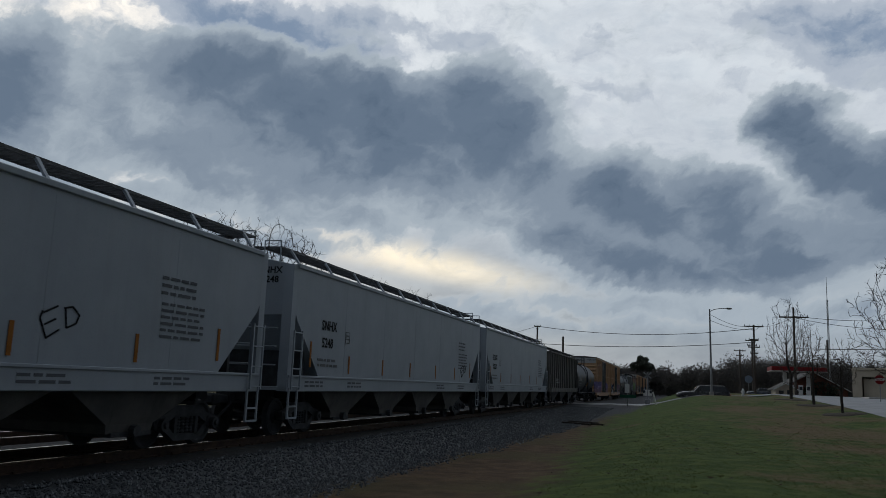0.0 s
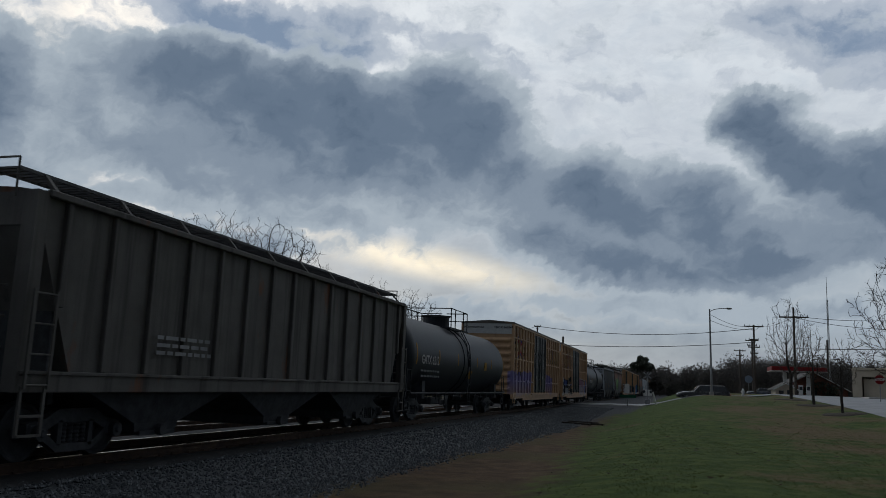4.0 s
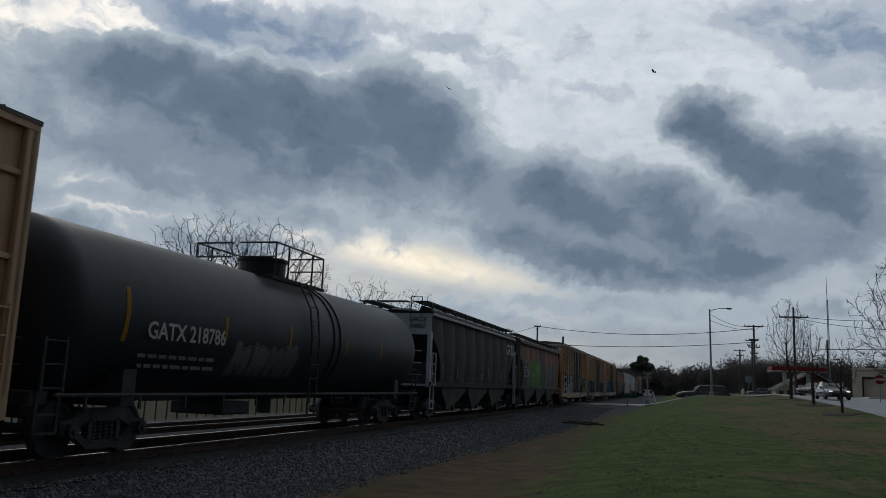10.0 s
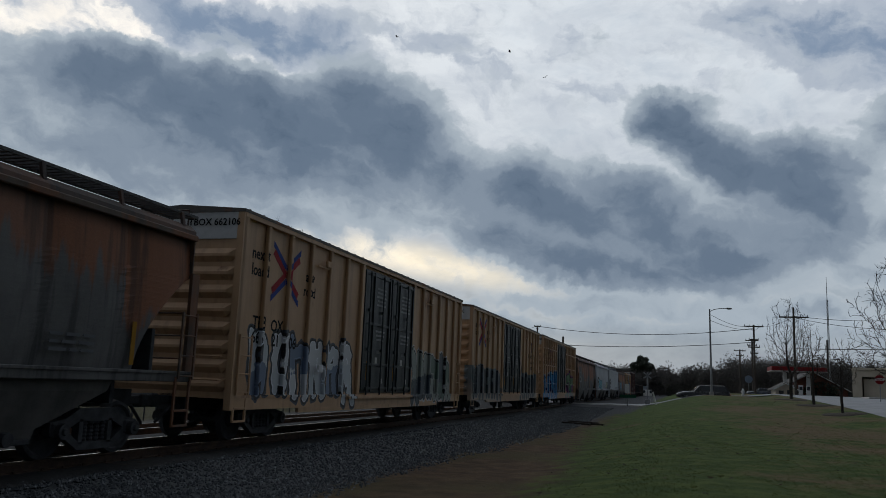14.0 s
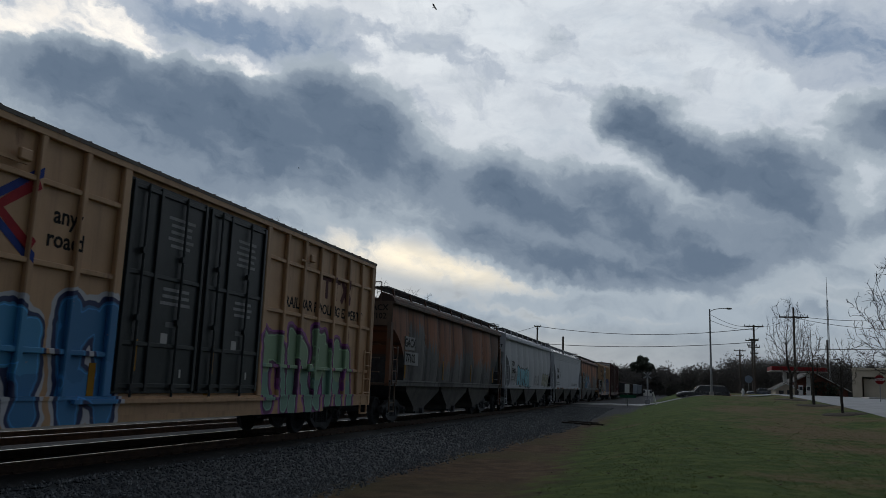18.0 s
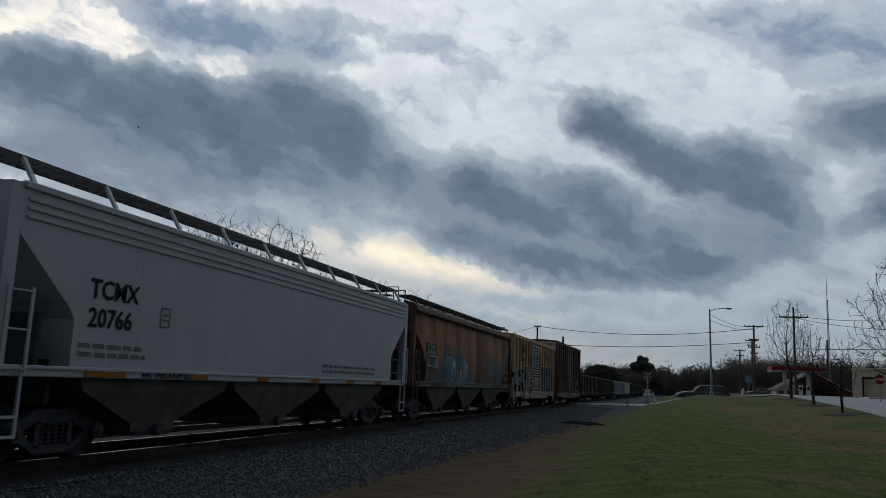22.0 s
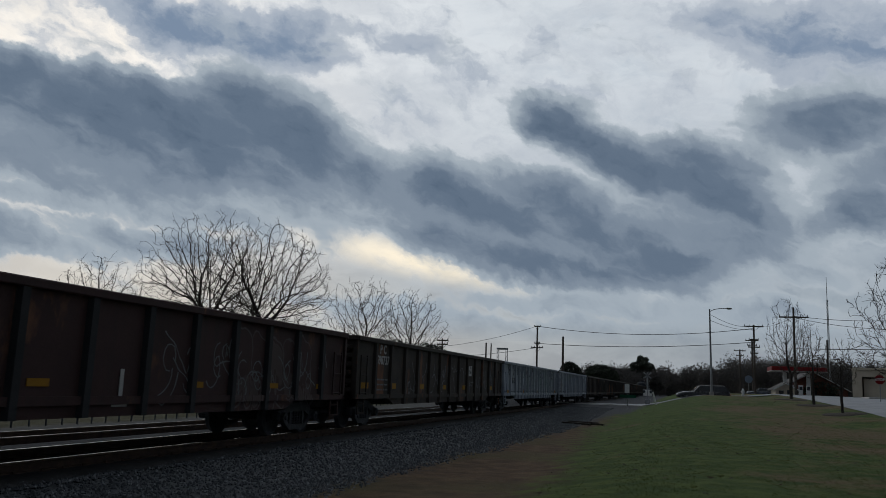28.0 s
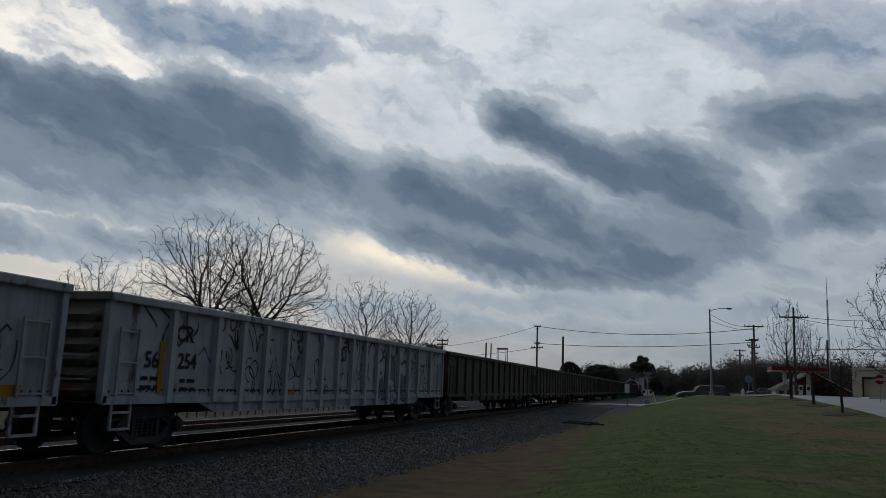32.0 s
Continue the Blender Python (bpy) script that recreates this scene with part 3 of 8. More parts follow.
        strokes = [stroke(roll(r1, -0.72, -0.40), -0.80, roll(r2, -0.62, -0.30), 0.80), stroke(roll(r3, 0.30, 0.70), -0.80, roll(r1, 0.36, 0.70), roll(r2, 0.35, 0.85)),
                   stroke(roll(r2, -0.60, -0.10), roll(r3, -0.75, 0.80), roll(r1, 0.10, 0.62), roll(r2, 0.80, -0.75)), stroke(-0.5, roll(r1, 0.82, 0.2), roll(r3, 0.0, 0.6), roll(r3, 0.80, 0.5))]
        near = strokes[0]
        for other in strokes[1:]:
            near = node("Math", {0: near, 1: other, 2: 0.06}, operation="SMOOTH_MIN").outputs[0]
        far = calc("ADD", calc("DIVIDE", near, thick), calc("MULTIPLY", calc("SUBTRACT", lump, 0.5), 0.5))
        hue = node("ValToRGB", {0: calc("FRACT", calc("ADD", r2, calc("MULTIPLY", step(calc("ADD", v, calc("MULTIPLY", lump, 1.2)), 0.2, 0.9), 0.34)))})
        hue.color_ramp.interpolation = "CONSTANT"
        for i, c in enumerate(fills):
            e = hue.color_ramp.elements[i] if i < 2 else hue.color_ramp.elements.new(i / len(fills))
            e.position, e.color = i / len(fills), (*c, 1)

        def over(mask, under_tone, tone):
            return node("Mix", {0: mask, 6: under_tone, 7: tone}, data_type="RGBA").outputs[2]
        pale = node("VectorMath", {0: hue.outputs[0], 1: (1.7, 1.7, 1.7)}, operation="MULTIPLY").outputs[0]
        tint = over(calc("MULTIPLY", step(far, 0.66, 0.70), step(far, 0.76, 0.72)), hue.outputs[0], pale)
        tint = over(step(far, 0.80, 0.86), tint, (*edge, 1))
        tint = over(step(far, 1.06, 1.12), tint, (*rim, 1))
        ends = calc("MULTIPLY", step(q, -0.12, -0.08), step(q, count + 0.12, count + 0.08))
        shape = calc("MULTIPLY", step(far, 1.36, 1.30), ends)
    worn = node("TexNoise", {"Vector": spot, "Scale": 9.0, "Detail": 5.0, "Roughness": 0.7}).outputs[0]
    mask = calc("MULTIPLY", calc("MULTIPLY", shape, step(x, 1.2, 1.3)), calc("MULTIPLY", step(worn, 0.22, 0.34), cover))
    mixed = node("Mix", {0: mask, 6: under, 7: tint}, data_type="RGBA").outputs[2]
    tree.links.new(mixed, shine.inputs["Base Color"])
    return m


def plain(name, tone, rough=0.6):
    return surface(name, tone, [c * 1.15 for c in tone], rough, 6.0, 0.05, spec=0.1)


INK = plain("black_stencil_paint", (0.012, 0.013, 0.015))
WHITE_INK = plain("white_stencil_paint", (0.42, 0.42, 0.42))
DIM_INK = plain("faded_grey_stencil_paint", (0.16, 0.17, 0.18))
AMBER = plain("yellow_reflective_tape", (0.30, 0.155, 0.018))
ORANGE = plain("orange_reflective_tape", (0.30, 0.115, 0.022))
WHITE_BAND = plain("white_end_band_paint", (0.46, 0.47, 0.48))
BLUE_MARK = plain("blue_sign_paint", (0.035, 0.06, 0.24))
RED_MARK = plain("red_sign_paint", (0.30, 0.03, 0.04))
DOOR_GREEN = surface("dark_green_door_paint", (0.011, 0.017, 0.020), (0.021, 0.030, 0.034), 0.45, 1.5, 0.1, streak=0.25, streak_tone=(0.05, 0.05, 0.05), spec=0.35)
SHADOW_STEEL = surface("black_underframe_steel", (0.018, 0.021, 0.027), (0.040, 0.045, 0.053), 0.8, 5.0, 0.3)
GRATING = surface("dark_galvanised_grating", (0.045, 0.047, 0.05), (0.085, 0.088, 0.092), 0.6, 4.0, 0.1, metal=0.3)
TREAD = surface("worn_wheel_steel", (0.10, 0.10, 0.10), (0.16, 0.155, 0.15), 0.4, 6.0, 0.05, metal=0.8)
FAINT_INK = plain("worn_small_stencil_paint", (0.11, 0.12, 0.135))
PLATE = surface("patched_pale_lettering_panel", (0.22, 0.23, 0.24), (0.30, 0.31, 0.32), 0.7, 2.0, 0.1, streak=0.3)
letter_cache = {}


def letters(text, size, mat):
    """A flat mesh of words in the built-in font, upright on the near side (x normal), middle at the origin."""
    key = (text, round(size, 3), mat.name)
    if key not in letter_cache:
        data = bpy.data.curves.new("words", "FONT")
        data.body, data.size, data.align_x, data.align_y, data.extrude, data.resolution_u = text, size, "CENTER", "CENTER", 0.002, 2
        data.offset = size * 0.018
        ob = new("words", data)
        me = bpy.data.meshes.new_from_object(ob.evaluated_get(bpy.context.evaluated_depsgraph_get()))
        bpy.data.objects.remove(ob)
        me.transform(Matrix(((0, 0, 1, 0), (1, 0, 0, 0), (0, 1, 0, 0), (0, 0, 0, 1))))
        me.materials.clear()
        me.materials.append(mat)
        letter_cache[key] = me
    return letter_cache[key]


SIDE_POSTS = {}


def on_posts(car, bm, panel=1.504, proud=1.603):
    """Lays a flat painted shape on a box car's recessed panels, and what crosses a post on the post."""
    flat_me = bpy.data.meshes.new("paint")
    bm.to_mesh(flat_me)
    span = [v.co.y for v in bm.verts]
    bmesh.ops.translate(bm, verts=bm.verts, vec=(panel, 0, 0))
    for at, half in SIDE_POSTS[car.name]:
        if at + half < min(span) or at - half > max(span):
            continue
        bit = fresh()
        bit.from_mesh(flat_me)
        for edge, way in ((at - half, (0, -1, 0)), (at + half, (0, 1, 0))):
            bmesh.ops.bisect_plane(bit, geom=bit.verts[:] + bit.edges[:] + bit.faces[:], plane_co=(0, edge, 0), plane_no=way, clear_outer=True)
        bmesh.ops.translate(bit, verts=bit.verts, vec=(proud, 0, 0))
        bit_me = bpy.data.meshes.new("paint")
        bit.to_mesh(bit_me)
        bit.free()
        bm.from_mesh(bit_me)
        bpy.data.meshes.remove(bit_me)
    bpy.data.meshes.remove(flat_me)
    return bm


def lettering(car, text, y, z, size, mat=INK, x=1.612, wide=1.0):
    if car.name in SIDE_POSTS and x == 1.612:
        bm = fresh()
        bm.from_mesh(letters(text, size, mat))
        bmesh.ops.transform(bm, matrix=Matrix.Translation((0, y, z)) @ Matrix.Diagonal((1, wide, 1, 1)), verts=bm.verts)
        return part("lettering", on_posts(car, bm), mat, car, "stencilled lettering")
    ob = part("lettering", letters(text, size, mat), mat, car, "stencilled lettering")
    ob.matrix_basis = Matrix.Translation((x, y, z)) @ Matrix.Diagonal((1, wide, 1, 1))
    return ob


def panel_words(car, words, size):
    for text, y, z in words:
        lettering(car, text, y, z, size)


def end_lettering(car, text, x, z, size, y, mat=INK):
    ob = part("lettering", letters(text, size, mat), mat, car, "stencilled lettering on the end")
    ob.matrix_basis = Matrix.Translation((x, y - 0.006, z)) @ Matrix.Rotation(radians(-90), 4, "Z")
    return ob


def marks(car, y, z, wide, lines, mat=DIM_INK, x=1.608, gap=0.14, high=0.07, seed=1):
    """Small print too fine to read: rows of short bars."""
    rnd = random.Random(seed)
    x = 1.506 if car.name in SIDE_POSTS else x
    bm = fresh()
    for i in range(lines):
        at = y - wide / 2
        while at < y + wide / 2 - 0.1:
            w = rnd.uniform(0.12, 0.4)
            box(bm, x, x + 0.004, at, min(at + w, y + wide / 2), z - i * gap - high / 2, z - i * gap + high / 2)
            at += w + 0.07
    part("small_print", bm, mat, car, "rows of small print")


def tape(car, y, z, mat=AMBER, wide=0.11, high=0.66, x=1.61):
    x = 1.507 if car.name in SIDE_POSTS else x
    bm = fresh()
    box(bm, x - 0.004, x + 0.004, y - wide / 2, y + wide / 2, z - high / 2, z + high / 2)
    part("reflector", bm, mat, car, "reflective strip")


def scrawl(car, y0, y1, z0, z1, mat, seed, tags=6, x=1.526, thick=0.028):
    """Sprayed handwriting that cannot be read: looping strokes in rows of tags."""
    rnd = random.Random(seed)
    for k in range(tags):
        bm = fresh()
        w = (y1 - y0) / tags
        cy, cz, hh = y0 + w * (k + rnd.uniform(0.3, 0.7)), rnd.uniform(z0, z1), rnd.uniform(0.2, 0.55)
        for s in range(rnd.randint(4, 8)):
            a, turn = rnd.uniform(0, 6.28), rnd.uniform(-1.1, 1.1)
            p = [cy + rnd.uniform(-0.5, 0.5) * w, cz + rnd.uniform(-0.4, 0.4) * hh]
            for i in range(rnd.randint(5, 10)):
                q = [p[0] + math.cos(a) * 0.11, p[1] + math.sin(a) * 0.15]
                if not z0 - 0.35 < q[1] < z1 + 0.35:
                    a = -a
                    continue
                n = Vector((q[1] - p[1], p[0] - q[0], 0)).normalized() * thick * rnd.uniform(0.7, 1.3)
                bm.faces.new([bm.verts.new((x, *v)) for v in ((p[0] - n.x, p[1] - n.y), (p[0] + n.x, p[1] + n.y), (q[0] + n.x, q[1] + n.y), (q[0] - n.x, q[1] - n.y))])
                p, a = q, a + turn * 0.7 + rnd.uniform(-0.3, 0.3)
        part("graffiti_tag", bm, mat, car, "sprayed black scrawl")


def wheel_profile(bm, x, out):
    """One wheel turned about the axle: flange inside, tread, dished plate and hub."""
    ring = [(-0.05, 0.10), (-0.05, 0.36), (-0.075, 0.40), (-0.075, 0.49), (-0.045, 0.475), (0.05, 0.455), (0.06, 0.40), (0.02, 0.36), (0.0, 0.17), (0.06, 0.14), (0.07, 0.09)]
    rings = [[(x + out * px, r * math.cos(a), r * math.sin(a)) for px, r in ring] for a in [2 * math.pi * i / 28 for i in range(28)]]
    loft(bm, rings + [rings[0]], closed=False)


def make_running_gear():
    bm = fresh()
    for s in (-1, 1):
        wheel_profile(bm, 0.755 * s, s)
    rod(bm, (-1.1, 0, 0), (1.1, 0, 0), 0.085, seg=12)
    bmesh.ops.remove_doubles(bm, verts=bm.verts, dist=1e-4)
    wheels = shared("wheelset", bm, DARK_STEEL)
    bm = fresh()
    # cast side frame, open over the springs, with an arched top and a dropped bottom bar
    top = [(-1.08, 0.60), (-0.72, 0.66), (-0.42, 0.82), (0.42, 0.82), (0.72, 0.66), (1.08, 0.60)]
    low = [(-1.08, 0.44), (-0.70, 0.47), (-0.42, 0.60), (0.42, 0.60), (0.70, 0.47), (1.08, 0.44)]
    loft(bm, [[(-0.07, y1, z1), (0.07, y1, z1), (0.07, y0, z0), (-0.07, y0, z0)] for (y1, z1), (y0, z0) in zip(top, low)])
    belt = [(-0.74, 0.50, 0.34), (-0.40, 0.26, 0.13), (0.40, 0.26, 0.13), (0.74, 0.50, 0.34)]
    loft(bm, [[(-0.07, y, a), (0.07, y, a), (0.07, y, b), (-0.07, y, b)] for y, a, b in belt])
    for y in (-0.36, 0.36):
        box(bm, -0.07, 0.07, y - 0.05, y + 0.05, 0.22, 0.64)
    for y in (-0.89, 0.89):
        box(bm, -0.10, 0.10, y - 0.17, y + 0.17, 0.36, 0.60, 0.03)
        rod(bm, (0.05, y, 0.455), (0.20, y, 0.455), 0.125, seg=14)
        rod(bm, (0.19, y, 0.455), (0.24, y, 0.455), 0.07, 0.05, seg=10)
    side = shared("side_frame", bm, DARK_STEEL)
    bm = fresh()
    rings = []
    for i in range(11):
        r = 0.062 if i % 2 else 0.045
        rings.append([(r * math.cos(t), r * math.sin(t), 0.27 + i * 0.032) for t in [2 * math.pi * k / 8 for k in range(8)]])
    loft(bm, rings)
    springs = shared("coil_spring", bm, SHADOW_STEEL)
    bm = fresh()
    box(bm, -1.08, 1.08, -0.17, 0.17, 0.56, 0.80, 0.03)
    rod(bm, (0, 0, 0.78), (0, 0, 0.98), 0.25, seg=14)
    beam = shared("bolster", bm, SHADOW_STEEL)
    return wheels, side, springs, beam


WHEELS, SIDE_FRAME, SPRINGS, BOLSTER = make_running_gear()
ROLLING = []


def running_gear(car, length, inset=2.05):
    """Two trucks with two wheelsets each, and the couplers."""
    for s in (-1, 1):
        truck = part("truck", BOLSTER, None, car, "cast steel truck under the car")
        truck.location.y = s * (length / 2 - inset)
        for x in (-1, 1):
            f = part("side_frame", SIDE_FRAME, None, truck)
            f.matrix_basis = pose(1.02 * x, 0, 0, 0, 0, 0 if x > 0 else 180)
            for y in (-0.22, -0.07, 0.08, 0.23) if x > 0 else ():
                part("coil_spring", SPRINGS, None, truck).location = (1.02, y, 0)
        for y in (-0.89, 0.89):
            w = part("wheelset", WHEELS, None, truck, "steel wheels on an axle")
            w.location = (0, y, 0.455)
            ROLLING.append((w, car, y))
        bm = fresh()
        y = s * length / 2
        box(bm, -0.16, 0.16, min(y - s * 1.2, y), max(y - s * 1.2, y), 0.78, 1.02)
        box(bm, -0.10, 0.10, min(y, y + s * 0.42), max(y, y + s * 0.42), 0.80, 0.98, 0.02)
        box(bm, -0.20, 0.14, min(y + s * 0.4, y + s * 0.66), max(y + s * 0.4, y + s * 0.66), 0.74, 1.02, 0.04)
        rod(bm, (0.2, y, 0.8), (0.12, y + s * 0.5, 0.42), 0.035, seg=6)
        part("coupler", bm, SHADOW_STEEL, car, "steel knuckle coupler and air hose")


def ladder(car, y, z0, z1, x=1.66, wide=0.46, mat=None, step=0.42, sill=True):
    bm = fresh()
    for o in (-wide / 2, wide / 2):
        box(bm, x, x + 0.035, y + o - 0.022, y + o + 0.022, z0, z1)
    n = max(2, int((z1 - z0) / step) + 1)
    for i in range(n):
        z = z0 + 0.06 + (z1 - z0 - 0.12) * i / (n - 1)
        rod(bm, (x + 0.02, y - wide / 2, z), (x + 0.02, y + wide / 2, z), 0.016, seg=6)
    part("ladder", bm, mat, car, "steel rung ladder")
    if sill:
        bm = fresh()
        for o in (-wide / 2, wide / 2):
            box(bm, x - 0.06, x - 0.02, y + o - 0.025, y + o + 0.025, 0.46, z0 + 0.04)
        for z in (0.48, 0.76):
            box(bm, x - 0.07, x - 0.01, y - wide / 2, y + wide / 2, z - 0.02, z + 0.02)
        part("sill_step", bm, mat, car, "steel stirrup step")


def grab_irons(car, y, zs, x0=-1.2, x1=1.2, mat=None):
    for z in zs:
        bm = fresh()
        out = -0.09 if y < 0 else 0.09
        rod(bm, (x0, y + out, z), (x1, y + out, z), 0.017, seg=6)
        for x in (x0, x1):
            rod(bm, (x, y, z), (x, y + out, z), 0.017, seg=6)
        part("grab_iron", bm, mat, car, "horizontal grab iron on the end")


def profile_skin(bm, half, outline, seg_z, bulge, height):
    """A car body: the side outline (y, z) cut in rows, as wide at each height as bulge() says."""
    rows = []
    for i in range(seg_z + 1):
        z = height[0] + (height[1] - height[0]) * i / seg_z
        y0, y1 = outline(z)
        rows.append((z, y0, y1, half * bulge(z)))
    loft(bm, [[(-w, y0, z), (w, y0, z), (w, y1, z), (-w, y1, z)] for z, y0, y1, w in rows])


def covered_hopper(name, length, paint, label, style, bays=3, sill=(1.12, 1.52), top=4.25, cut_z=3.0, cut=1.55, walk_z=4.68, ends=None, walk_mat=None, dark=None, cut_low=0.0):
    """style: flat, round or ribbed sides."""
    car = thing(name, pose(TRACK, 0, 0), label, "hopper wagon", "wagons of the freight train")
    ends, walk_mat, dark = ends or paint, walk_mat or paint, dark or SHADOW_STEEL
    h = length / 2
    e = h - 0.32

    def outline(z):
        if z >= cut_z:
            return -e, e
        k = (cut_z - z) / (cut_z - (cut_low or sill[1]))
        if style == "round":
            k = math.sin(min(1.0, k) * math.pi / 2) ** 0.8
        k = min(1.0, k) * cut + max(0.0, (sill[1] - z)) * 0.6
        return -e + k, e - k

    def bulge(z):
        if style != "round":
            return 1.0
        u = (z - sill[0]) / (top - sill[0])
        return 0.945 + 0.055 * math.sin(math.pi * min(1, max(0, u)) ** 0.9)
    bm = fresh()
    half = 1.6 if style != "ribbed" else 1.52
    if style == "round":
        # shallow dished panels between the seams
        n, count = 9, 26
        rings = []
        for i in range(count + 1):
            z = sill[1] - 0.02 + (top - sill[1] + 0.02) * i / count
            y0, y1 = outline(z)
            w = half * bulge(z)
            ring = []
            cuts = n * 6
            for k in range(cuts + 1):
                y = y0 + (y1 - y0) * k / cuts
                p = ((y + e) / (2 * e) * n) % 1.0
                dish = 0.075 * (1 - (2 * p - 1) ** 2) - 0.052
                ring.append((w + dish - 0.02, y, z))
            ring += [(-w, y1, z), (-w, y0, z)]
            rings.append(ring)
        loft(bm, rings)
    else:
        profile_skin(bm, half, outline, 14, bulge, (sill[1] - 0.02, top))
    body = part("body", bm, paint, car)
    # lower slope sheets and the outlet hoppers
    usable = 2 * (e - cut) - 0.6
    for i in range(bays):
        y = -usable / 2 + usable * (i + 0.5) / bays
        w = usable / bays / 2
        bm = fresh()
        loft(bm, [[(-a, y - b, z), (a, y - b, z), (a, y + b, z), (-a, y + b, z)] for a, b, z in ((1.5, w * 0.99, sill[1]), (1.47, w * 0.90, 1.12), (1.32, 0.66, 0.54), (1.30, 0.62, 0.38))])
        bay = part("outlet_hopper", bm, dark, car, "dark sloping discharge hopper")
        bm = fresh()
        box(bm, -1.36, 1.36, y - 0.54, y + 0.54, 0.32, 0.40, 0.01)
        for x in (-1.42, 1.42):
            rod(bm, (x - 0.06, y, 0.42), (x + 0.06, y, 0.42), 0.11, seg=10)
        part("outlet_gate", bm, SHADOW_STEEL, bay, "steel discharge gate")
    bm = fresh()
    box(bm, -0.35, 0.35, -h + 0.2, h - 0.2, 0.86, 1.12)
    part("centre_sill", bm, SHADOW_STEEL, car, "steel centre sill")
    for x in (-1, 1):
        bm = fresh()
        box(bm, min(1.5 * x, 1.62 * x), max(1.5 * x, 1.62 * x), -h + 0.12, h - 0.12, sill[0], sill[1] - 0.03, 0.015)
        box(bm, min(1.56 * x, 1.65 * x), max(1.56 * x, 1.65 * x), -h + 0.12, h - 0.12, sill[1] - 0.06, sill[1], 0.01)
        part("side_sill", bm, paint, car)
        bm = fresh()
        box(bm, min(1.54 * x, 1.645 * x), max(1.54 * x, 1.645 * x), -e, e, top - 0.07, top + 0.04, 0.015)
        part("top_chord", bm, ends, car)
    # roof, slightly crowned, with hatch trough
    bm = fresh()
    loft(bm, [[(-1.6, y, top), (-1.0, y, top + 0.10), (0, y, top + 0.16), (1.0, y, top + 0.10), (1.6, y, top)] for y in (-e, e)])
    if style == "round":
        for s in (-1, 1):
            loft(bm, [[(s * 1.60, y, top), (s * 1.57, y, top + 0.13), (s * 1.44, y, top + 0.25), (s * 1.10, y, top + 0.33), (s * 1.0, y, top + 0.10)] for y in (-e, e)])
    roof = part("roof", bm, paint if style == "round" else ends, car)
    bm = fresh()
    box(bm, -0.42, 0.42, -e + 0.8, e - 0.8, top + 0.10, top + 0.30, 0.03)
    part("hatch_trough", bm, ends, roof)
    # ends: upright sheet above, slope sheet below, posts at the corners
    for s in (-1, 1):
        bm = fresh()
        y = s * e
        box(bm, -1.56, 1.56, min(y, y + s * 0.03), max(y, y + s * 0.03), cut_z, top + 0.02)
        part("end_sheet", bm, ends, car)
        high, inner = (cut_z + 0.1, 1.46) if style == "round" else (top, 1.34)
        for x in (-1, 1):
            bm = fresh()
            box(bm, min(x * inner, x * 1.60), max(x * inner, x * 1.60), min(s * (h - 0.20), s * (h - 0.10)), max(s * (h - 0.20), s * (h - 0.10)), sill[0], high)
            box(bm, min(x * 1.53, x * 1.60), max(x * 1.53, x * 1.60), min(s * (h - 0.34), s * (h - 0.12)), max(s * (h - 0.34), s * (h - 0.12)), sill[0], high)
            part("corner_post", bm, ends, car)
        bm = fresh()
        box(bm, -1.55, 1.55, min(s * (h - 0.9), s * (h - 0.1)), max(s * (h - 0.9), s * (h - 0.1)), sill[0] + 0.02, sill[0] + 0.10)
        part("end_platform", bm, ends, car, "steel end platform")
        bm = fresh()
        box(bm, -1.2, 1.2, min(s * (e - cut), s * (e - cut - 0.1)), max(s * (e - cut), s * (e - cut - 0.1)), 0.9, sill[1] + 0.1)
        # full-width plate added to keep the bright gap under the slope dark
        q = sorted((s * (e - cut * 0.62), s * (e - cut * 0.56)))
        box(bm, -1.45, 1.45, q[0], q[1], sill[0], sill[1] + 0.42 * (cut_z - sill[1]))
        part("slope_brace", bm, SHADOW_STEEL, car, "bracing under the slope sheet with an added dark closing plate")
        grab_irons(car, s * (h - 0.1), (1.75, 2.2, 2.65), -1.25, 1.25, ends)
        ladder(car, s * (h - 0.42), sill[0] + 0.05, 2.62, mat=ends)
    running_board(car, e, walk_z, top, walk_mat, 1.42 if style == "round" else 1.22)
    if style == "ribbed":
        n = 15
        for i in range(n):
            y = -e + 0.5 + (2 * e - 1.0) * i / (n - 1)
            low = sill[1] if abs(y) < e - cut else sill[1] + (abs(y) - e + cut) / cut * (cut_z - sill[1])
            bm = fresh()
            box(bm, 1.50, 1.60, y - 0.06, y + 0.06, low, top, 0.015)
            part("side_post", bm, paint, car)
    elif style == "flat":
        for i in range(1, 6):
            y = -e + 2 * e * i / 6
            bm = fresh()
            box(bm, 1.598, 1.602, y - 0.015, y + 0.015, sill[1], top - 0.07)
            part("weld_seam", bm, paint, body)
    running_gear(car, length)
    return car


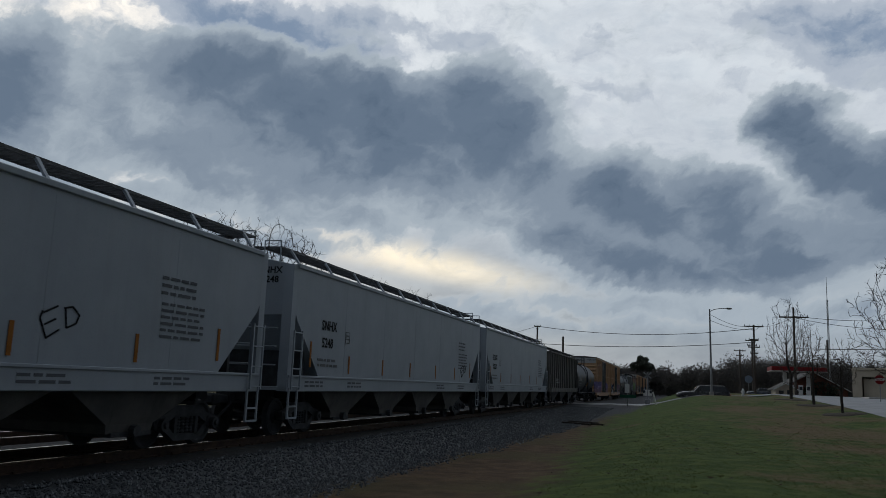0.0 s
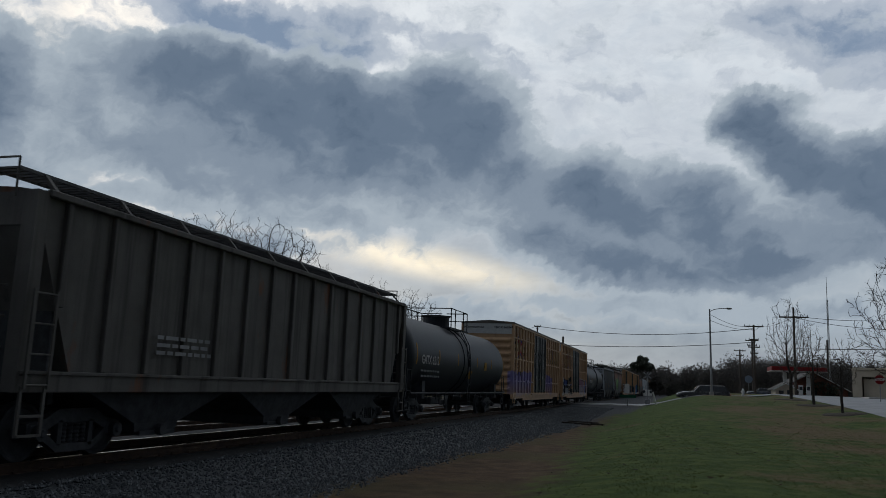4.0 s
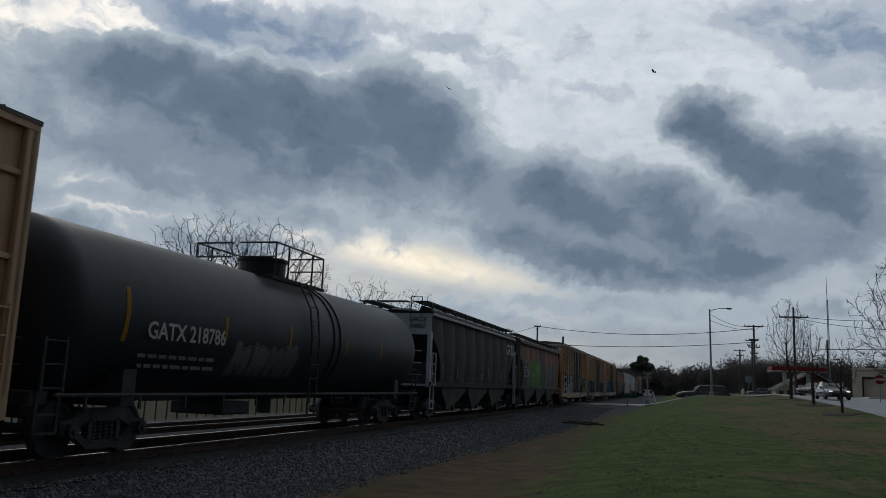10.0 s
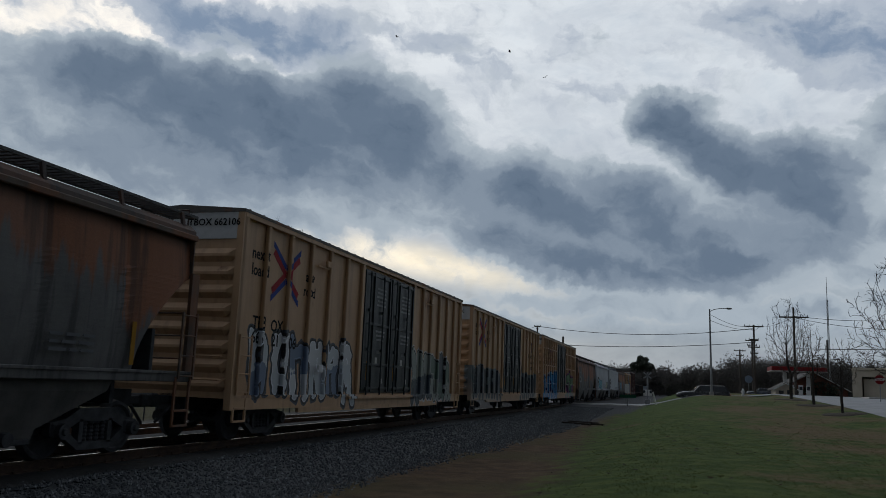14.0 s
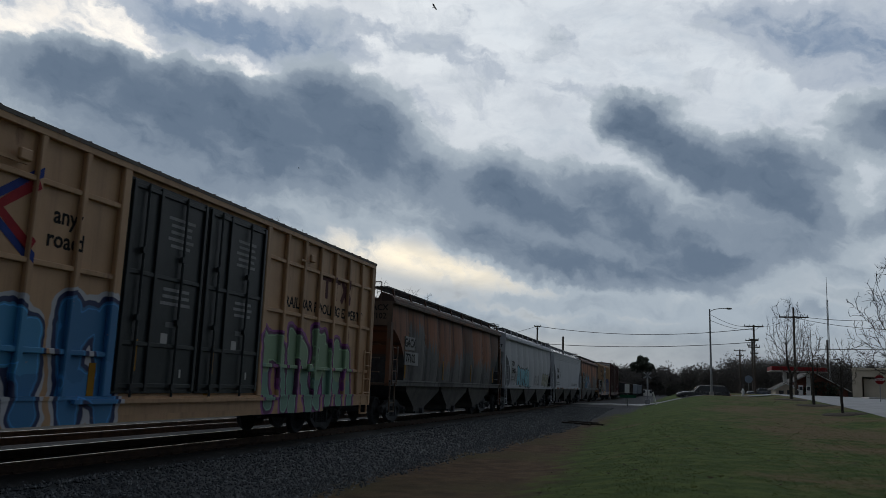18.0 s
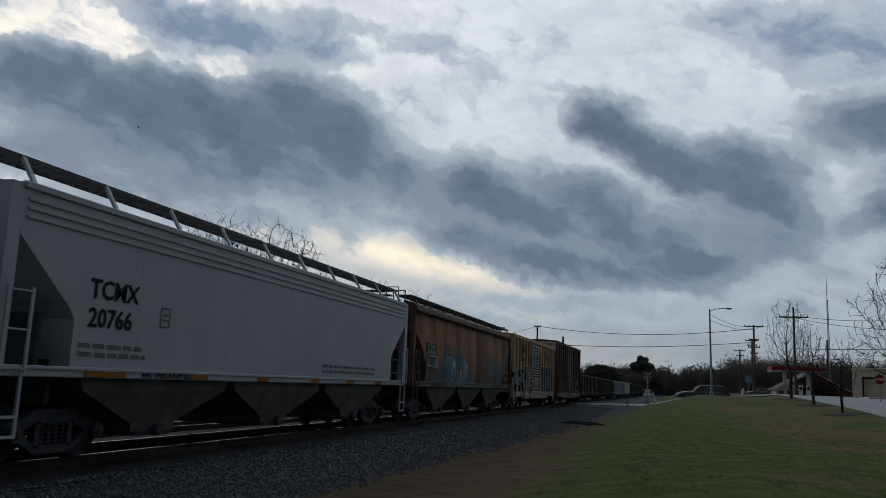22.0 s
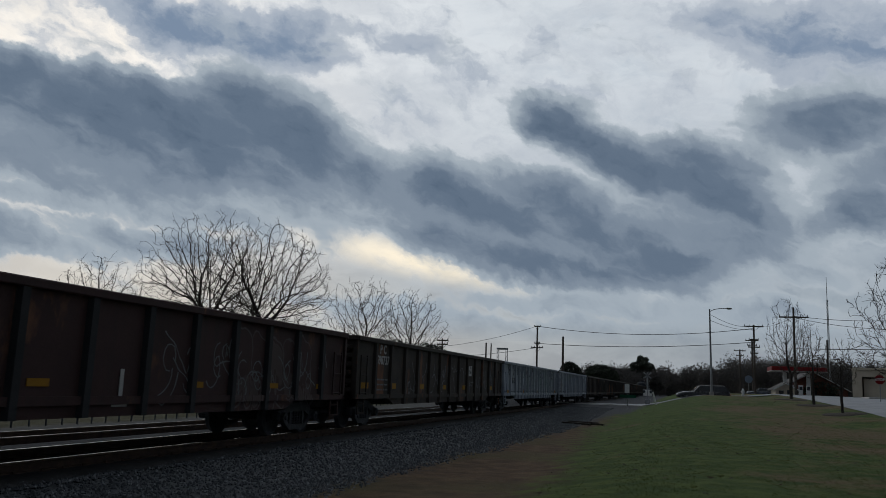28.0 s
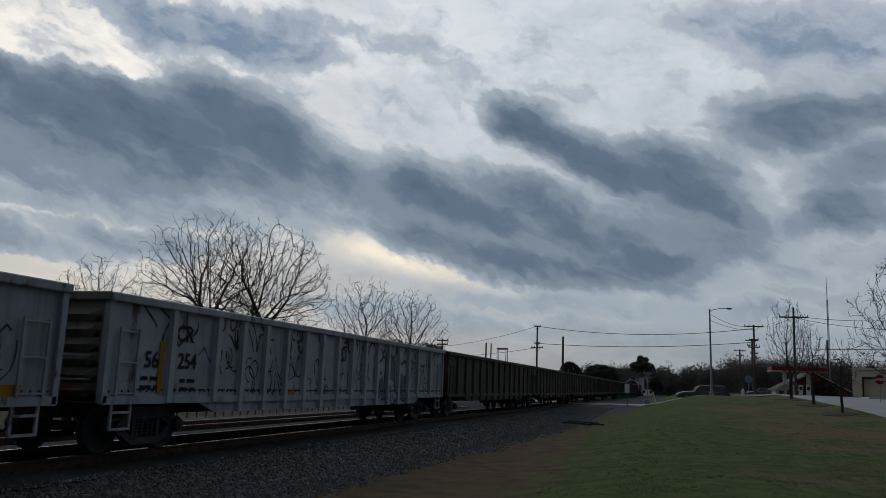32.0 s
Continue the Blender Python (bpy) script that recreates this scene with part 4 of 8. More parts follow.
def running_board(car, e, z, top, mat, reach):
    """Grated walkways along both roof edges, on brackets, with crossings at the ends."""
    for x in (-1, 1):
        a, b = (reach - 0.6, reach) if x > 0 else (-reach, 0.6 - reach)
        bm = fresh()
        for o in (a, b - 0.03):
            box(bm, o, o + 0.03, -e - 0.25, e + 0.25, z - 0.03, z + 0.02)
        n = int(2 * e / 0.16)
        verts, faces = [], []
        for i in range(n + 1):
            y = -e - 0.2 + (2 * e + 0.4) * i / n
            box(bm, a, b, y - 0.035, y + 0.035, z - 0.02, z + 0.012)
        board = part("running_board", bm, GRATING, car, "grated steel roof walk")
        for i in range(10):
            y = -e + 0.3 + (2 * e - 0.6) * i / 9
            bm = fresh()
            r = (1.52, reach - 0.02) if x > 0 else (-1.52, 0.02 - reach)
            loft(bm, [[(r[0] - 0.03, y - 0.04, top), (r[0] + 0.03, y - 0.04, top), (r[0] + 0.03, y + 0.04, top), (r[0] - 0.03, y + 0.04, top)],
                      [(r[1] - 0.03, y - 0.04, z), (r[1] + 0.03, y - 0.04, z), (r[1] + 0.03, y + 0.04, z), (r[1] - 0.03, y + 0.04, z)]])
            part("bracket", bm, mat, board, "walkway bracket")
    for s in (-1, 1):
        bm = fresh()
        box(bm, -0.62, 0.62, min(s * (e - 0.1), s * (e + 0.3)), max(s * (e - 0.1), s * (e + 0.3)), z - 0.03, z + 0.01)
        part("end_walk", bm, GRATING, car, "grated crossing walk")
        bm = fresh()
        for x in (0.75, 1.2):
            rod(bm, (x, s * (e + 0.24), top - 0.1), (x, s * (e + 0.24), z + 0.16), 0.018, seg=6)
        rod(bm, (0.75, s * (e + 0.24), z + 0.16), (1.2, s * (e + 0.24), z + 0.16), 0.018, seg=6)
        part("roof_handrail", bm, mat, car, "bent steel roof handrail")


def box_car(name, length, paint, label, top=5.05, low=0.62, doors=2, door=(-2.5, 2.45), rails=(4.25, 3.02, 1.72), posts=7, band=WHITE_BAND, door_paint=None, style="grid"):
    car = thing(name, pose(TRACK, 0, 0), label, "boxcar", "wagons of the freight train")
    h = length / 2
    door_paint = door_paint or DOOR_GREEN
    bm = fresh()
    box(bm, -1.5, 1.5, -h, h, low + 0.34, top)
    part("body", bm, paint, car)
    bm = fresh()
    o = 0.05
    loft(bm, [[(-1.62, y, top - 0.02), (-1.62, y, top + 0.05), (0, y, top + 0.17), (1.62, y, top + 0.05), (1.62, y, top - 0.02)] for y in (-h - o, h + o)])
    roof = part("roof", bm, ROOF_METAL if band else paint, car, "shallow ribbed metal roof")
    bm = fresh()
    for i in range(int(length / 0.62)):
        y = -h + 0.3 + i * 0.62
        loft(bm, [[(x, y + d, z) for d, z in ((-0.06, zz), (0.06, zz), (0.0, zz + 0.05))] for x, zz in ((-1.55, top + 0.05), (0, top + 0.16), (1.55, top + 0.05))])
    part("roof_rib", bm, ROOF_METAL if band else paint, roof)
    # sill: shallow at the ends, deeper along the middle
    for x in (-1, 1):
        bm = fresh()
        a, b = (1.49, 1.57) if x > 0 else (-1.57, -1.49)
        box(bm, a, b, -h, h, low + 0.10, low + 0.36)
        part("side_sill", bm, paint, car)
        bm = fresh()
        box(bm, a, b, -h + 3.3, h - 3.3, low - 0.02, low + 0.10)
        part("sill_skirt", bm, paint, car)
        bm = fresh()
        box(bm, a - 0.02 * (x < 0), b + 0.02 * (x > 0), -h, h, low + 0.36, low + 0.42)
        part("sill_flange", bm, paint, car)
        bm = fresh()
        box(bm, a, b + 0.04 if x > 0 else b, -h, h, top - 0.12, top - 0.01)
        part("top_plate", bm, paint, car)
    spans = ((-h, door[0] - 0.1), (door[1] + 0.1, h))
    SIDE_POSTS[car.name] = []
    for a, b in spans:
        n = posts
        for i in range(n + 1):
            y = a + (b - a) * i / n
            w = 0.065 if 0 < i < n else 0.10
            y = min(max(y, -h + w), h - w)
            SIDE_POSTS[car.name].append((y, w - 0.018))
            bm = fresh()
            box(bm, 1.50, 1.60, y - w, y + w, low + 0.40, top - 0.1, 0.018)
            part("side_post", bm, paint, car)
        for z in rails:
            bm = fresh()
            box(bm, 1.50, 1.572, a, b, z - 0.045, z + 0.045, 0.012)
            part("side_rail", bm, paint, car)
    # plug doors
    for i in range(doors):
        a = door[0] + (door[1] - door[0]) * i / doors + 0.04
        b = door[0] + (door[1] - door[0]) * (i + 1) / doors - 0.04
        bm = fresh()
        box(bm, 1.50, 1.56, a, b, low + 0.46, top - 0.2, 0.01)
        leaf = part("door", bm, door_paint, car, "dark plug door")
        if style == "slats":
            for k in range(17):
                z = low + 0.6 + k * (top - low - 1.0) / 16
                bm = fresh()
                loft(bm, [[(1.56, y, z - 0.07), (1.61, y, z), (1.56, y, z + 0.05)] for y in (a + 0.08, b - 0.08)])
                part("corrugation", bm, door_paint, leaf)
        else:
            for y in (a + 0.07, a + (b - a) * 0.36, b - 0.07):
                bm = fresh()
                box(bm, 1.56, 1.61, y - 0.045, y + 0.045, low + 0.5, top - 0.24, 0.01)
                part("door_stile", bm, door_paint, leaf)
            for z in (low + 0.6, 1.95, 3.2, top - 0.32):
                bm = fresh()
                box(bm, 1.56, 1.595, a + 0.08, b - 0.08, z - 0.04, z + 0.04, 0.008)
                part("door_rail", bm, door_paint, leaf)
            for k, (zz, rows) in enumerate(((4.1, 5), (2.75, 3))):
                rnd = random.Random(int(a * 10) + k + 50)
                bm = fresh()
                for q in range(rows):
                    wide = rnd.uniform(0.3, 0.48)
                    box(bm, 1.561, 1.565, a + (b - a) * 0.66 - wide, a + (b - a) * 0.66 + wide, zz + 0.22 - q * 0.13, zz + 0.28 - q * 0.13)
                part("small_print", bm, PLATE, leaf, "rows of white small print")
            for q, (yy, zz, w, hh, tone) in enumerate(((0.55, 2.05, 0.10, 0.13, WHITE_INK), (0.62, 2.35, 0.16, 0.05, DIM_INK), (0.8, 1.45, 0.03, 0.08, WHITE_INK), (0.22, 1.75, 0.05, 0.28, AMBER))):
                bm = fresh()
                yc = a + (b - a) * yy
                box(bm, 1.56, 1.566, yc - w, yc + w, zz - hh, zz + hh)
                part("placard", bm, tone, leaf, "small label plate on the door")
            for y in (a + (b - a) * 0.18, a + (b - a) * 0.68):
                bm = fresh()
                rod(bm, (1.62, y, low + 0.4), (1.62, y, top - 0.25), 0.025, seg=8)
                for z in (1.2, 2.4, 3.6):
                    box(bm, 1.58, 1.65, y - 0.06, y + 0.06, z - 0.05, z + 0.05)
                part("lock_rod", bm, door_paint, leaf, "vertical locking rod")
    for y in (-length * 0.262, length * 0.255):
        bm = fresh()
        box(bm, 1.58, 1.66, y - 0.12, y + 0.12, top - 0.62, top - 0.44, 0.02)
        box(bm, 1.57, 1.60, y - 0.55, y + 0.1, top - 0.66, top - 0.61)
        part("door_stop", bm, paint, car, "small bolted door stop bracket")
    for y in (-length * 0.27, length * 0.27):
        bm = fresh()
        box(bm, 1.59, 1.66, y - 0.14, y + 0.14, 1.62, 1.82, 0.02)
        part("card_box", bm, paint, car, "small card holder box")
    bm = fresh()
    box(bm, 1.52, 1.66, door[0] - 0.9, door[1] + 0.9, low + 0.30, low + 0.37)
    part("door_track", bm, paint, car, "lower door track")
    # ends with pressed ribs
    for s in (-1, 1):
        y = s * h
        if band:
            bm = fresh()
            box(bm, -1.5, 1.5, min(y, y + s * 0.035), max(y, y + s * 0.035), top - 0.62, top - 0.02)
            part("end_band", bm, band, car, "white painted band at the top of the end")
        for k in range(8):
            z = low + 0.62 + k * (top - low - (1.4 if band else 0.8)) / 7.5
            bm = fresh()
            loft(bm, [[(x, y, z - 0.15), (x, y + s * d, z - 0.03), (x, y + s * d, z + 0.03), (x, y, z + 0.15)] for x, d in ((-1.45, 0.0), (-1.3, 0.085), (1.3, 0.085), (1.45, 0.0))])
            part("end_rib", bm, paint, car)
        for x in (-1, 1):
            bm = fresh()
            box(bm, min(1.44 * x, 1.6 * x), max(1.44 * x, 1.6 * x), min(y - s * 0.10, y + s * 0.04), max(y - s * 0.10, y + s * 0.04), low + 0.1, top)
            part("corner_post", bm, paint, car)
        grab_irons(car, y + s * 0.09, (1.35, 1.85), 0.6, 1.35, paint)
        ladder(car, s * (h - 0.4), low + 0.42, 2.35, x=1.605, mat=paint, wide=0.5)
    bm = fresh()
    box(bm, -0.35, 0.35, -h + 0.2, h - 0.2, low + 0.05, low + 0.36)
    for y in (-3.2, -1.4, 1.2, 3.0):
        box(bm, -1.3, 1.3, y - 0.08, y + 0.08, low + 0.2, low + 0.36)
    part("underframe", bm, SHADOW_STEEL, car, "steel underframe")
    running_gear(car, length, 2.3)
    return car


def next_load(car, y, z, size=1.05, word=0.36, apart=0.0):
    """The crossed blue and red arrows on the side between two short lines of words."""
    for up in (1, -1):
        for side in (1, -1):
            for inner, mat in ((0, BLUE_MARK), (1, RED_MARK)):
                bm = fresh()
                a, b = (0.02, 0.22 - 0.24 * inner), (0.80, 0.86 - 0.24 * inner)
                wide = 0.20
                ring = [(a[0], a[1] - wide / 2), (b[0], b[1] - wide / 2), (b[0] - 0.10 * inner, b[1] + wide / 2), (a[0], a[1] + wide / 2)]
                shift = 0.003 if up * side > 0 else 0.0
                loft(bm, [[(x0 + shift, y + side * size * p * 0.95, z + up * size * q * 0.80) for p, q in ring] for x0 in (0.0, 0.003)])
                part("crossed_arrow", on_posts(car, bm), mat, car, "stripe of the painted crossed arrow sign")
    apart = apart or size * 1.25
    lettering(car, "next\nload", y - apart, z + 0.1 * size, word, INK)
    lettering(car, "any\nroad", y + apart, z - 0.1 * size, word, INK)


def tank_car(name, length, paint, label, radius=1.58, axis=2.45, tapes=(), saddle=0.0, bands=(-0.55, 0.35)):
    car = thing(name, pose(TRACK, 0, 0), label, "tank wagon", "wagons of the freight train")
    h = length / 2
    bm = fresh()
    rings = []
    stops = [(h, 0.0, 0.02), (h - 0.06, 0, 0.45), (h - 0.22, 0, 0.78), (h - 0.42, 0, 0.93), (h - 0.66, 0, 0.995), (h - 0.9, 0, 1.0)]
    path = [(-y, k) for y, _, k in stops] + [(0.0, 1.0)] + [(y, k) for y, _, k in reversed(stops)]
    for y, k in path:
        rings.append([(radius * k * math.cos(a), y, axis + radius * k * math.sin(a)) for a in [2 * math.pi * i / 56 for i in range(56)]])
    loft(bm, rings)
    for f in bm.faces:
        f.smooth = True
    shell = part("tank_shell", bm, paint, car)
    for y in bands:
        bm = fresh()
        loft(bm, [[(r * math.cos(a), y + d, axis + r * math.sin(a)) for r, d in ((radius - 0.01, -0.05), (radius + 0.035, -0.05), (radius + 0.035, 0.05), (radius - 0.01, 0.05))] for a in [radians(-70 + 320 * i / 40) for i in range(41)]])
        part("weld_band", bm, paint, shell, "raised band round the tank")
    # manway, valve housing, platform with rails
    bm = fresh()
    rod(bm, (0, saddle, axis + radius - 0.08), (0, saddle, axis + radius + 0.42), 0.62, seg=24)
    rod(bm, (0, saddle, axis + radius + 0.40), (0, saddle, axis + radius + 0.47), 0.68, seg=24)
    part("valve_housing", bm, paint, car, "round protective housing on top")
    for x in (-1, 1):
        bm = fresh()
        a, b = (0.5, 1.15) if x > 0 else (-1.15, -0.5)
        z = axis + radius - 0.16
        for i in range(22):
            y = saddle - 1.5 + 3.0 * i / 21
            box(bm, a, b, y - 0.03, y + 0.03, z, z + 0.03)
        for o in (a, b - 0.05):
            box(bm, o, o + 0.05, saddle - 1.55, saddle + 1.55, z - 0.06, z + 0.02)
        deck = part("platform", bm, SHADOW_STEEL, car, "grated loading platform")
        bm = fresh()
        px = b - 0.02 if x > 0 else a + 0.02
        for y0, y1 in ((saddle - 1.4, saddle - 0.7), (saddle + 0.7, saddle + 1.4), (saddle - 0.7, saddle + 0.7)):
            for y in (y0, y1):
                rod(bm, (px, y, z), (px, y, z + 0.86), 0.024, seg=6)
            rod(bm, (px, y0, z + 0.86), (px, y1, z + 0.86), 0.024, seg=6)
        for y in (saddle - 1.4, saddle + 1.4):
            rod(bm, (px, y, z + 0.86), (px * 0.1, y, z + 0.86), 0.024, seg=6)
            rod(bm, (px, y, z + 0.5), (px * 0.1, y, z + 0.5), 0.020, seg=6)
        part("guard_rail", bm, SHADOW_STEEL, deck, "tubular steel guard rail")
        bm = fresh()
        lx = (radius + 0.10) * x
        for y in (saddle - 0.22, saddle + 0.22):
            loft(bm, [[(lx * k + d, y + q, zz) for d, q in ((-0.02, -0.02), (0.02, -0.02), (0.02, 0.02), (-0.02, 0.02))] for k, zz in ((0.98, 0.55), (1.0, axis), (0.94, axis + 0.75), (0.72, axis + radius - 0.15))])
        for i in range(9):
            zz = 0.7 + i * 0.37
            k = 1.0 if zz < axis + 0.2 else 1.0 - 0.28 * ((zz - axis - 0.2) / 1.3) ** 1.5
            rod(bm, (lx * k, saddle - 0.22, zz), (lx * k, saddle + 0.22, zz), 0.016, seg=6)
        part("ladder", bm, SHADOW_STEEL, car, "steel ladder up the tank")
        # long handrail at the sill
        bm = fresh()
        rx = 1.62 * x
        rod(bm, (rx, -h + 0.3, 1.06), (rx, h - 0.3, 1.06), 0.035, seg=8)
        for i in range(13):
            y = -h + 1.0 + (length - 2.0) * i / 12
            box(bm, rx - 0.02, rx + 0.02, y - 0.025, y + 0.025, 0.82, 1.06)
        part("side_rail", bm, SHADOW_STEEL, car, "long pipe handrail")
    for s in (-1, 1):
        bm = fresh()
        y0, y1 = sorted((s * (h - 3.4), s * (h + 0.1)))
        box(bm, -0.4, 0.4, y0, y1, 0.86, 1.2)
        box(bm, -1.45, 1.45, min(s * (h - 0.35), s * h), max(s * (h - 0.35), s * h), 0.92, 1.12)
        box(bm, -1.5, 1.5, s * (h - 2.2) - 0.18, s * (h - 2.2) + 0.18, 0.86, 1.5)
        part("stub_sill", bm, SHADOW_STEEL, car, "steel stub sill and bolster")
        ladder(car, s * (h - 0.35), 1.1, 1.95, x=1.5, mat=SHADOW_STEEL)
        grab_irons(car, s * (h + 0.02), (1.5, 1.9), -1.2, 1.2, SHADOW_STEEL)
    bm = fresh()
    rod(bm, (0, saddle + 0.6, 0.5), (0, saddle + 0.6, 1.0), 0.2, seg=12)
    part("bottom_outlet", bm, SHADOW_STEEL, car, "outlet valve under the tank")
    bm = fresh()
    box(bm, -0.7, 0.7, saddle - 2.6, saddle - 1.4, 0.55, 0.85, 0.04)
    part("brake_reservoir", bm, SHADOW_STEEL, car, "brake reservoir under the tank")
    for y, deg, high, wide in tapes:
        bm = fresh()
        a0, a1 = radians(deg - high), radians(deg + high)
        loft(bm, [[((radius + d) * math.cos(a), y + o, axis + (radius + d) * math.sin(a)) for d, o in ((0.001, -wide), (0.006, -wide), (0.006, wide), (0.001, wide))] for a in [a0 + (a1 - a0) * i / 6 for i in range(7)]])
        part("reflector", bm, AMBER, shell, "yellow reflective strip")
    running_gear(car, length, 2.2)
    return car


def gondola(name, length, paint, label, top=2.69, low=0.92, belly=0.70, posts=12, load=None, post_paint=None, end_paint=None, rivets=None):
    car = thing(name, pose(TRACK, 0, 0), label, "gondola wagon", "wagons of the freight train")
    h = length / 2
    post_paint = post_paint or paint
    for x in (-1, 1):
        a, b = (1.45, 1.52) if x > 0 else (-1.52, -1.45)
        bm = fresh()
        loft(bm, [[(a, y, z), (b, y, z), (b, y, top), (a, y, top)] for y, z in ((-h, low), (-h + 2.9, low), (-h + 3.5, belly), (h - 3.5, belly), (h - 2.9, low), (h, low))])
        part("side_sheet", bm, paint, car)
        bm = fresh()
        c, d = (1.42, 1.63) if x > 0 else (-1.63, -1.42)
        box(bm, c, d, -h - 0.04, h + 0.04, top - 0.06, top + 0.09, 0.02)
        part("top_chord", bm, paint, car)
        bm = fresh()
        box(bm, min(1.5 * x, 1.58 * x), max(1.5 * x, 1.58 * x), -h, h, low - 0.02, low + 0.12)
        part("side_sill", bm, paint, car)
        steps = [-8.34] + [-6.78 + 1.043 * i for i in range(14)] + [8.34] if posts == 16 else [-h + 1.55 + (length - 3.1) * i / (posts - 1) for i in range(posts)]
        for y in steps:
            z = belly if abs(y) < h - 3.4 else low
            bm = fresh()
            loft(bm, [[(x * 1.50, y - 0.13, zz), (x * 1.61, y - 0.075, zz), (x * 1.61, y + 0.075, zz), (x * 1.50, y + 0.13, zz)] for zz in (z, top - 0.06)])
            part("side_post", bm, post_paint, car)
    for s in (-1, 1):
        bm = fresh()
        y0, y1 = sorted((s * h, s * (h - 0.06)))
        box(bm, -1.5, 1.5, y0, y1, low, top)
        box(bm, -1.6, 1.6, min(s * (h - 0.08), s * (h + 0.1)), max(s * (h - 0.08), s * (h + 0.1)), top - 0.06, top + 0.09, 0.02)
        part("end_sheet", bm, end_paint or paint, car)
        for k in range(6):
            z = low + 0.2 + k * (top - low - 0.4) / 5.4
            bm = fresh()
            loft(bm, [[(x, s * h, z - 0.12), (x, s * (h + d), z), (x, s * h, z + 0.12)] for x, d in ((-1.4, 0.0), (-1.2, 0.11), (1.2, 0.11), (1.4, 0.0))])
            part("end_rib", bm, end_paint or paint, car)
        for x in (-1, 1):
            bm = fresh()
            box(bm, min(x * 1.46, x * 1.58), max(x * 1.46, x * 1.58), min(s * (h - 0.09), s * (h + 0.03)), max(s * (h - 0.09), s * (h + 0.03)), low, top)
            part("corner_post", bm, paint, car)
        ladder(car, s * (h - 0.55), low + 0.1, 2.2, x=1.56, mat=paint, wide=0.5)
        grab_irons(car, s * (h + 0.03), (1.3, 1.7), 0.6, 1.3, paint)
    if rivets:
        bm = fresh()
        for i in range(int(length / 0.17)):
            y = -h + 0.2 + i * 0.17
            rod(bm, (1.515, y, low + 0.20), (1.534, y, low + 0.20), 0.026, 0.018, seg=6)
        tagged(part("rivet_row", bm, rivets, car, "row of dark rivets along the sheet"), kind="stuff")
    bm = fresh()
    box(bm, -1.46, 1.46, -h, h, low + 0.02, low + 0.12)
    box(bm, -0.35, 0.35, -h + 0.2, h - 0.2, low - 0.3, low + 0.02)
    part("floor", bm, SHADOW_STEEL, car, "steel floor and centre sill")
    if load:
        rnd = random.Random(len(name) + int(length * 10))
        bm = fresh()
        box(bm, -1.4, 1.4, -h + 0.2, h - 0.2, top - 0.3, top - 0.12)
        part("load", bm, load, car, "dark scrap load")
    running_gear(car, length, 1.9)
    return car


BLUES = [(0.12, 0.135, 0.46), (0.16, 0.18, 0.54), (0.15, 0.15, 0.44)]
HAZE_TAN = graffiti_material("tan_paint_with_violet_haze", TAN_PAINT, -9.8, -2.7, 1.15, 2.35, BLUES, (0.13, 0.12, 0.36), (0.12, 0.10, 0.3), 4.0, 1.0, 0.75)
HAZE_TAN = graffiti_material("tan_paint_with_violet_haze_both_ways", HAZE_TAN, 2.4, 6.0, 1.15, 2.35, BLUES, (0.13, 0.12, 0.36), (0.12, 0.10, 0.3), 4.0, 2.0, 0.75)
WILD_TAN = graffiti_material("tan_paint_with_chrome_letters", TAN_PAINT, -9.2, -2.7, 0.9, 2.35, [(0.45, 0.46, 0.48), (0.03, 0.03, 0.04), (0.06, 0.10, 0.32), (0.52, 0.52, 0.53)], rim=(0.06, 0.06, 0.07), letter=0.9, seed=3.0, thick=0.20)
WILD_TAN = graffiti_material("tan_paint_with_chrome_and_pink_letters", WILD_TAN, 2.7, 8.8, 0.9, 2.3, [(0.30, 0.17, 0.24), (0.20, 0.22, 0.42), (0.38, 0.22, 0.12), (0.34, 0.30, 0.36)], letter=1.0, seed=5.0)
WHITE_TAN = graffiti_material("tan_paint_with_white_letters", TAN_PAINT, -8.7, -2.6, 0.9, 2.55, [(0.52, 0.54, 0.57), (0.14, 0.19, 0.28), (0.46, 0.50, 0.54)], rim=(0.05, 0.06, 0.08), letter=0.98, seed=7.0, thick=0.22)
WHITE_TAN = graffiti_material("tan_paint_with_white_letters_both_ways", WHITE_TAN, 2.8, 8.0, 0.8, 2.5, [(0.05, 0.07, 0.09), (0.24, 0.27, 0.25), (0.10, 0.15, 0.13)], letter=0.9, seed=8.0)
TEALS = [(0.115, 0.150, 0.170), (0.150, 0.185, 0.205)]
DARK_TAN = graffiti_material("tan_paint_with_teal_haze", TAN_PAINT, -9.6, -2.6, 0.6, 2.3, TEALS, letter=4.0, seed=9.0)
DARK_TAN = graffiti_material("tan_paint_with_teal_haze_both_ways", DARK_TAN, 2.6, 8.6, 0.6, 2.3, TEALS, letter=4.0, seed=10.0)
DARK_TAN = graffiti_material("tan_paint_with_slate_letters", DARK_TAN, -9.2, -2.6, 0.75, 2.2, [(0.05, 0.062, 0.075), (0.035, 0.045, 0.055)], (0.02, 0.024, 0.03), (0.13, 0.165, 0.185), 1.3, 11.0)
DARK_TAN = graffiti_material("tan_paint_with_slate_letters_both_ways", DARK_TAN, 2.6, 8.2, 0.75, 2.2, [(0.05, 0.062, 0.075), (0.035, 0.045, 0.055)], (0.02, 0.024, 0.03), (0.13, 0.165, 0.185), 1.3, 12.0)
DARK_TAN = graffiti_material("tan_paint_with_slate_letters_and_black_patch", DARK_TAN, 2.5, 3.6, 2.15, 3.0, [(0.008, 0.009, 0.011), (0.011, 0.012, 0.014)], (0.008, 0.009, 0.011), (0.008, 0.009, 0.011), 4.0, 14.0)
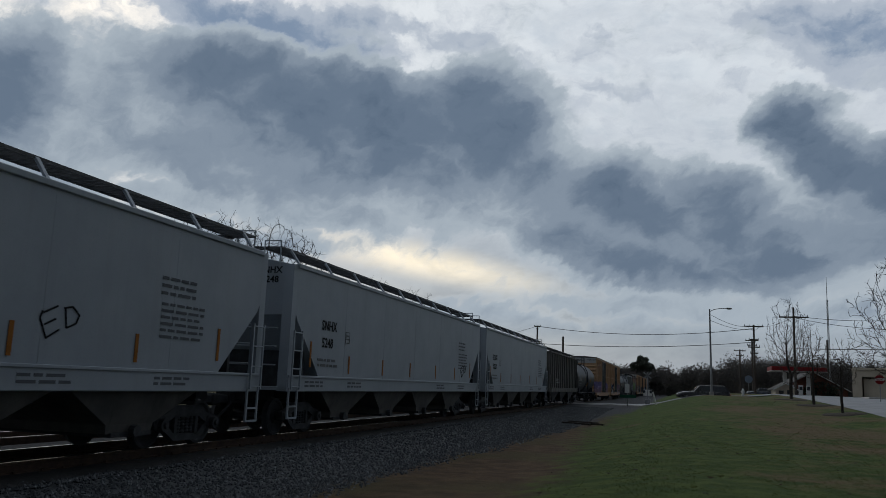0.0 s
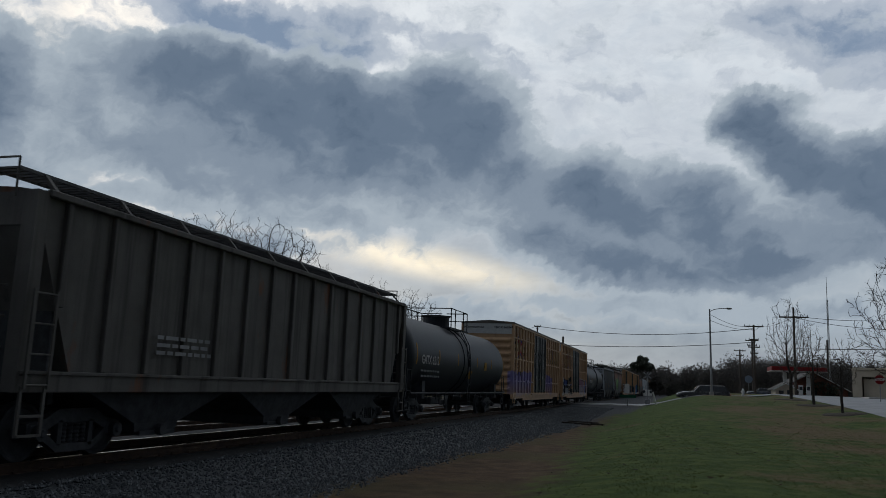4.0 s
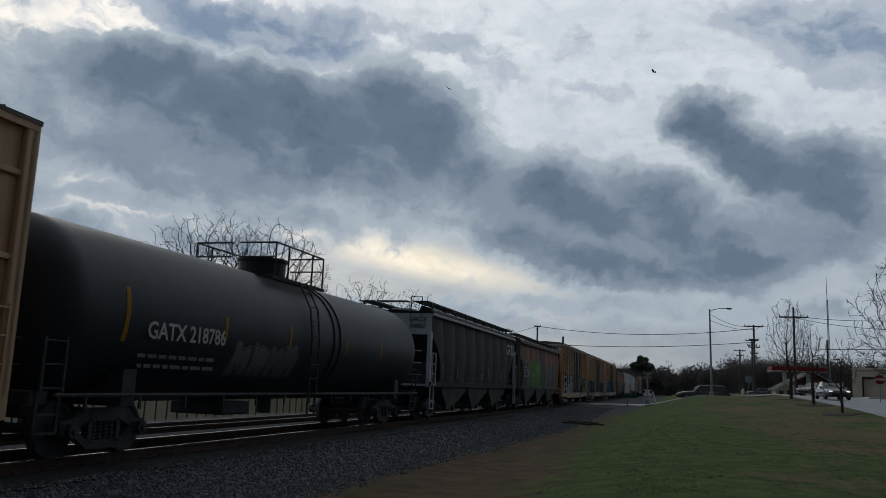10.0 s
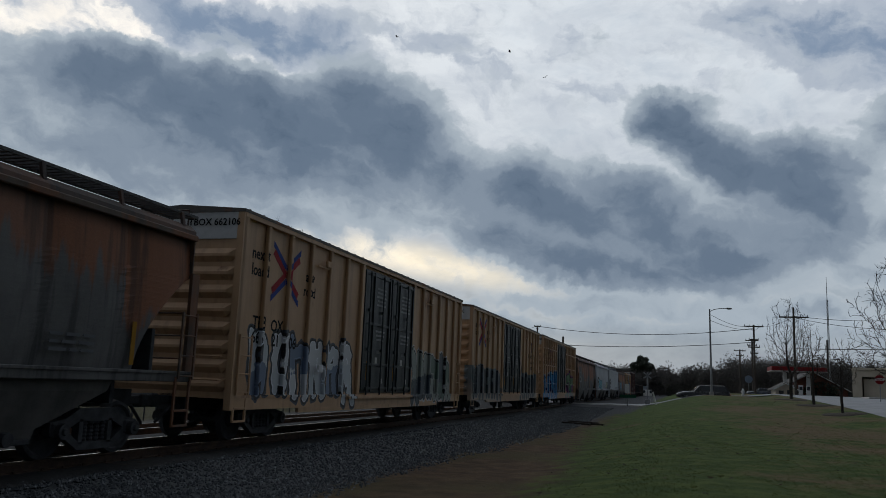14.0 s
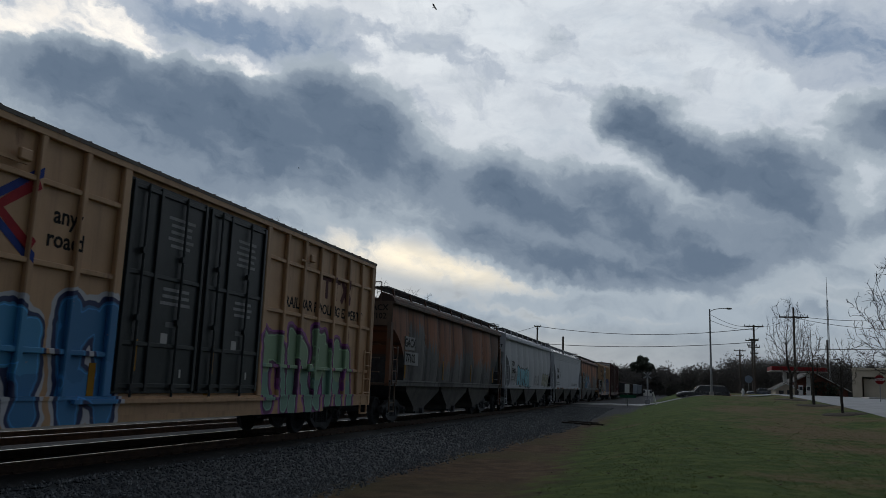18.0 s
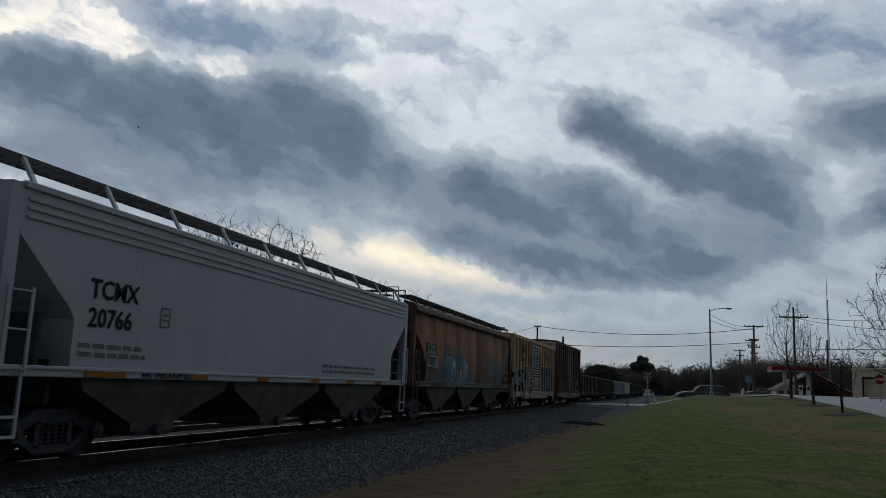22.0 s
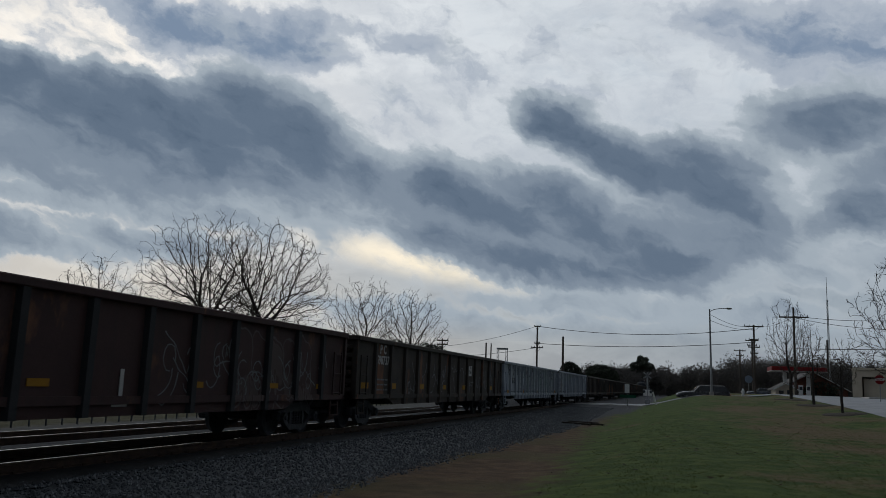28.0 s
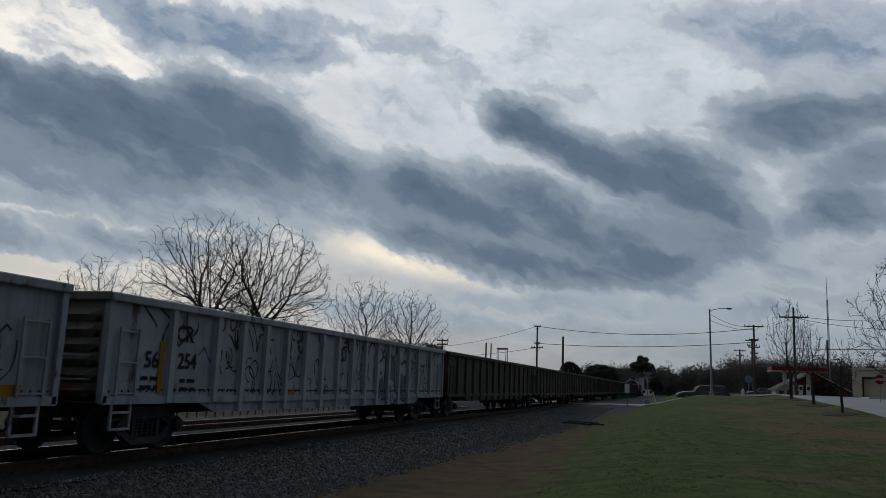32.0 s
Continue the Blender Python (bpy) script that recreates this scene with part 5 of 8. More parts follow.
SKY_TAN = graffiti_material("tan_paint_with_sky_blue_letters", TAN_PAINT, -9.3, -2.2, 0.5, 2.55, [(0.03, 0.17, 0.38), (0.05, 0.26, 0.50), (0.04, 0.20, 0.44)], (0.015, 0.03, 0.10), (0.48, 0.50, 0.55), 1.75, 13.0, thick=0.30)
SKY_TAN = graffiti_material("tan_paint_with_blue_and_mint_letters", SKY_TAN, 2.6, 8.1, 0.75, 2.55, [(0.16, 0.30, 0.24), (0.22, 0.34, 0.22), (0.30, 0.12, 0.30)], (0.10, 0.03, 0.10), (0.28, 0.08, 0.30), 1.35, 15.0, thick=0.28)
GREEN_RUST = graffiti_material("rust_grey_paint_with_green_letters", RUSTY_GREY, -5.3, -0.3, 1.5, 3.05, [(0.10, 0.24, 0.05), (0.14, 0.30, 0.07), (0.07, 0.18, 0.04)], (0.012, 0.03, 0.012), (0.20, 0.30, 0.15), 1.22, 17.0)
CYAN_RUST = graffiti_material("orange_rust_paint_with_cyan_letters", hopper_paint("faded_orange_hopper_paint", (0.170, 0.165, 0.160), (0.330, 0.140, 0.070), (0.036, 0.034, 0.034), 0.92, 1.45), -4.6, -0.6, 1.5, 2.55, [(0.08, 0.26, 0.30), (0.30, 0.32, 0.40), (0.05, 0.16, 0.30)], (0.02, 0.03, 0.05), (0.16, 0.20, 0.24), 0.95, 19.0)
CYAN_GREY_BASE = surface("dirty_light_grey_paint", (0.36, 0.385, 0.43), (0.42, 0.445, 0.49), 0.6, 0.8, 0.1, streak=0.22, streak_tone=(0.20, 0.19, 0.19))
CYAN_GREY = graffiti_material("light_grey_paint_with_cyan_letters", CYAN_GREY_BASE, -4.7, -0.8, 1.5, 2.5, [(0.12, 0.36, 0.46), (0.15, 0.40, 0.50)], (0.02, 0.03, 0.04), (0.02, 0.03, 0.04), 0.78, 21.0, thick=0.30)
CYAN_GREY = graffiti_material("light_grey_paint_with_cyan_letters_and_black_tag", CYAN_GREY, -5.9, -4.75, 1.6, 2.35, [(0.03, 0.032, 0.036), (0.04, 0.042, 0.046)], (0.02, 0.02, 0.022), (0.20, 0.21, 0.23), 0.55, 22.0, 0.85, 0.16)
CYAN_GREY = graffiti_material("light_grey_paint_with_cyan_letters_and_outlined_tag", CYAN_GREY, 1.2, 3.2, 1.55, 2.15, [(0.24, 0.25, 0.27), (0.20, 0.21, 0.23)], (0.05, 0.04, 0.04), (0.05, 0.04, 0.04), 0.5, 23.0, 0.7, 0.16)
CYAN_GREY = graffiti_material("light_grey_paint_with_cyan_letters_and_two_tags", CYAN_GREY, 4.0, 7.2, 1.5, 2.3, [(0.30, 0.31, 0.21), (0.33, 0.33, 0.25)], (0.02, 0.022, 0.024), (0.02, 0.022, 0.024), 0.65, 24.0, 1.0, 0.24)
RAIL_YELLOW = surface("faded_yellow_boxcar_paint", (0.44, 0.280, 0.155), (0.53, 0.343, 0.195), 0.6, 0.9, 0.1, streak=0.35, streak_tone=(0.13, 0.08, 0.045), rust=0.12)
RAIL_YELLOW = graffiti_material("yellow_paint_with_grey_letters", RAIL_YELLOW, -8.0, -1.9, 0.8, 2.45, [(0.36, 0.37, 0.37), (0.10, 0.14, 0.05), (0.10, 0.07, 0.12), (0.30, 0.31, 0.33)], letter=1.0, seed=23.0)
RAIL_YELLOW = graffiti_material("yellow_paint_with_blue_puffs_behind_letters", RAIL_YELLOW, 1.9, 6.4, 2.1, 2.85, [(0.03, 0.09, 0.24), (0.04, 0.12, 0.30)], letter=4.0, seed=26.0, cover=0.8)
RAIL_YELLOW = graffiti_material("yellow_paint_with_grey_and_lilac_letters", RAIL_YELLOW, 1.7, 7.2, 0.8, 2.3, [(0.16, 0.155, 0.22), (0.24, 0.24, 0.29), (0.20, 0.19, 0.26)], rim=(0.40, 0.41, 0.44), letter=1.1, seed=25.0, thick=0.29)
SCRAWL_BROWN = graffiti_material("brown_paint_with_pale_scrawl", BROWN_BOX, -6.4, -2.1, 0.7, 2.0, [(0.22, 0.22, 0.19), (0.26, 0.25, 0.23), (0.18, 0.20, 0.16)], (0.10, 0.07, 0.06), (0.24, 0.22, 0.21), 0.85, 27.0, 0.5)
SCRAWL_BROWN = graffiti_material("brown_paint_with_pale_scrawl_both_ways", SCRAWL_BROWN, 1.6, 7.4, 0.8, 2.2, [(0.07, 0.03, 0.03), (0.10, 0.04, 0.04)], (0.42, 0.40, 0.40), (0.25, 0.06, 0.06), 1.15, 29.0, 0.9, 0.20)
TAG_TANK = graffiti_material("black_tank_paint_with_grey_letters", BLACK_PAINT, -3.7, -0.5, 1.25, 2.15, [(0.10, 0.105, 0.11), (0.13, 0.135, 0.14)], (0.02, 0.022, 0.025), (0.17, 0.17, 0.18), 0.75, 31.0)
TAG_RED = graffiti_material("red_gondola_paint_with_pale_patches", RED_GON, 4.6, 8.4, 0.9, 2.3, [(0.05, 0.02, 0.02), (0.14, 0.12, 0.11), (0.05, 0.02, 0.02)], (0.05, 0.02, 0.018), (0.2, 0.19, 0.19), 0.8, 33.0, 0.35)
TAG_DARK = DARK_GON
TAG_PALE = graffiti_material("pale_gondola_paint_with_black_letters", PALE_GON, 2.4, 5.6, 0.85, 2.25, [(0.30, 0.33, 0.38), (0.06, 0.10, 0.13)], edge=(0.012, 0.016, 0.02), letter=1.05, seed=37.0, rim=(0.012, 0.016, 0.02), thick=0.26)
SCRAWL_PALE = PALE_GON
SOOT_HOPPER = hopper_paint("soot_black_hopper_paint", (0.030, 0.033, 0.042), (0.030, 0.026, 0.028), (0.009, 0.010, 0.013), 0.3, 2.9, pale=(0.088, 0.088, 0.102))
RIB_HOPPER = surface("streaky_grey_hopper_paint", (0.085, 0.08, 0.075), (0.13, 0.125, 0.118), 0.75, 0.9, 0.2, streak=0.8, streak_tone=(0.03, 0.028, 0.026), rust=0.2)
CORNER_RUST = surface("rusty_hopper_end_paint", (0.075, 0.055, 0.045), (0.12, 0.088, 0.068), 0.75, 1.2, 0.2, streak=0.5, rust=0.6)
GUSSET = surface("streaky_dark_grey_slope_sheet", (0.060, 0.060, 0.058), (0.105, 0.102, 0.096), 0.8, 1.5, 0.2, streak=0.4)
BLUE_GREY = surface("blue_grey_hopper_paint", (0.37, 0.40, 0.45), (0.42, 0.45, 0.50), 0.5, 0.7, 0.06, streak=0.15, streak_tone=(0.2, 0.21, 0.23))
FADED_RED = plain("faded_red_sign_paint", (0.10, 0.045, 0.05))
TRAIN = []


def join_train(car, centre):
    TRAIN.append((car, centre))
    return car


def frame_mark(car, y, z, w, h, mat=DIM_INK, x=1.611):
    """A stencilled frame with small print inside."""
    bm = fresh()
    for a, b, c, d in ((-w, w, h, h), (-w, w, -h, -h), (-w, -w, -h, h), (w, w, -h, h)):
        box(bm, x - 0.003, x, y + a / 2 - 0.012, y + b / 2 + 0.012, z + c / 2 - 0.012, z + d / 2 + 0.012)
    part("stencil_frame", bm, mat, car, "stencilled frame")
    marks(car, y, z + 0.05, w * 0.6, 2, mat, x=x, gap=0.1, high=0.04, seed=int(y * 10) + 300)


def emblem(car, y, z):
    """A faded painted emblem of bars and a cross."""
    bm = fresh()
    for a, b, c, d in ((-0.98, -0.42, 0.16, 0.32), (-0.78, -0.62, -0.32, 0.16), (-0.36, 0.20, 0.16, 0.32), (-0.16, 0.0, -0.32, 0.16)):
        box(bm, 0.0, 0.004, y + a, y + b, z + c, z + d)
    for sgn in (-1, 1):
        box(bm, 0.0, 0.005 + 0.001 * sgn, -0.085, 0.085, -0.40, 0.40, turn=Matrix.Translation((0, y + 0.55, z)) @ Matrix.Rotation(radians(35 * sgn), 4, "X"))
    on_posts(car, bm)
    part("faded_emblem", bm, FADED_RED, car, "faded red painted emblem")


def grey_hopper(centre, length, marks_at, number, reporting):
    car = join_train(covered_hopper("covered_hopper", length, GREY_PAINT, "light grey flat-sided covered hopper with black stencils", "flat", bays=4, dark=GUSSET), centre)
    e = length / 2
    for y in (-8.69, -6.1, -3.3, -0.5, 2.66, 5.48, 8.1):
        tape(car, y, 2.07 if abs(y) > 8 else 1.87, ORANGE, 0.09, 0.66 if abs(y) > 8 else 0.5)
    lettering(car, reporting, -7.6, 2.86, 0.37)
    lettering(car, number, -7.67, 2.40, 0.36)
    frame_mark(car, -6.3, 2.64, 0.3, 0.3)
    end_lettering(car, reporting + "\n" + number, 0.85, 4.0, 0.24, -length / 2 + 0.29)
    marks(car, -7.6, 1.95, 1.3, 2, seed=int(length * 7))
    marks(car, 6.6, 3.2, 1.1, 3, FAINT_INK, seed=3, high=0.06)
    marks(car, 6.8, 2.72, 1.4, 6, FAINT_INK, seed=4, gap=0.12, high=0.05)
    for y in (-8.4, -5.6, 3.4, 6.6):
        marks(car, y, 1.36, 1.1, 2, FAINT_INK, seed=int(y * 10) + 100, x=1.622, gap=0.1, high=0.05)
    if marks_at:
        z = 2.15 if marks_at < 5 else 1.98
        for stroke in (((-0.42, 0.16), (-0.46, 0.05), (-0.30, -0.24), (-0.05, -0.10)), ((-0.44, 0.12), (-0.12, 0.26)), ((-0.36, -0.04), (-0.14, 0.06)), ((0.04, 0.26), (0.10, -0.06)), ((0.02, 0.24), (0.20, 0.28), (0.36, 0.16), (0.30, 0.02), (0.10, -0.06))):
            bm = fresh()
            for a, b in zip(stroke, stroke[1:]):
                rod(bm, (1.604, marks_at + a[0], z + a[1]), (1.604, marks_at + b[0], z + b[1]), 0.016, seg=5)
            part("hand_lettering", bm, INK, car, "letter stroke drawn with a black paint stick")
    return car


grey_hopper(-198.2, 20.1, 3.64, "5237", "SNHX")
grey_hopper(-177.0, 20.0, 6.96, "5248", "SNHX")
grey_hopper(-156.0, 19.6, 0, "18228", "EQUX")

car = join_train(covered_hopper("covered_hopper", 17.4, RIB_HOPPER, "streaky dark grey covered hopper with ribbed sides", "ribbed", bays=3, top=4.1, cut_z=3.6, cut=0.9, walk_z=4.45, sill=(1.1, 1.42)), -136.2)
marks(car, -4.5, 2.1, 1.8, 3, PLATE, x=1.604, seed=8)

car = join_train(tank_car("tank_car", 16.9, BLACK_PAINT, "glossy black tank car with white stencils", tapes=((-7.4, 2, 14, 0.055), (-4.47, 1, 10, 0.055), (-1.56, 1, 9, 0.05), (1.89, 1, 8, 0.05), (4.96, 1, 8, 0.05), (7.9, 3, 14, 0.05))), -118.7)
lettering(car, "GATX 6212", -5.7, 2.30, 0.46, WHITE_INK, x=1.586)
marks(car, -5.6, 1.90, 2.4, 2, DIM_INK, x=1.545, gap=0.2, seed=12)
for y, z, lean in ((0.79, 1.87, 20), (3.62, 2.33, 4)):
    bm = fresh()
    box(bm, -0.004, 0.006, -0.24, 0.24, -0.20, 0.20, turn=Matrix.Translation((1.582 * math.cos(radians(lean)), y, z)) @ Matrix.Rotation(radians(lean), 4, "Y"))
    part("placard", bm, AMBER, car, "yellow warning placard")

car = join_train(box_car("excess_height_boxcar", 18.9, HAZE_TAN, "tall tan boxcar with dark doors and violet graffiti"), -98.55)
panel_words(car, (("TB", -8.45, 2.62), ("OX", -7.62, 2.62), ("64", -8.45, 2.17), ("10", -7.60, 2.17), ("49", -6.68, 2.17)), 0.44)
next_load(car, -7.12, 3.72, 0.95, 0.38, 1.34)
lettering(car, "RAILCAR POOLING EXPERTS", 6.05, 3.32, 0.38, wide=1.02)
emblem(car, 5.6, 3.85)
end_lettering(car, "TBOX 641049", 0.95, 4.80, 0.19, -9.49)
end_lettering(car, "EXCESS HEIGHT CAR", -0.85, 4.80, 0.13, -9.49)
for y in (-5.4, -2.9, 3.0, 7.4):
    tape(car, y, 1.35, AMBER, 0.14, 0.6, x=1.61)

car = join_train(box_car("excess_height_boxcar", 18.9, WILD_TAN, "tall tan boxcar with chrome and pink graffiti letters"), -77.9)
panel_words(car, (("TB", -9.15, 3.66), ("OX", -8.38, 3.66), ("63", -9.15, 3.24), ("21", -8.38, 3.24), ("30", -7.46, 3.24)), 0.44)
next_load(car, -5.15, 3.73, 0.9, 0.36, 1.36)
lettering(car, "RAILCAR POOLING EXPERTS", 6.05, 3.32, 0.38, wide=1.02)
end_lettering(car, "TBOX 632130", 0.85, 4.80, 0.21, -9.49)
tape(car, -2.9, 1.35, AMBER, 0.14, 0.6)

car = join_train(tank_car("tank_car", 18.5, TAG_TANK, "dull black tank car with grey graffiti on the shell", tapes=((-7.4, -1, 17, 0.055), (-4.19, -2, 9, 0.05), (-1.22, -1, 9, 0.05), (2.29, -3, 8, 0.05), (5.14, -4, 8, 0.05)), radius=1.61, axis=2.47, bands=(1.45, 1.85)), -58.6)
lettering(car, "GATX 218786", -5.5, 2.20, 0.44, WHITE_INK, x=1.604)
marks(car, -5.6, 1.75, 2.6, 2, FAINT_INK, x=1.50, gap=0.18, seed=16)
end_lettering(car, "TX 218786", 0.4, 2.9, 0.24, -9.2, WHITE_INK)

car = join_train(covered_hopper("covered_hopper", 17.2, SOOT_HOPPER, "soot-black covered hopper with rounded dished sides", "round", ends=CYAN_GREY_BASE, dark=GUSSET, top=4.1, cut_z=3.3, cut=1.5, walk_z=4.58, sill=(1.3, 1.5)), -39.6)
lettering(car, "GATX", 6.9, 3.40, 0.80, WHITE_INK, x=1.62)
end_lettering(car, "GACX\n54062", 0.98, 3.75, 0.26, -8.31)
for y in (-6.6, -4.3, -1.39, 1.59, 4.7):
    tape(car, y, 1.95, AMBER, 0.10, 0.6, x=1.59)
frame_mark(car, 0.2, 1.85, 0.4, 0.2, DIM_INK, x=1.60)
frame_mark(car, 4.6, 1.85, 0.4, 0.4, DIM_INK, x=1.60)


def rusty_hopper(centre, length, paint, number, label):
    car = join_train(covered_hopper("covered_hopper", length, paint, label, "round", ends=CORNER_RUST, dark=GUSSET, top=4.1, cut_z=3.3, cut=1.5, walk_z=4.58, sill=(1.3, 1.5)), centre)
    for z, w in ((2.80, 1.05), (2.27, 1.5)):
        bm = fresh()
        box(bm, 1.588, 1.622, -6.75 - w / 2 + (0.25 if w > 1.2 else 0), -6.75 + w / 2 + (0.25 if w > 1.2 else 0), z - 0.23, z + 0.23)
        part("lettering_panel", bm, PLATE, car, "pale repainted panel")
    lettering(car, "GACX", -6.75, 2.80, 0.42, INK, x=1.628)
    lettering(car, number, -6.65, 2.27, 0.42, INK, x=1.628)
    end_lettering(car, "GACX\n" + number, 1.0, 3.75, 0.28, -length / 2 + 0.29)
    for y in (-7.1, -2.3, 2.3, 6.9):
        tape(car, y, 1.95, AMBER, 0.11, 0.75, x=1.59)
    marks(car, 5.4, 2.0, 1.0, 3, FAINT_INK, x=1.615, gap=0.12, high=0.05, seed=int(length * 3) + int(centre))
    return car


rusty_hopper(-20.95, 17.7, GREEN_RUST, "77026", "rust-stained grey covered hopper with green graffiti letters")

car = join_train(box_car("excess_height_boxcar", 18.8, WHITE_TAN, "tall tan boxcar with plain posts and white graffiti", rails=(), posts=6, door=(-2.15, 2.7)), -1.25)
next_load(car, -7.12, 3.94, 0.95, 0.38, 1.36)
panel_words(car, (("TB", -8.35, 2.66), ("OX", -7.42, 2.64), ("66", -8.40, 2.32), ("21", -7.45, 2.30), ("06", -6.55, 2.28)), 0.40)
end_lettering(car, "TBOX 662106", 0.85, 4.80, 0.22, -9.44)

car = join_train(box_car("excess_height_boxcar", 18.8, DARK_TAN, "tall tan boxcar with slate grey graffiti letters", rails=(), posts=6, door=(-2.3, 2.6)), 19.65)
lettering(car, "Rail car Pooling\nExperts\ntx.com", 6.95, 3.00, 0.36)
emblem(car, 6.95, 3.95)
next_load(car, -7.0, 4.0, 0.95)
end_lettering(car, "TBOX", 0.85, 4.80, 0.22, -9.44)

car = join_train(box_car("excess_height_boxcar", 18.85, SKY_TAN, "tall tan boxcar with sky blue bubble graffiti"), 40.4)
panel_words(car, (("TB", -9.15, 3.60), ("OX", -8.28, 3.60), ("63", -9.15, 3.18), ("20", -8.28, 3.18), ("00", -7.42, 3.18)), 0.44)
next_load(car, -5.24, 3.71, 0.95, 0.38, 1.38)
marks(car, -7.7, 2.3, 1.6, 2, INK, seed=51)
lettering(car, "RAILCAR POOLING EXPERTS", 6.15, 3.30, 0.38, wide=1.02)
emblem(car, 6.75, 3.94)
end_lettering(car, "TBOX 632000", 0.85, 4.80, 0.22, -9.47)
for y in (-8.8, -5.2, -2.9, 0.5):
    tape(car, y, 1.3, AMBER, 0.16, 0.55)

rusty_hopper(60.25, 17.7, RUSTY_GREY, "77102", "rusty brown covered hopper with dark rain streaks")

car = join_train(covered_hopper("covered_hopper", 17.65, CYAN_GREY, "pale grey round-sided covered hopper with cyan graffiti", "round", top=4.1, cut_z=3.3, cut=1.5, walk_z=4.60, dark=GUSSET, sill=(1.3, 1.5)), 78.85)
lettering(car, "TILX", -6.4, 2.72, 0.38, INK, x=1.622)
lettering(car, "519407", -6.3, 2.30, 0.38, INK, x=1.622)
end_lettering(car, "TILX\n519407", 0.98, 3.75, 0.28, -8.53)
marks(car, -6.3, 1.95, 1.2, 2, DIM_INK, x=1.615, seed=60)

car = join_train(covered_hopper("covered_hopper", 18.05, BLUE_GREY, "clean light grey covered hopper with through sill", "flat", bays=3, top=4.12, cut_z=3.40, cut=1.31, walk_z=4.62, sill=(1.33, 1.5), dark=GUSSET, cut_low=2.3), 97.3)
frame_mark(car, -5.06, 2.46, 0.26, 0.34)
lettering(car, "TCMX", -6.5, 2.76, 0.44)
lettering(car, "20766", -6.55, 2.29, 0.44)
lettering(car, "ARI THROUGH SILL", -4.84, 1.41, 0.18, INK, x=1.64)
marks(car, -6.4, 1.85, 1.7, 2, DIM_INK, seed=61)
marks(car, 4.0, 1.8, 4.0, 2, DIM_INK, seed=62)
for y, w in ((-6.56, 1.0), (-3.78, 0.5), (-1.21, 0.5), (1.54, 0.5), (3.9, 0.5), (6.2, 0.5)):
    tape(car, y, 1.41, ORANGE, w, 0.12, x=1.64)
for i in range(3):
    bm = fresh()
    box(bm, 1.6, 1.63, -8.6, 8.6, 3.62 + i * 0.13, 3.68 + i * 0.13, 0.01)
    part("side_rib", bm, BLUE_GREY, car, "pressed rib along the upper side")

rusty_hopper(115.9, 18.0, CYAN_RUST, "77029", "faded orange covered hopper with cyan graffiti letters")

car = join_train(box_car("railroad_boxcar", 16.0, RAIL_YELLOW, "faded yellow boxcar with corrugated dark door", top=4.40, low=0.72, doors=1, door=(-1.75, 1.5), rails=(), posts=6, band=None, style="slats"), 133.8)
panel_words(car, (("RB", -5.68, 2.60), ("OX", -4.74, 2.60), ("34", -5.60, 2.22), ("321", -4.72, 2.21)), 0.36)
for i, (y, z, w) in enumerate(((-5.9, 3.75, 0.34), (-4.9, 3.72, 0.34), (-4.1, 3.70, 0.14), (-3.3, 3.66, 0.12), (-3.3, 3.2, 0.30), (-2.6, 3.16, 0.30), (-2.05, 3.12, 0.26))):
    bm = fresh()
    if w > 0.2:
        for a, b, c, d in ((-0.5, 0.5, 0.09, 0.17), (-0.5, 0.5, -0.17, -0.09), (-0.5, -0.2, -0.17, 0.17), (0.2, 0.5, -0.17, 0.17)):
            box(bm, 1.606, 1.612, y + a * w, y + b * w, z + c, z + d)
    else:
        box(bm, 1.606, 1.612, y - w / 2, y + w / 2, z - 0.2, z + 0.2)
    part("painted_block", bm, INK, car, "black block of a painted sign")
bm = fresh()
for a, b, c, d in ((-5.9, -5.82, 2.95, 3.6), (-5.9, -4.5, 3.52, 3.6), (-4.58, -4.5, 3.1, 3.6), (-5.3, -4.5, 3.1, 3.18), (-5.3, -5.22, 2.95, 3.18), (-5.9, -5.22, 2.95, 3.03)):
    box(bm, 1.604, 1.610, a, b, c, d)
part("painted_outline", bm, INK, car, "black outline of a painted sign")
next_load(car, 4.53, 3.57, 0.5, 0.26, 0.9)
scrawl(car, -1.2, 0.9, 1.65, 1.85, WHITE_INK, 97, 4, x=1.615, thick=0.014)
for y, z, w, h in ((-1.35, 2.72, 0.7, 0.11), (-1.3, 2.45, 0.5, 0.16), (-0.3, 1.02, 0.7, 0.09), (-1.1, 0.98, 0.12, 0.12)):
    bm = fresh()
    box(bm, 1.612, 1.616, y - w / 2, y + w / 2, z - h / 2, z + h / 2)
    part("placard", bm, DIM_INK, car, "pale notice plate on the door")
lettering(car, "CLOSE AND LOCK DOORS\nBEFORE MOVING CAR", -0.1, 3.6, 0.16, WHITE_INK, x=1.62)

car = join_train(box_car("excess_height_boxcar", 15.5, SCRAWL_BROWN, "oxide brown boxcar with a white end band", doors=1, door=(-1.6, 1.4), rails=(), posts=5, door_paint=BROWN_BOX), 151.4)
end_lettering(car, "NS 473102", 0.95, 4.80, 0.24, -7.79)
lettering(car, "NS", -6.0, 2.75, 0.4, WHITE_INK)
lettering(car, "473102", -5.6, 2.3, 0.36, WHITE_INK)

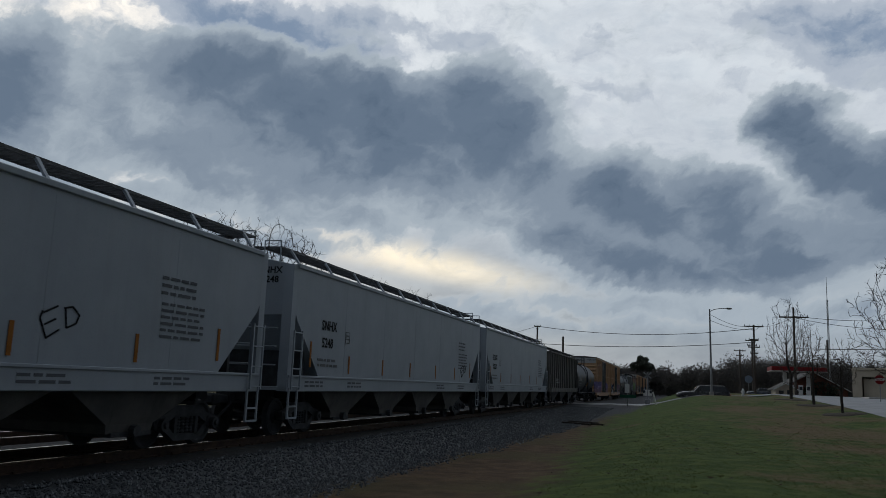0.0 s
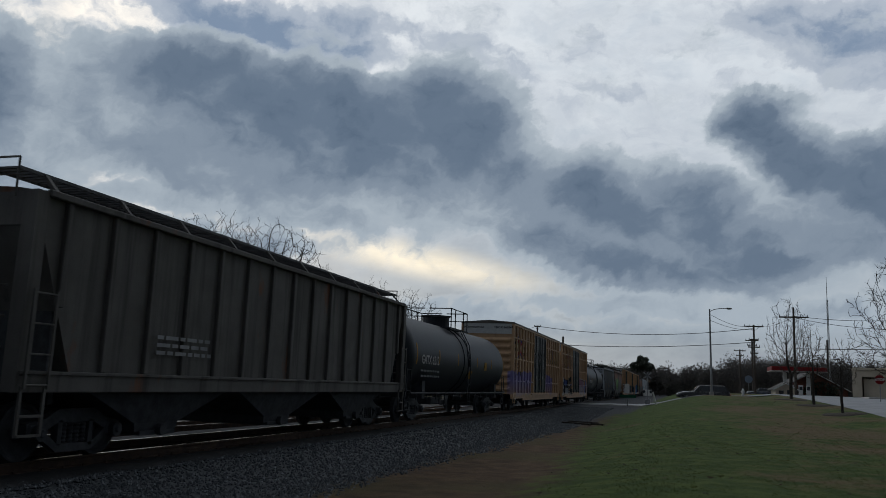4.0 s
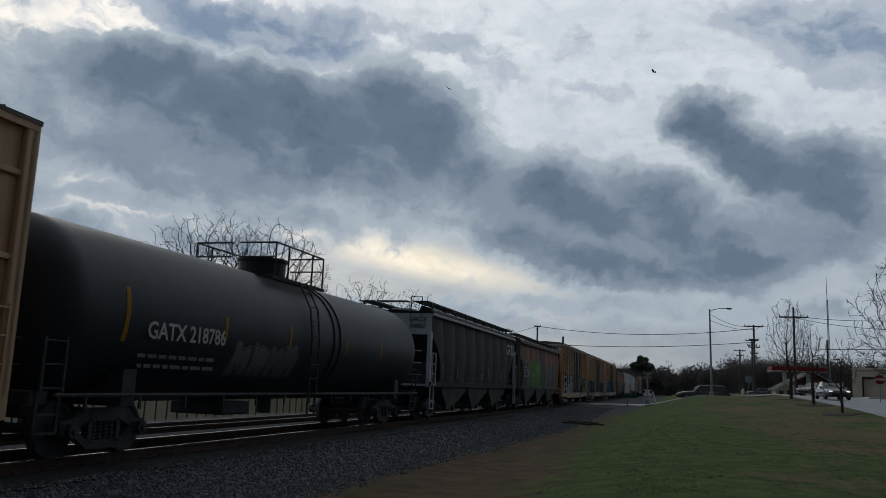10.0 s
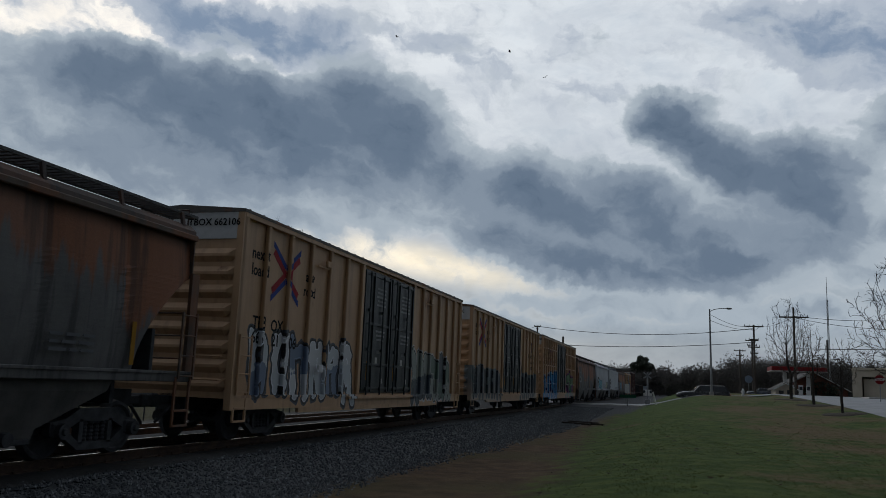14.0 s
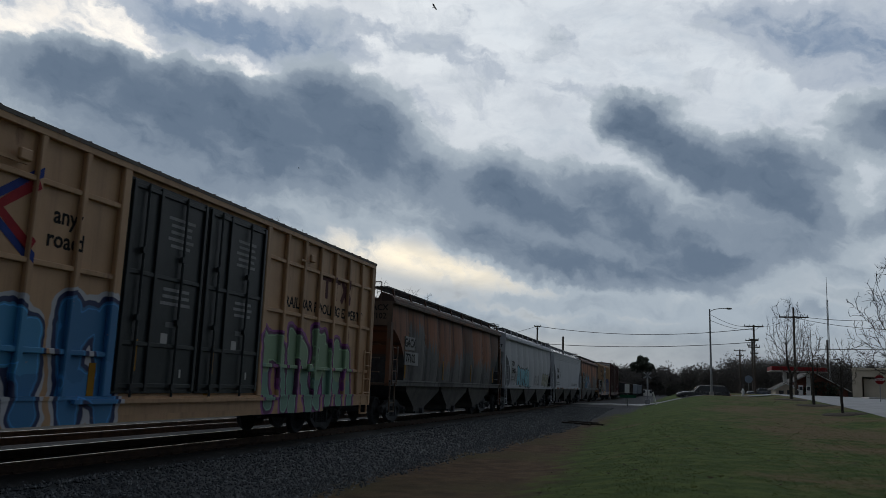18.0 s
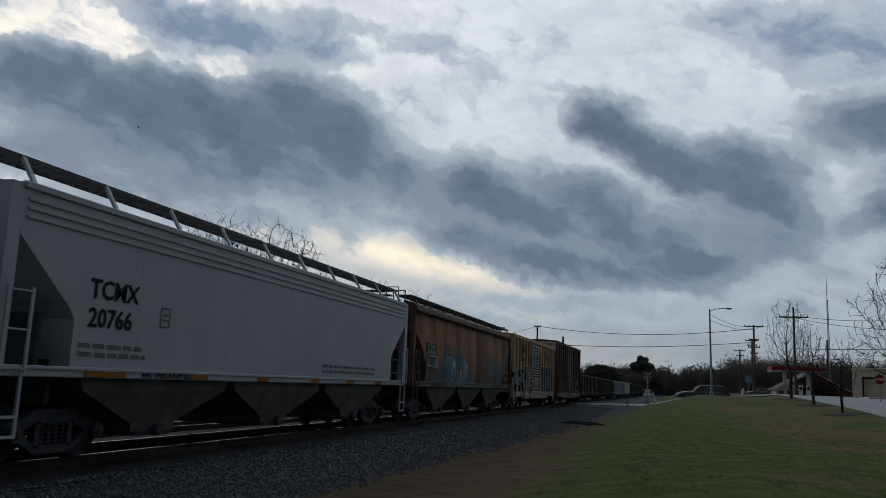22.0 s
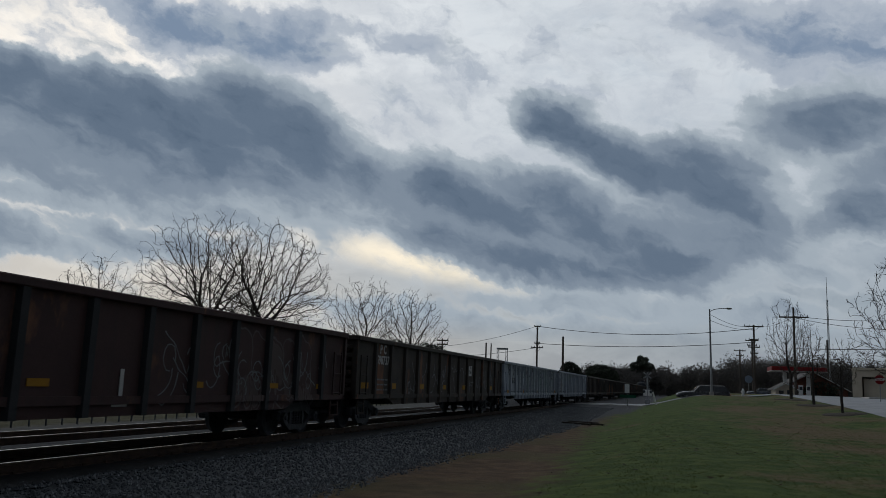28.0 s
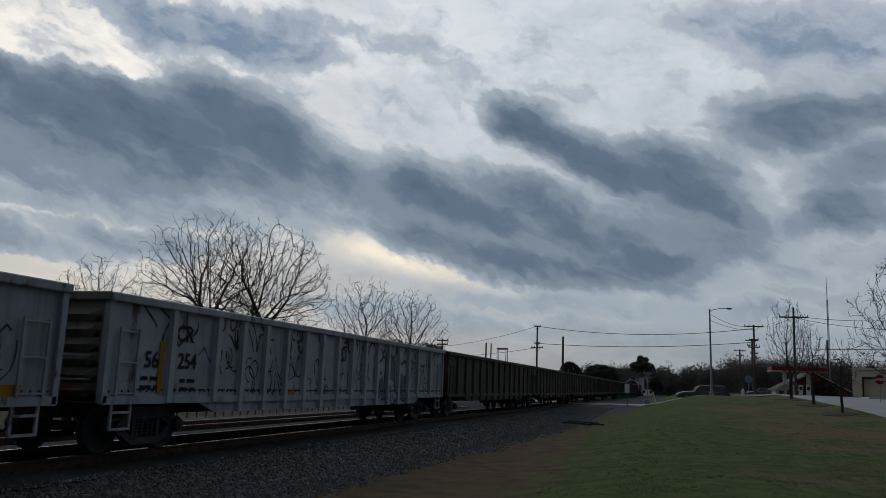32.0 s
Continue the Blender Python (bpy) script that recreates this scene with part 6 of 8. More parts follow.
car = join_train(gondola("gondola", 21.1, TAG_RED, "oxide red gondola with black posts and white stencils", posts=13, post_paint=POST_BLACK, end_paint=POST_BLACK, load=POST_BLACK), 170.8)
lettering(car, "NS    M+W", -8.0, 2.1, 0.5, WHITE_INK, x=1.53)
lettering(car, "194    767", -8.0, 1.6, 0.5, WHITE_INK, x=1.53)
marks(car, -8.2, 1.1, 1.6, 2, WHITE_INK, x=1.53, seed=70)
for y in (-5.6, -1.0, 3.2, 6.4, 9.0):
    tape(car, y, 1.25, AMBER, 0.45, 0.12, x=1.53)
scrawl(car, 2.2, 8.8, 1.2, 1.9, DIM_INK, 92, 6, thick=0.014)
bm = fresh()
box(bm, 1.53, 1.536, 0.85, 0.95, 0.95, 1.5)
box(bm, 1.53, 1.537, 0.70, 1.10, 0.86, 0.98)
part("painted_arrow", bm, WHITE_INK, car, "white painted arrow")

car = join_train(gondola("gondola", 20.6, TAG_DARK, "sooty dark brown gondola with pale scrawls", posts=13), 192.55)
lettering(car, "P C", -8.0, 2.45, 0.40, WHITE_INK, x=1.53)
lettering(car, "598737", -8.0, 2.1, 0.39, WHITE_INK, x=1.53)
marks(car, -8.0, 1.5, 1.0, 3, DIM_INK, x=1.53, gap=0.16, high=0.05, seed=17)
lettering(car, "TA\nDA", 3.6, 2.1, 0.22, INK, x=1.535)
for y, wide in ((-9.5, 0.6), (-6.85, 0.45), (-3.7, 0.45), (-0.6, 0.4), (2.5, 0.45), (8.0, 0.45)):
    tape(car, y, 1.3, AMBER, wide, 0.18, x=1.53)
tape(car, 3.6, 2.05, WHITE_INK, 0.5, 0.46, x=1.527)
scrawl(car, -5.5, 8.5, 1.3, 1.9, DIM_INK, 91, 8, thick=0.014)

car = join_train(gondola("gondola", 20.4, SCRAWL_PALE, "scuffed pale grey gondola covered in black scrawls", posts=16, post_paint=PALE_POST, end_paint=RUSTY_END, rivets=DARK_STEEL), 213.75)
lettering(car, "CR", -6.35, 2.25, 0.42, INK, x=1.53)
lettering(car, "56 272", -7.1, 1.75, 0.42, INK, x=1.53)
scrawl(car, -5.6, 9.0, 1.25, 1.75, INK, 85, 14, thick=0.012)
scrawl(car, -4.0, 9.0, 1.2, 1.6, INK, 86, 10, thick=0.010)
scrawl(car, -9.0, 9.0, 2.25, 2.4, DARK_STEEL, 87, 16, thick=0.03)
for y in (-8.9, -4.25, 0.9, 5.1, 9.3):
    tape(car, y, 1.12, AMBER, 0.42, 0.18, x=1.54)

car = join_train(gondola("gondola", 20.3, TAG_PALE, "scuffed pale grey gondola with a large black tag", posts=16, post_paint=PALE_POST, end_paint=RUSTY_END, rivets=DARK_STEEL), 235.15)
lettering(car, "CR", -7.9, 2.2, 0.44, INK, x=1.535)
lettering(car, "56", -8.88, 1.67, 0.42, INK, x=1.535)
lettering(car, "254", -7.76, 1.68, 0.42, INK, x=1.535)
marks(car, -8.9, 1.35, 0.5, 2, INK, x=1.53, seed=80, gap=0.16)
marks(car, -7.7, 1.32, 0.5, 2, INK, x=1.53, seed=82, gap=0.16)
tape(car, -8.60, 1.56, AMBER, 0.13, 0.96, x=1.54)
scrawl(car, -6.6, 2.0, 1.3, 1.7, INK, 83, 7, thick=0.013)
scrawl(car, 5.6, 9.0, 1.2, 1.9, INK, 84, 3, thick=0.013)
scrawl(car, -9.4, 9.0, 2.3, 2.45, DARK_STEEL, 88, 14, thick=0.024)
for y in (-5.7, -3.2, 0.4):
    tape(car, y, 1.05, AMBER, 0.36, 0.16, x=1.53)
marks(car, 0.5, 1.15, 19.5, 1, INK, x=1.524, high=0.03, seed=81)

plain_gon = gondola("gondola", 20.3, DARK_GON, "sooty dark brown gondola far down the train", posts=13)
join_train(plain_gon, 256.2)


def repeat(car, centre):
    """Another car of the same make, with its own wheels."""
    twin = copy_thing(car, pose(TRACK, 0, 0))
    for truck in [c for c in twin.children if c.name.startswith("truck")]:
        for w in truck.children:
            if w.name.startswith("wheelset"):
                ROLLING.append((w, twin, w.location.y))
    return join_train(twin, centre)


for i in range(7):
    repeat(plain_gon, 277.0 + 20.75 * i)
repeat(TRAIN[4][0], 421.5)
repeat(TRAIN[2][0], 441.0)
repeat(TRAIN[18][0], 459.5)
repeat(TRAIN[13][0], 477.0)
repeat(TRAIN[10][0], 496.0)


# ---- track bed ----
def make_track():
    bm = fresh()
    ys = [-400, -60] + [-20 + 2.0 * i for i in range(60)] + [120, 200, 600]
    rows = []
    for y in ys:
        low = low_level(min(y, 60)) - 0.25
        rows.append([(-13.7, y, low), (-12.7, y, -0.22), (-12.2, y, -0.20), (TRACK, y, -0.20), (-9.3, y, -0.20), (-8.75, y, -0.24), (-7.6, y, -0.52), (-5.6, y, low)])
    loft(bm, rows, closed=False)
    bed = link("ballast_bed", bm, BALLAST, "grey crushed stone ballast banked under the rails", "ballast", kind="structure")
    # dark strip laid along the track, coloured as the train's shade
    bm = fresh()
    rnd = random.Random(8)
    rows = []
    for y in [-60] + [-12 + 0.7 * i for i in range(150)] + [110, 160, 240]:
        reach = -9.05 + rnd.uniform(-0.12, 0.12)
        rows.append([(-12.35, y, -0.192), (TRACK - 0.9, y, -0.172), (TRACK - 0.5, y, -0.186), (TRACK + 0.5, y, -0.186), (TRACK + 0.9, y, -0.172), (-9.4, y, -0.180), (reach, y, -0.197)])
    loft(bm, rows, closed=False)
    link("track_crib", bm, SHADE_BALLAST, "dark ballast round the sleepers, the train's shade in its colour", "ballast", kind="structure")
    track = thing("railway_track", pose(TRACK, 0, 0), "rusty rails with polished heads on dark wooden sleepers", "railway track", kind="structure")
    for x in (-0.755, 0.755):
        bm = fresh()
        prof = [(-0.07, -0.175), (0.07, -0.175), (0.065, -0.16), (0.012, -0.145), (0.012, -0.045), (0.036, -0.035), (0.036, -0.004), (-0.036, -0.004), (-0.036, -0.035), (-0.012, -0.045), (-0.012, -0.145), (-0.065, -0.16)]
        loft(bm, [[(x + px, y, pz) for px, pz in prof] for y in (-400, 600)])
        rail = part("rail", bm, RAIL_SIDE, track)
        bm = fresh()
        loft(bm, [[(x - 0.033, y, -0.004), (x - 0.026, y, 0.0), (x + 0.026, y, 0.0), (x + 0.033, y, -0.004)] for y in (-400, 600)], closed=False)
        part("rail_head", bm, RAIL_TOP, rail, "bright polished running surface")
    bm = fresh()
    box(bm, -1.3, 1.3, -0.115, 0.115, -0.36, -0.178, 0.012)
    sleeper = shared("sleeper", bm, TIE)
    bm = fresh()
    for x in (-0.755, 0.755):
        box(bm, x - 0.17, x + 0.17, -0.09, 0.09, -0.178, -0.165)
        for sx in (-0.1, 0.1):
            box(bm, x + sx - 0.015, x + sx + 0.015, -0.05, -0.02, -0.17, -0.13)
    tie_plate = shared("tie_plate", bm, RAIL_SIDE)
    rnd = random.Random(5)
    for i in range(190):
        s = part("sleeper", sleeper, TIE, track)
        s.matrix_basis = pose(rnd.uniform(-0.04, 0.04), -4 + 0.52 * i, rnd.uniform(-0.008, 0.004), 0, 0, rnd.uniform(-0.8, 0.8))
        if i < 110:
            part("tie_plate", tie_plate, RAIL_SIDE, s)
    # old siding beyond, sunk in the gravel lane
    siding = thing("siding_track", pose(-15.35, 0, -0.13), "old siding rails sunk in gravel", "railway track", kind="structure")
    for x in (-0.755, 0.755):
        bm = fresh()
        box(bm, x - 0.03, x + 0.03, -200, 600, -0.17, 0.0 if x > 0 else -0.02, 0.008)
        rail = part("rail", bm, RAIL_SIDE, siding)
        bm = fresh()
        box(bm, x - 0.022, x + 0.022, -200, 600, -0.01 if x > 0 else -0.03, 0.004 if x > 0 else -0.016)
        part("rail_head", bm, RAIL_TOP, rail, "bright polished running surface")


make_track()


def scatter_mesh(name, shapes, mat, label, category):
    """Joins many small faces into one piece of stuff. shapes: (points, faces) pairs."""
    verts, faces = [], []
    for pts, fs in shapes:
        k = len(verts)
        verts.extend(pts)
        faces.extend([tuple(k + i for i in f) for f in fs])
    me = bpy.data.meshes.new(name)
    me.from_pydata(verts, [], faces)
    me.materials.append(mat)
    return tagged(new(name, me), label, category, kind="stuff")


def bed_z(x, y):
    if x < -8.75:
        return -0.22
    if x < -7.6:
        return -0.24 - 0.28 * (x + 8.75) / 1.15
    low = low_level(min(y, 60)) - 0.25
    return -0.52 + (low + 0.52) * (x + 7.6) / 2.0


def stones():
    rnd = random.Random(11)
    faces = [(0, 1, 2), (0, 2, 3), (0, 3, 4), (0, 4, 1), (5, 2, 1), (5, 3, 2), (5, 4, 3), (5, 1, 4)]
    out = []
    for i in range(44000):
        y = 5.5 + 66 * rnd.random() ** 2.1
        x = rnd.uniform(-9.3, -5.2)
        rim = -6.6 + 0.9 * ease(y, 18, 46) + 0.5 * noise.noise((x * 0.6, y * 0.6, 4))
        if x > rim and rnd.random() < (x - rim) / 0.7:
            continue
        z = max(bed_z(x, y), ground_z(x, y)) + 0.005
        r = rnd.uniform(0.018, 0.042) * (1.0 + 0.012 * y)
        a = rnd.uniform(0, 6.28)
        c, s = math.cos(a) * r, math.sin(a) * r
        k, h = rnd.uniform(0.6, 1.1), rnd.uniform(0.5, 1.0) * r
        out.append(([(x + rnd.uniform(-0.4, 0.4) * r, y, z + h), (x + c, y + s, z + rnd.uniform(-0.3, 0.3) * r), (x - s * k, y + c * k, z), (x - c, y - s, z + rnd.uniform(-0.3, 0.3) * r), (x + s * k, y - c * k, z), (x, y, z - h)], faces))
    scatter_mesh("ballast_stones", out, PEBBLE, "loose grey ballast stones on the slope", "stones")


def island_material(name, tones, rough=0.8, spec=0.3, thin=0.0):
    m = bpy.data.materials.new(name)
    m.use_nodes = True
    node = graph(m.node_tree)
    ramp = node("ValToRGB", {0: node("NewGeometry").outputs["Random Per Island"]})
    for i, c in enumerate(tones):
        e = ramp.color_ramp.elements[i] if i < 2 else ramp.color_ramp.elements.new(1.0)
        e.position, e.color = i / (len(tones) - 1), (*c, 1)
    grain = node("TexNoise", {"Vector": node("TexCoord").outputs["Object"], "Scale": 18.0, "Detail": 3.0}).outputs[0]
    tone = mix_node(node, math_node(node, "MULTIPLY", grain, 0.5), ramp.outputs[0], node("VectorMath", {0: ramp.outputs[0], 1: (0.5, 0.5, 0.5)}, operation="MULTIPLY").outputs[0])
    body = node("BsdfPrincipled", {"Base Color": tone, "Roughness": rough, "Specular IOR Level": spec}).outputs[0]
    if thin:
        body = node("MixShader", {0: thin, 1: body, 2: node("BsdfTranslucent", {0: tone}).outputs[0]}).outputs[0]
    node("OutputMaterial", {0: body})
    return m


PEBBLE = island_material("split_ballast_stone", [(0.040, 0.047, 0.055), (0.060, 0.068, 0.078), (0.046, 0.053, 0.060), (0.075, 0.084, 0.094), (0.20, 0.22, 0.24)], 0.6)
BLADE = island_material("winter_grass_blade", [(0.046, 0.072, 0.016), (0.066, 0.092, 0.022), (0.080, 0.096, 0.028), (0.11, 0.094, 0.042)], 0.8, 0.1, 0.5)
LITTER = island_material("fallen_brown_leaf", [(0.020, 0.013, 0.009), (0.045, 0.027, 0.016), (0.07, 0.045, 0.025)], 0.8)
stones()


def grass():
    rnd = random.Random(21)
    out = []
    for i in range(34000):
        y = 8 + 36 * rnd.random() ** 1.6
        x = -2.6 + 12.0 * rnd.random()
        if x > y * 0.30 + 1.5:
            continue
        if x < -1.2 and rnd.random() < 0.5:
            continue
        if noise.noise((x * 0.5, y * 0.5, 3)) > 0.32 and rnd.random() < 0.7:
            continue
        if rnd.random() < (y - 14) / 32:
            continue
        z = ground_z(x, y) - 0.012
        for b in range(3):
            a, h, w = rnd.uniform(0, 6.28), rnd.uniform(0.015, 0.034), 0.005 + 0.0004 * y
            px, py = x + rnd.uniform(-0.04, 0.04), y + rnd.uniform(-0.04, 0.04)
            dx, dy = math.cos(a), math.sin(a)
            out.append(([(px - dy * w, py + dx * w, z), (px + dy * w, py - dx * w, z), (px + dx * h * 0.6, py + dy * h * 0.6, z + h)], [(0, 1, 2)]))
    scatter_mesh("lawn_grass", out, BLADE, "short winter grass, green and straw-coloured", "grass")
    out = []
    for i in range(420):
        y = 9 + 60 * rnd.random() ** 1.5
        x = rnd.uniform(-4.5, min(9.0, y * 0.27 + 1.5))
        z = ground_z(x, y) + 0.02
        r, a = rnd.uniform(0.035, 0.085), rnd.uniform(0, 6.28)
        c, s = r * math.cos(a), r * math.sin(a)
        out.append(([(x + c, y + s, z + rnd.uniform(0, 0.04)), (x - s * 0.6, y + c * 0.6, z + 0.01), (x - c, y - s, z + rnd.uniform(0, 0.04)), (x + s * 0.6, y - c * 0.6, z)], [(0, 1, 2, 3)]))
    scatter_mesh("fallen_leaves", out, LITTER, "scattered dry brown leaves on the lawn", "leaves")


grass()


# ---- roads ----
def strip(name, line, mat, label, category, lift=0.03, thick=0.0, kind="structure"):
    """A road along (x, y, half width) stations, following the ground."""
    bm = fresh()
    rows = []
    for (x0, y0, w0), (x1, y1, w1) in zip(line, line[1:]):
        n = max(1, int(math.hypot(x1 - x0, y1 - y0) / 2.0))
        for i in range(n + (1 if (x1, y1, w1) == line[-1] else 0)):
            k = i / n
            d = Vector((x1 - x0, y1 - y0, 0)).normalized()
            nx, ny = d.y, -d.x
            c, w = (x0 + (x1 - x0) * k, y0 + (y1 - y0) * k), w0 + (w1 - w0) * k
            rows.append([(c[0] + nx * w * o, c[1] + ny * w * o, ground_z(c[0] + nx * w * o, c[1] + ny * w * o) + lift) for o in (-1, -0.8, -0.6, -0.4, -0.2, 0, 0.2, 0.4, 0.6, 0.8, 1)])
    loft(bm, rows, closed=False)
    for f in bm.faces:
        f.smooth = True
    return link(name, bm, mat, label, category, kind=kind)


strip("road", [(13.4, 8, 3.7), (13.4, 60, 3.7), (14.2, 78, 4.4), (15.0, 96, 5.5), (15.5, 130, 5.5), (18, 240, 5.5)], ASPHALT, "pale grey worn asphalt street beside the lawn", "road")
strip("cross_street", [(-60, 79, 4.0), (-8, 82.5, 4.0), (2, 91.5, 3.8), (14, 95, 4.2), (60, 100, 4.2)], ASPHALT, "asphalt side street leading over the railway", "road", lift=0.05)
bm = fresh()
for a, b in (((-9.4, 81.6), (-1.0, 80.3)),):
    d = Vector((b[0] - a[0], b[1] - a[1], 0))
    for i in range(12):
        p, q = Vector((*a, 0)) + d * (i / 12), Vector((*a, 0)) + d * ((i + 0.985) / 12)
        box(bm, p.x, q.x, min(p.y, q.y) - 0.16, max(p.y, q.y) + 0.16, -0.35, 0.04, 0.02)
tagged(link("kerb", bm, CONCRETE), "pale concrete kerb at the level crossing", "kerb", kind="structure")
bm = fresh()
for i in range(4):
    box(bm, TRACK - 1.25 + i * 0.02, TRACK + 1.25, 79.5 + i * 1.6, 81.05 + i * 1.6, -0.2, -0.012, 0.02)
link("crossing_panel", bm, ASPHALT, "rubber and asphalt panels between the rails", "crossing", kind="structure")


# ---- trees ----
def join_shapes(name, shapes, mat, parent, label=""):
    verts, faces = [], []
    for vs, fs in shapes:
        o = len(verts)
        verts.extend(vs)
        faces.extend([tuple(o + i for i in f) for f in fs])
    me = bpy.data.meshes.new(name)
    me.from_pydata(verts, [], faces)
    me.materials.append(mat)
    return part(name, me, mat, parent, label)


def grown_tree(name, place, seed, height, reach, trunk_r, clear, buds, label, group="", step=0.3, fork=0.5, rise=0.06, egg=0.0, lobes=3, taper=0.47):
    """A bare tree: limbs grow step by step towards buds scattered through an uneven domed crown, and thicken with what they carry."""
    rng = np.random.default_rng(seed)
    base = height * clear
    mid, up, down = base + (height - base) * (0.42 - 0.2 * egg), (height - base) * (0.58 + 0.2 * egg), (height - base) * (0.42 - 0.2 * egg)
    pts = []
    turn = rng.uniform(0, 6.28)
    while len(pts) < buds:
        d = rng.normal(size=3)
        d /= np.linalg.norm(d)
        a = math.atan2(d[1], d[0])
        k = rng.random() ** 0.42 * (1 + 0.10 * math.sin(lobes * a + turn) + 0.06 * math.sin(2 * lobes * a + 5 * d[2]))
        p = np.array((d[0] * reach * k, d[1] * reach * k, mid + d[2] * k * (up if d[2] > 0 else down)))
        if p[2] < base + 0.12 * height and math.hypot(p[0], p[1]) < reach * 0.3:
            continue
        pts.append(p)
    pts = np.array(pts)
    nodes, above, ways = [np.array((0.0, 0.0, -0.25))], [-1], [np.array((0.0, 0.0, 1.0))]
    while nodes[-1][2] < base:
        ways.append(np.array((rng.normal() * 0.06, rng.normal() * 0.06, 1.0)))
        nodes.append(nodes[-1] + ways[-1] * step)
        above.append(len(nodes) - 2)
    near = np.full(len(pts), 1e9)
    who = np.zeros(len(pts), int)
    live = np.ones(len(pts), bool)
    fresh_from, sprouts, sight = 0, {}, step * 6.5
    for turn_count in range(220):
        for i in range(fresh_from, len(nodes)):
            d = np.linalg.norm(pts - nodes[i], axis=1)
            better = d < near
            near[better], who[better] = d[better], i
        fresh_from = len(nodes)
        live &= near > step * 1.7
        if not live.any():
            break
        close = live & (near < sight)
        if not close.any():
            close = live & (near <= near[live].min() + step)
        for i in np.unique(who[close]):
            pull = pts[close & (who == i)] - nodes[i]
            way = (pull / np.linalg.norm(pull, axis=1)[:, None]).sum(axis=0)
            way = way / (np.linalg.norm(way) + 1e-6) + ways[i] * fork + rng.normal(size=3) * 0.10 + np.array((0, 0, rise))
            way /= np.linalg.norm(way)
            tip = nodes[i] + way * step
            if any(np.linalg.norm(nodes[c] - tip) < step * 0.35 for c in sprouts.get(i, ())):
                live[close & (who == i)] = False
                continue
            sprouts.setdefault(i, []).append(len(nodes))
            nodes.append(tip)
            above.append(int(i))
            ways.append(way)
    n = len(nodes)
    load = np.zeros(n)
    kids = [[] for i in range(n)]
    for i in range(n - 1, 0, -1):
        load[i] = max(load[i], 1.0)
        load[above[i]] += load[i]
        kids[above[i]].append(i)
    rad = np.maximum(0.008, trunk_r * (load / load[0]) ** taper)
    rad[0] = trunk_r * 1.15
    thick, thin = [], []

    def tube(a, b, ra, rb, sides, out):
        a, b = Vector(a), Vector(b)
        way = (b - a).normalized()
        side = way.orthogonal().normalized()
        other = way.cross(side)
        ring = [side * math.cos(2 * math.pi * k / sides) + other * math.sin(2 * math.pi * k / sides) for k in range(sides)]
        out.append(([tuple(a + q * ra) for q in ring] + [tuple(b + q * rb) for q in ring], [(k, (k + 1) % sides, sides + (k + 1) % sides, sides + k) for k in range(sides)]))
    for i in range(1, n):
        big = rad[i] > trunk_r * 0.22
        tube(nodes[above[i]] - ways[i] * 0.02, nodes[i], min(rad[above[i]], rad[i] * 1.25), rad[i], 7 if big else 4 if rad[i] > 0.02 else 3, thick if big else thin)
        if not kids[i] or (rad[i] < 0.03 and rng.random() < 0.6):
            for k in range(2):
                way = ways[i] + rng.normal(size=3) * 0.55 + np.array((0, 0, 0.08))
                way /= np.linalg.norm(way)
                tube(nodes[i], nodes[i] + way * step * rng.uniform(0.7, 1.7), 0.0085, 0.005, 3, thin)
    tree = thing(name, Matrix.Translation(place), label, "tree", group)
    join_shapes("trunk", thick, BARK, tree)
    join_shapes("crown", thin, TWIG, tree, "bare branching twigs")
    return tree


# street trees in a row on the lawn, each in a mulch ring
MULCH = surface("dark_bark_mulch", (0.016, 0.011, 0.008), (0.04, 0.027, 0.018), 0.95, 6.0, 0.8)
for i, (x, y, h, s, clear, r) in enumerate(((8.27, 67, 7.7, 2.2, 0.24, 0.125), (8.35, 57, 5.2, 1.3, 0.30, 0.095), (8.42, 48, 3.9, 1.15, 0.30, 0.075), (8.95, 35, 7.1, 3.1, 0.22, 0.12))):
    z = ground_z(x, y)
    grown_tree("street_tree", (x, y, z), 40 + i, h, s * 0.80, r, clear, 1900 if h > 6 else 900, "young bare street tree standing in a mulch ring", "street trees along the lawn", 0.15, 0.35, 0.22, 0.35, taper=0.58)
    bm = fresh()
    rings = []
    for k, zz in ((1.25, -0.03), (1.0, 0.05), (0.5, 0.09), (0.02, 0.09)):
        rings.append([(x + k * math.cos(a) * (1 + 0.12 * math.sin(3 * a + i)), y + k * math.sin(a), ground_z(x + k * math.cos(a), y + k * math.sin(a)) + zz) for a in [2 * math.pi * j / 20 for j in range(20)]])
    loft(bm, rings, caps=False)
    link("mulch_ring", bm, MULCH, "ring of dark bark mulch round a tree", "mulch", "mulch rings")

def dome_tree(place, seed, height, wide, trunk_r, twigs, label):
    grown_tree("bare_tree", place, seed, height, wide / 2, trunk_r, 0.27, twigs, label, "bare trees beyond the railway", 0.26, 0.30)


# big bare trees beyond the railway
for x, y, h, wide, depth, r, seed in ((-38.6, 60, 14.8, 11.8, 3600, 0.30, 61), (-33.6, 61, 14.5, 12.8, 3800, 0.30, 62), (-32.0, 80, 12.0, 8.5, 2000, 0.20, 63), (-27.5, 82, 11.0, 8.0, 1800, 0.19, 64), (-54.5, 66, 11.8, 9.0, 1500, 0.2, 65)):
    dome_tree((x, y, ground_z(x, y)), seed, h, wide, r, depth, "tall bare winter tree with a wide domed crown")


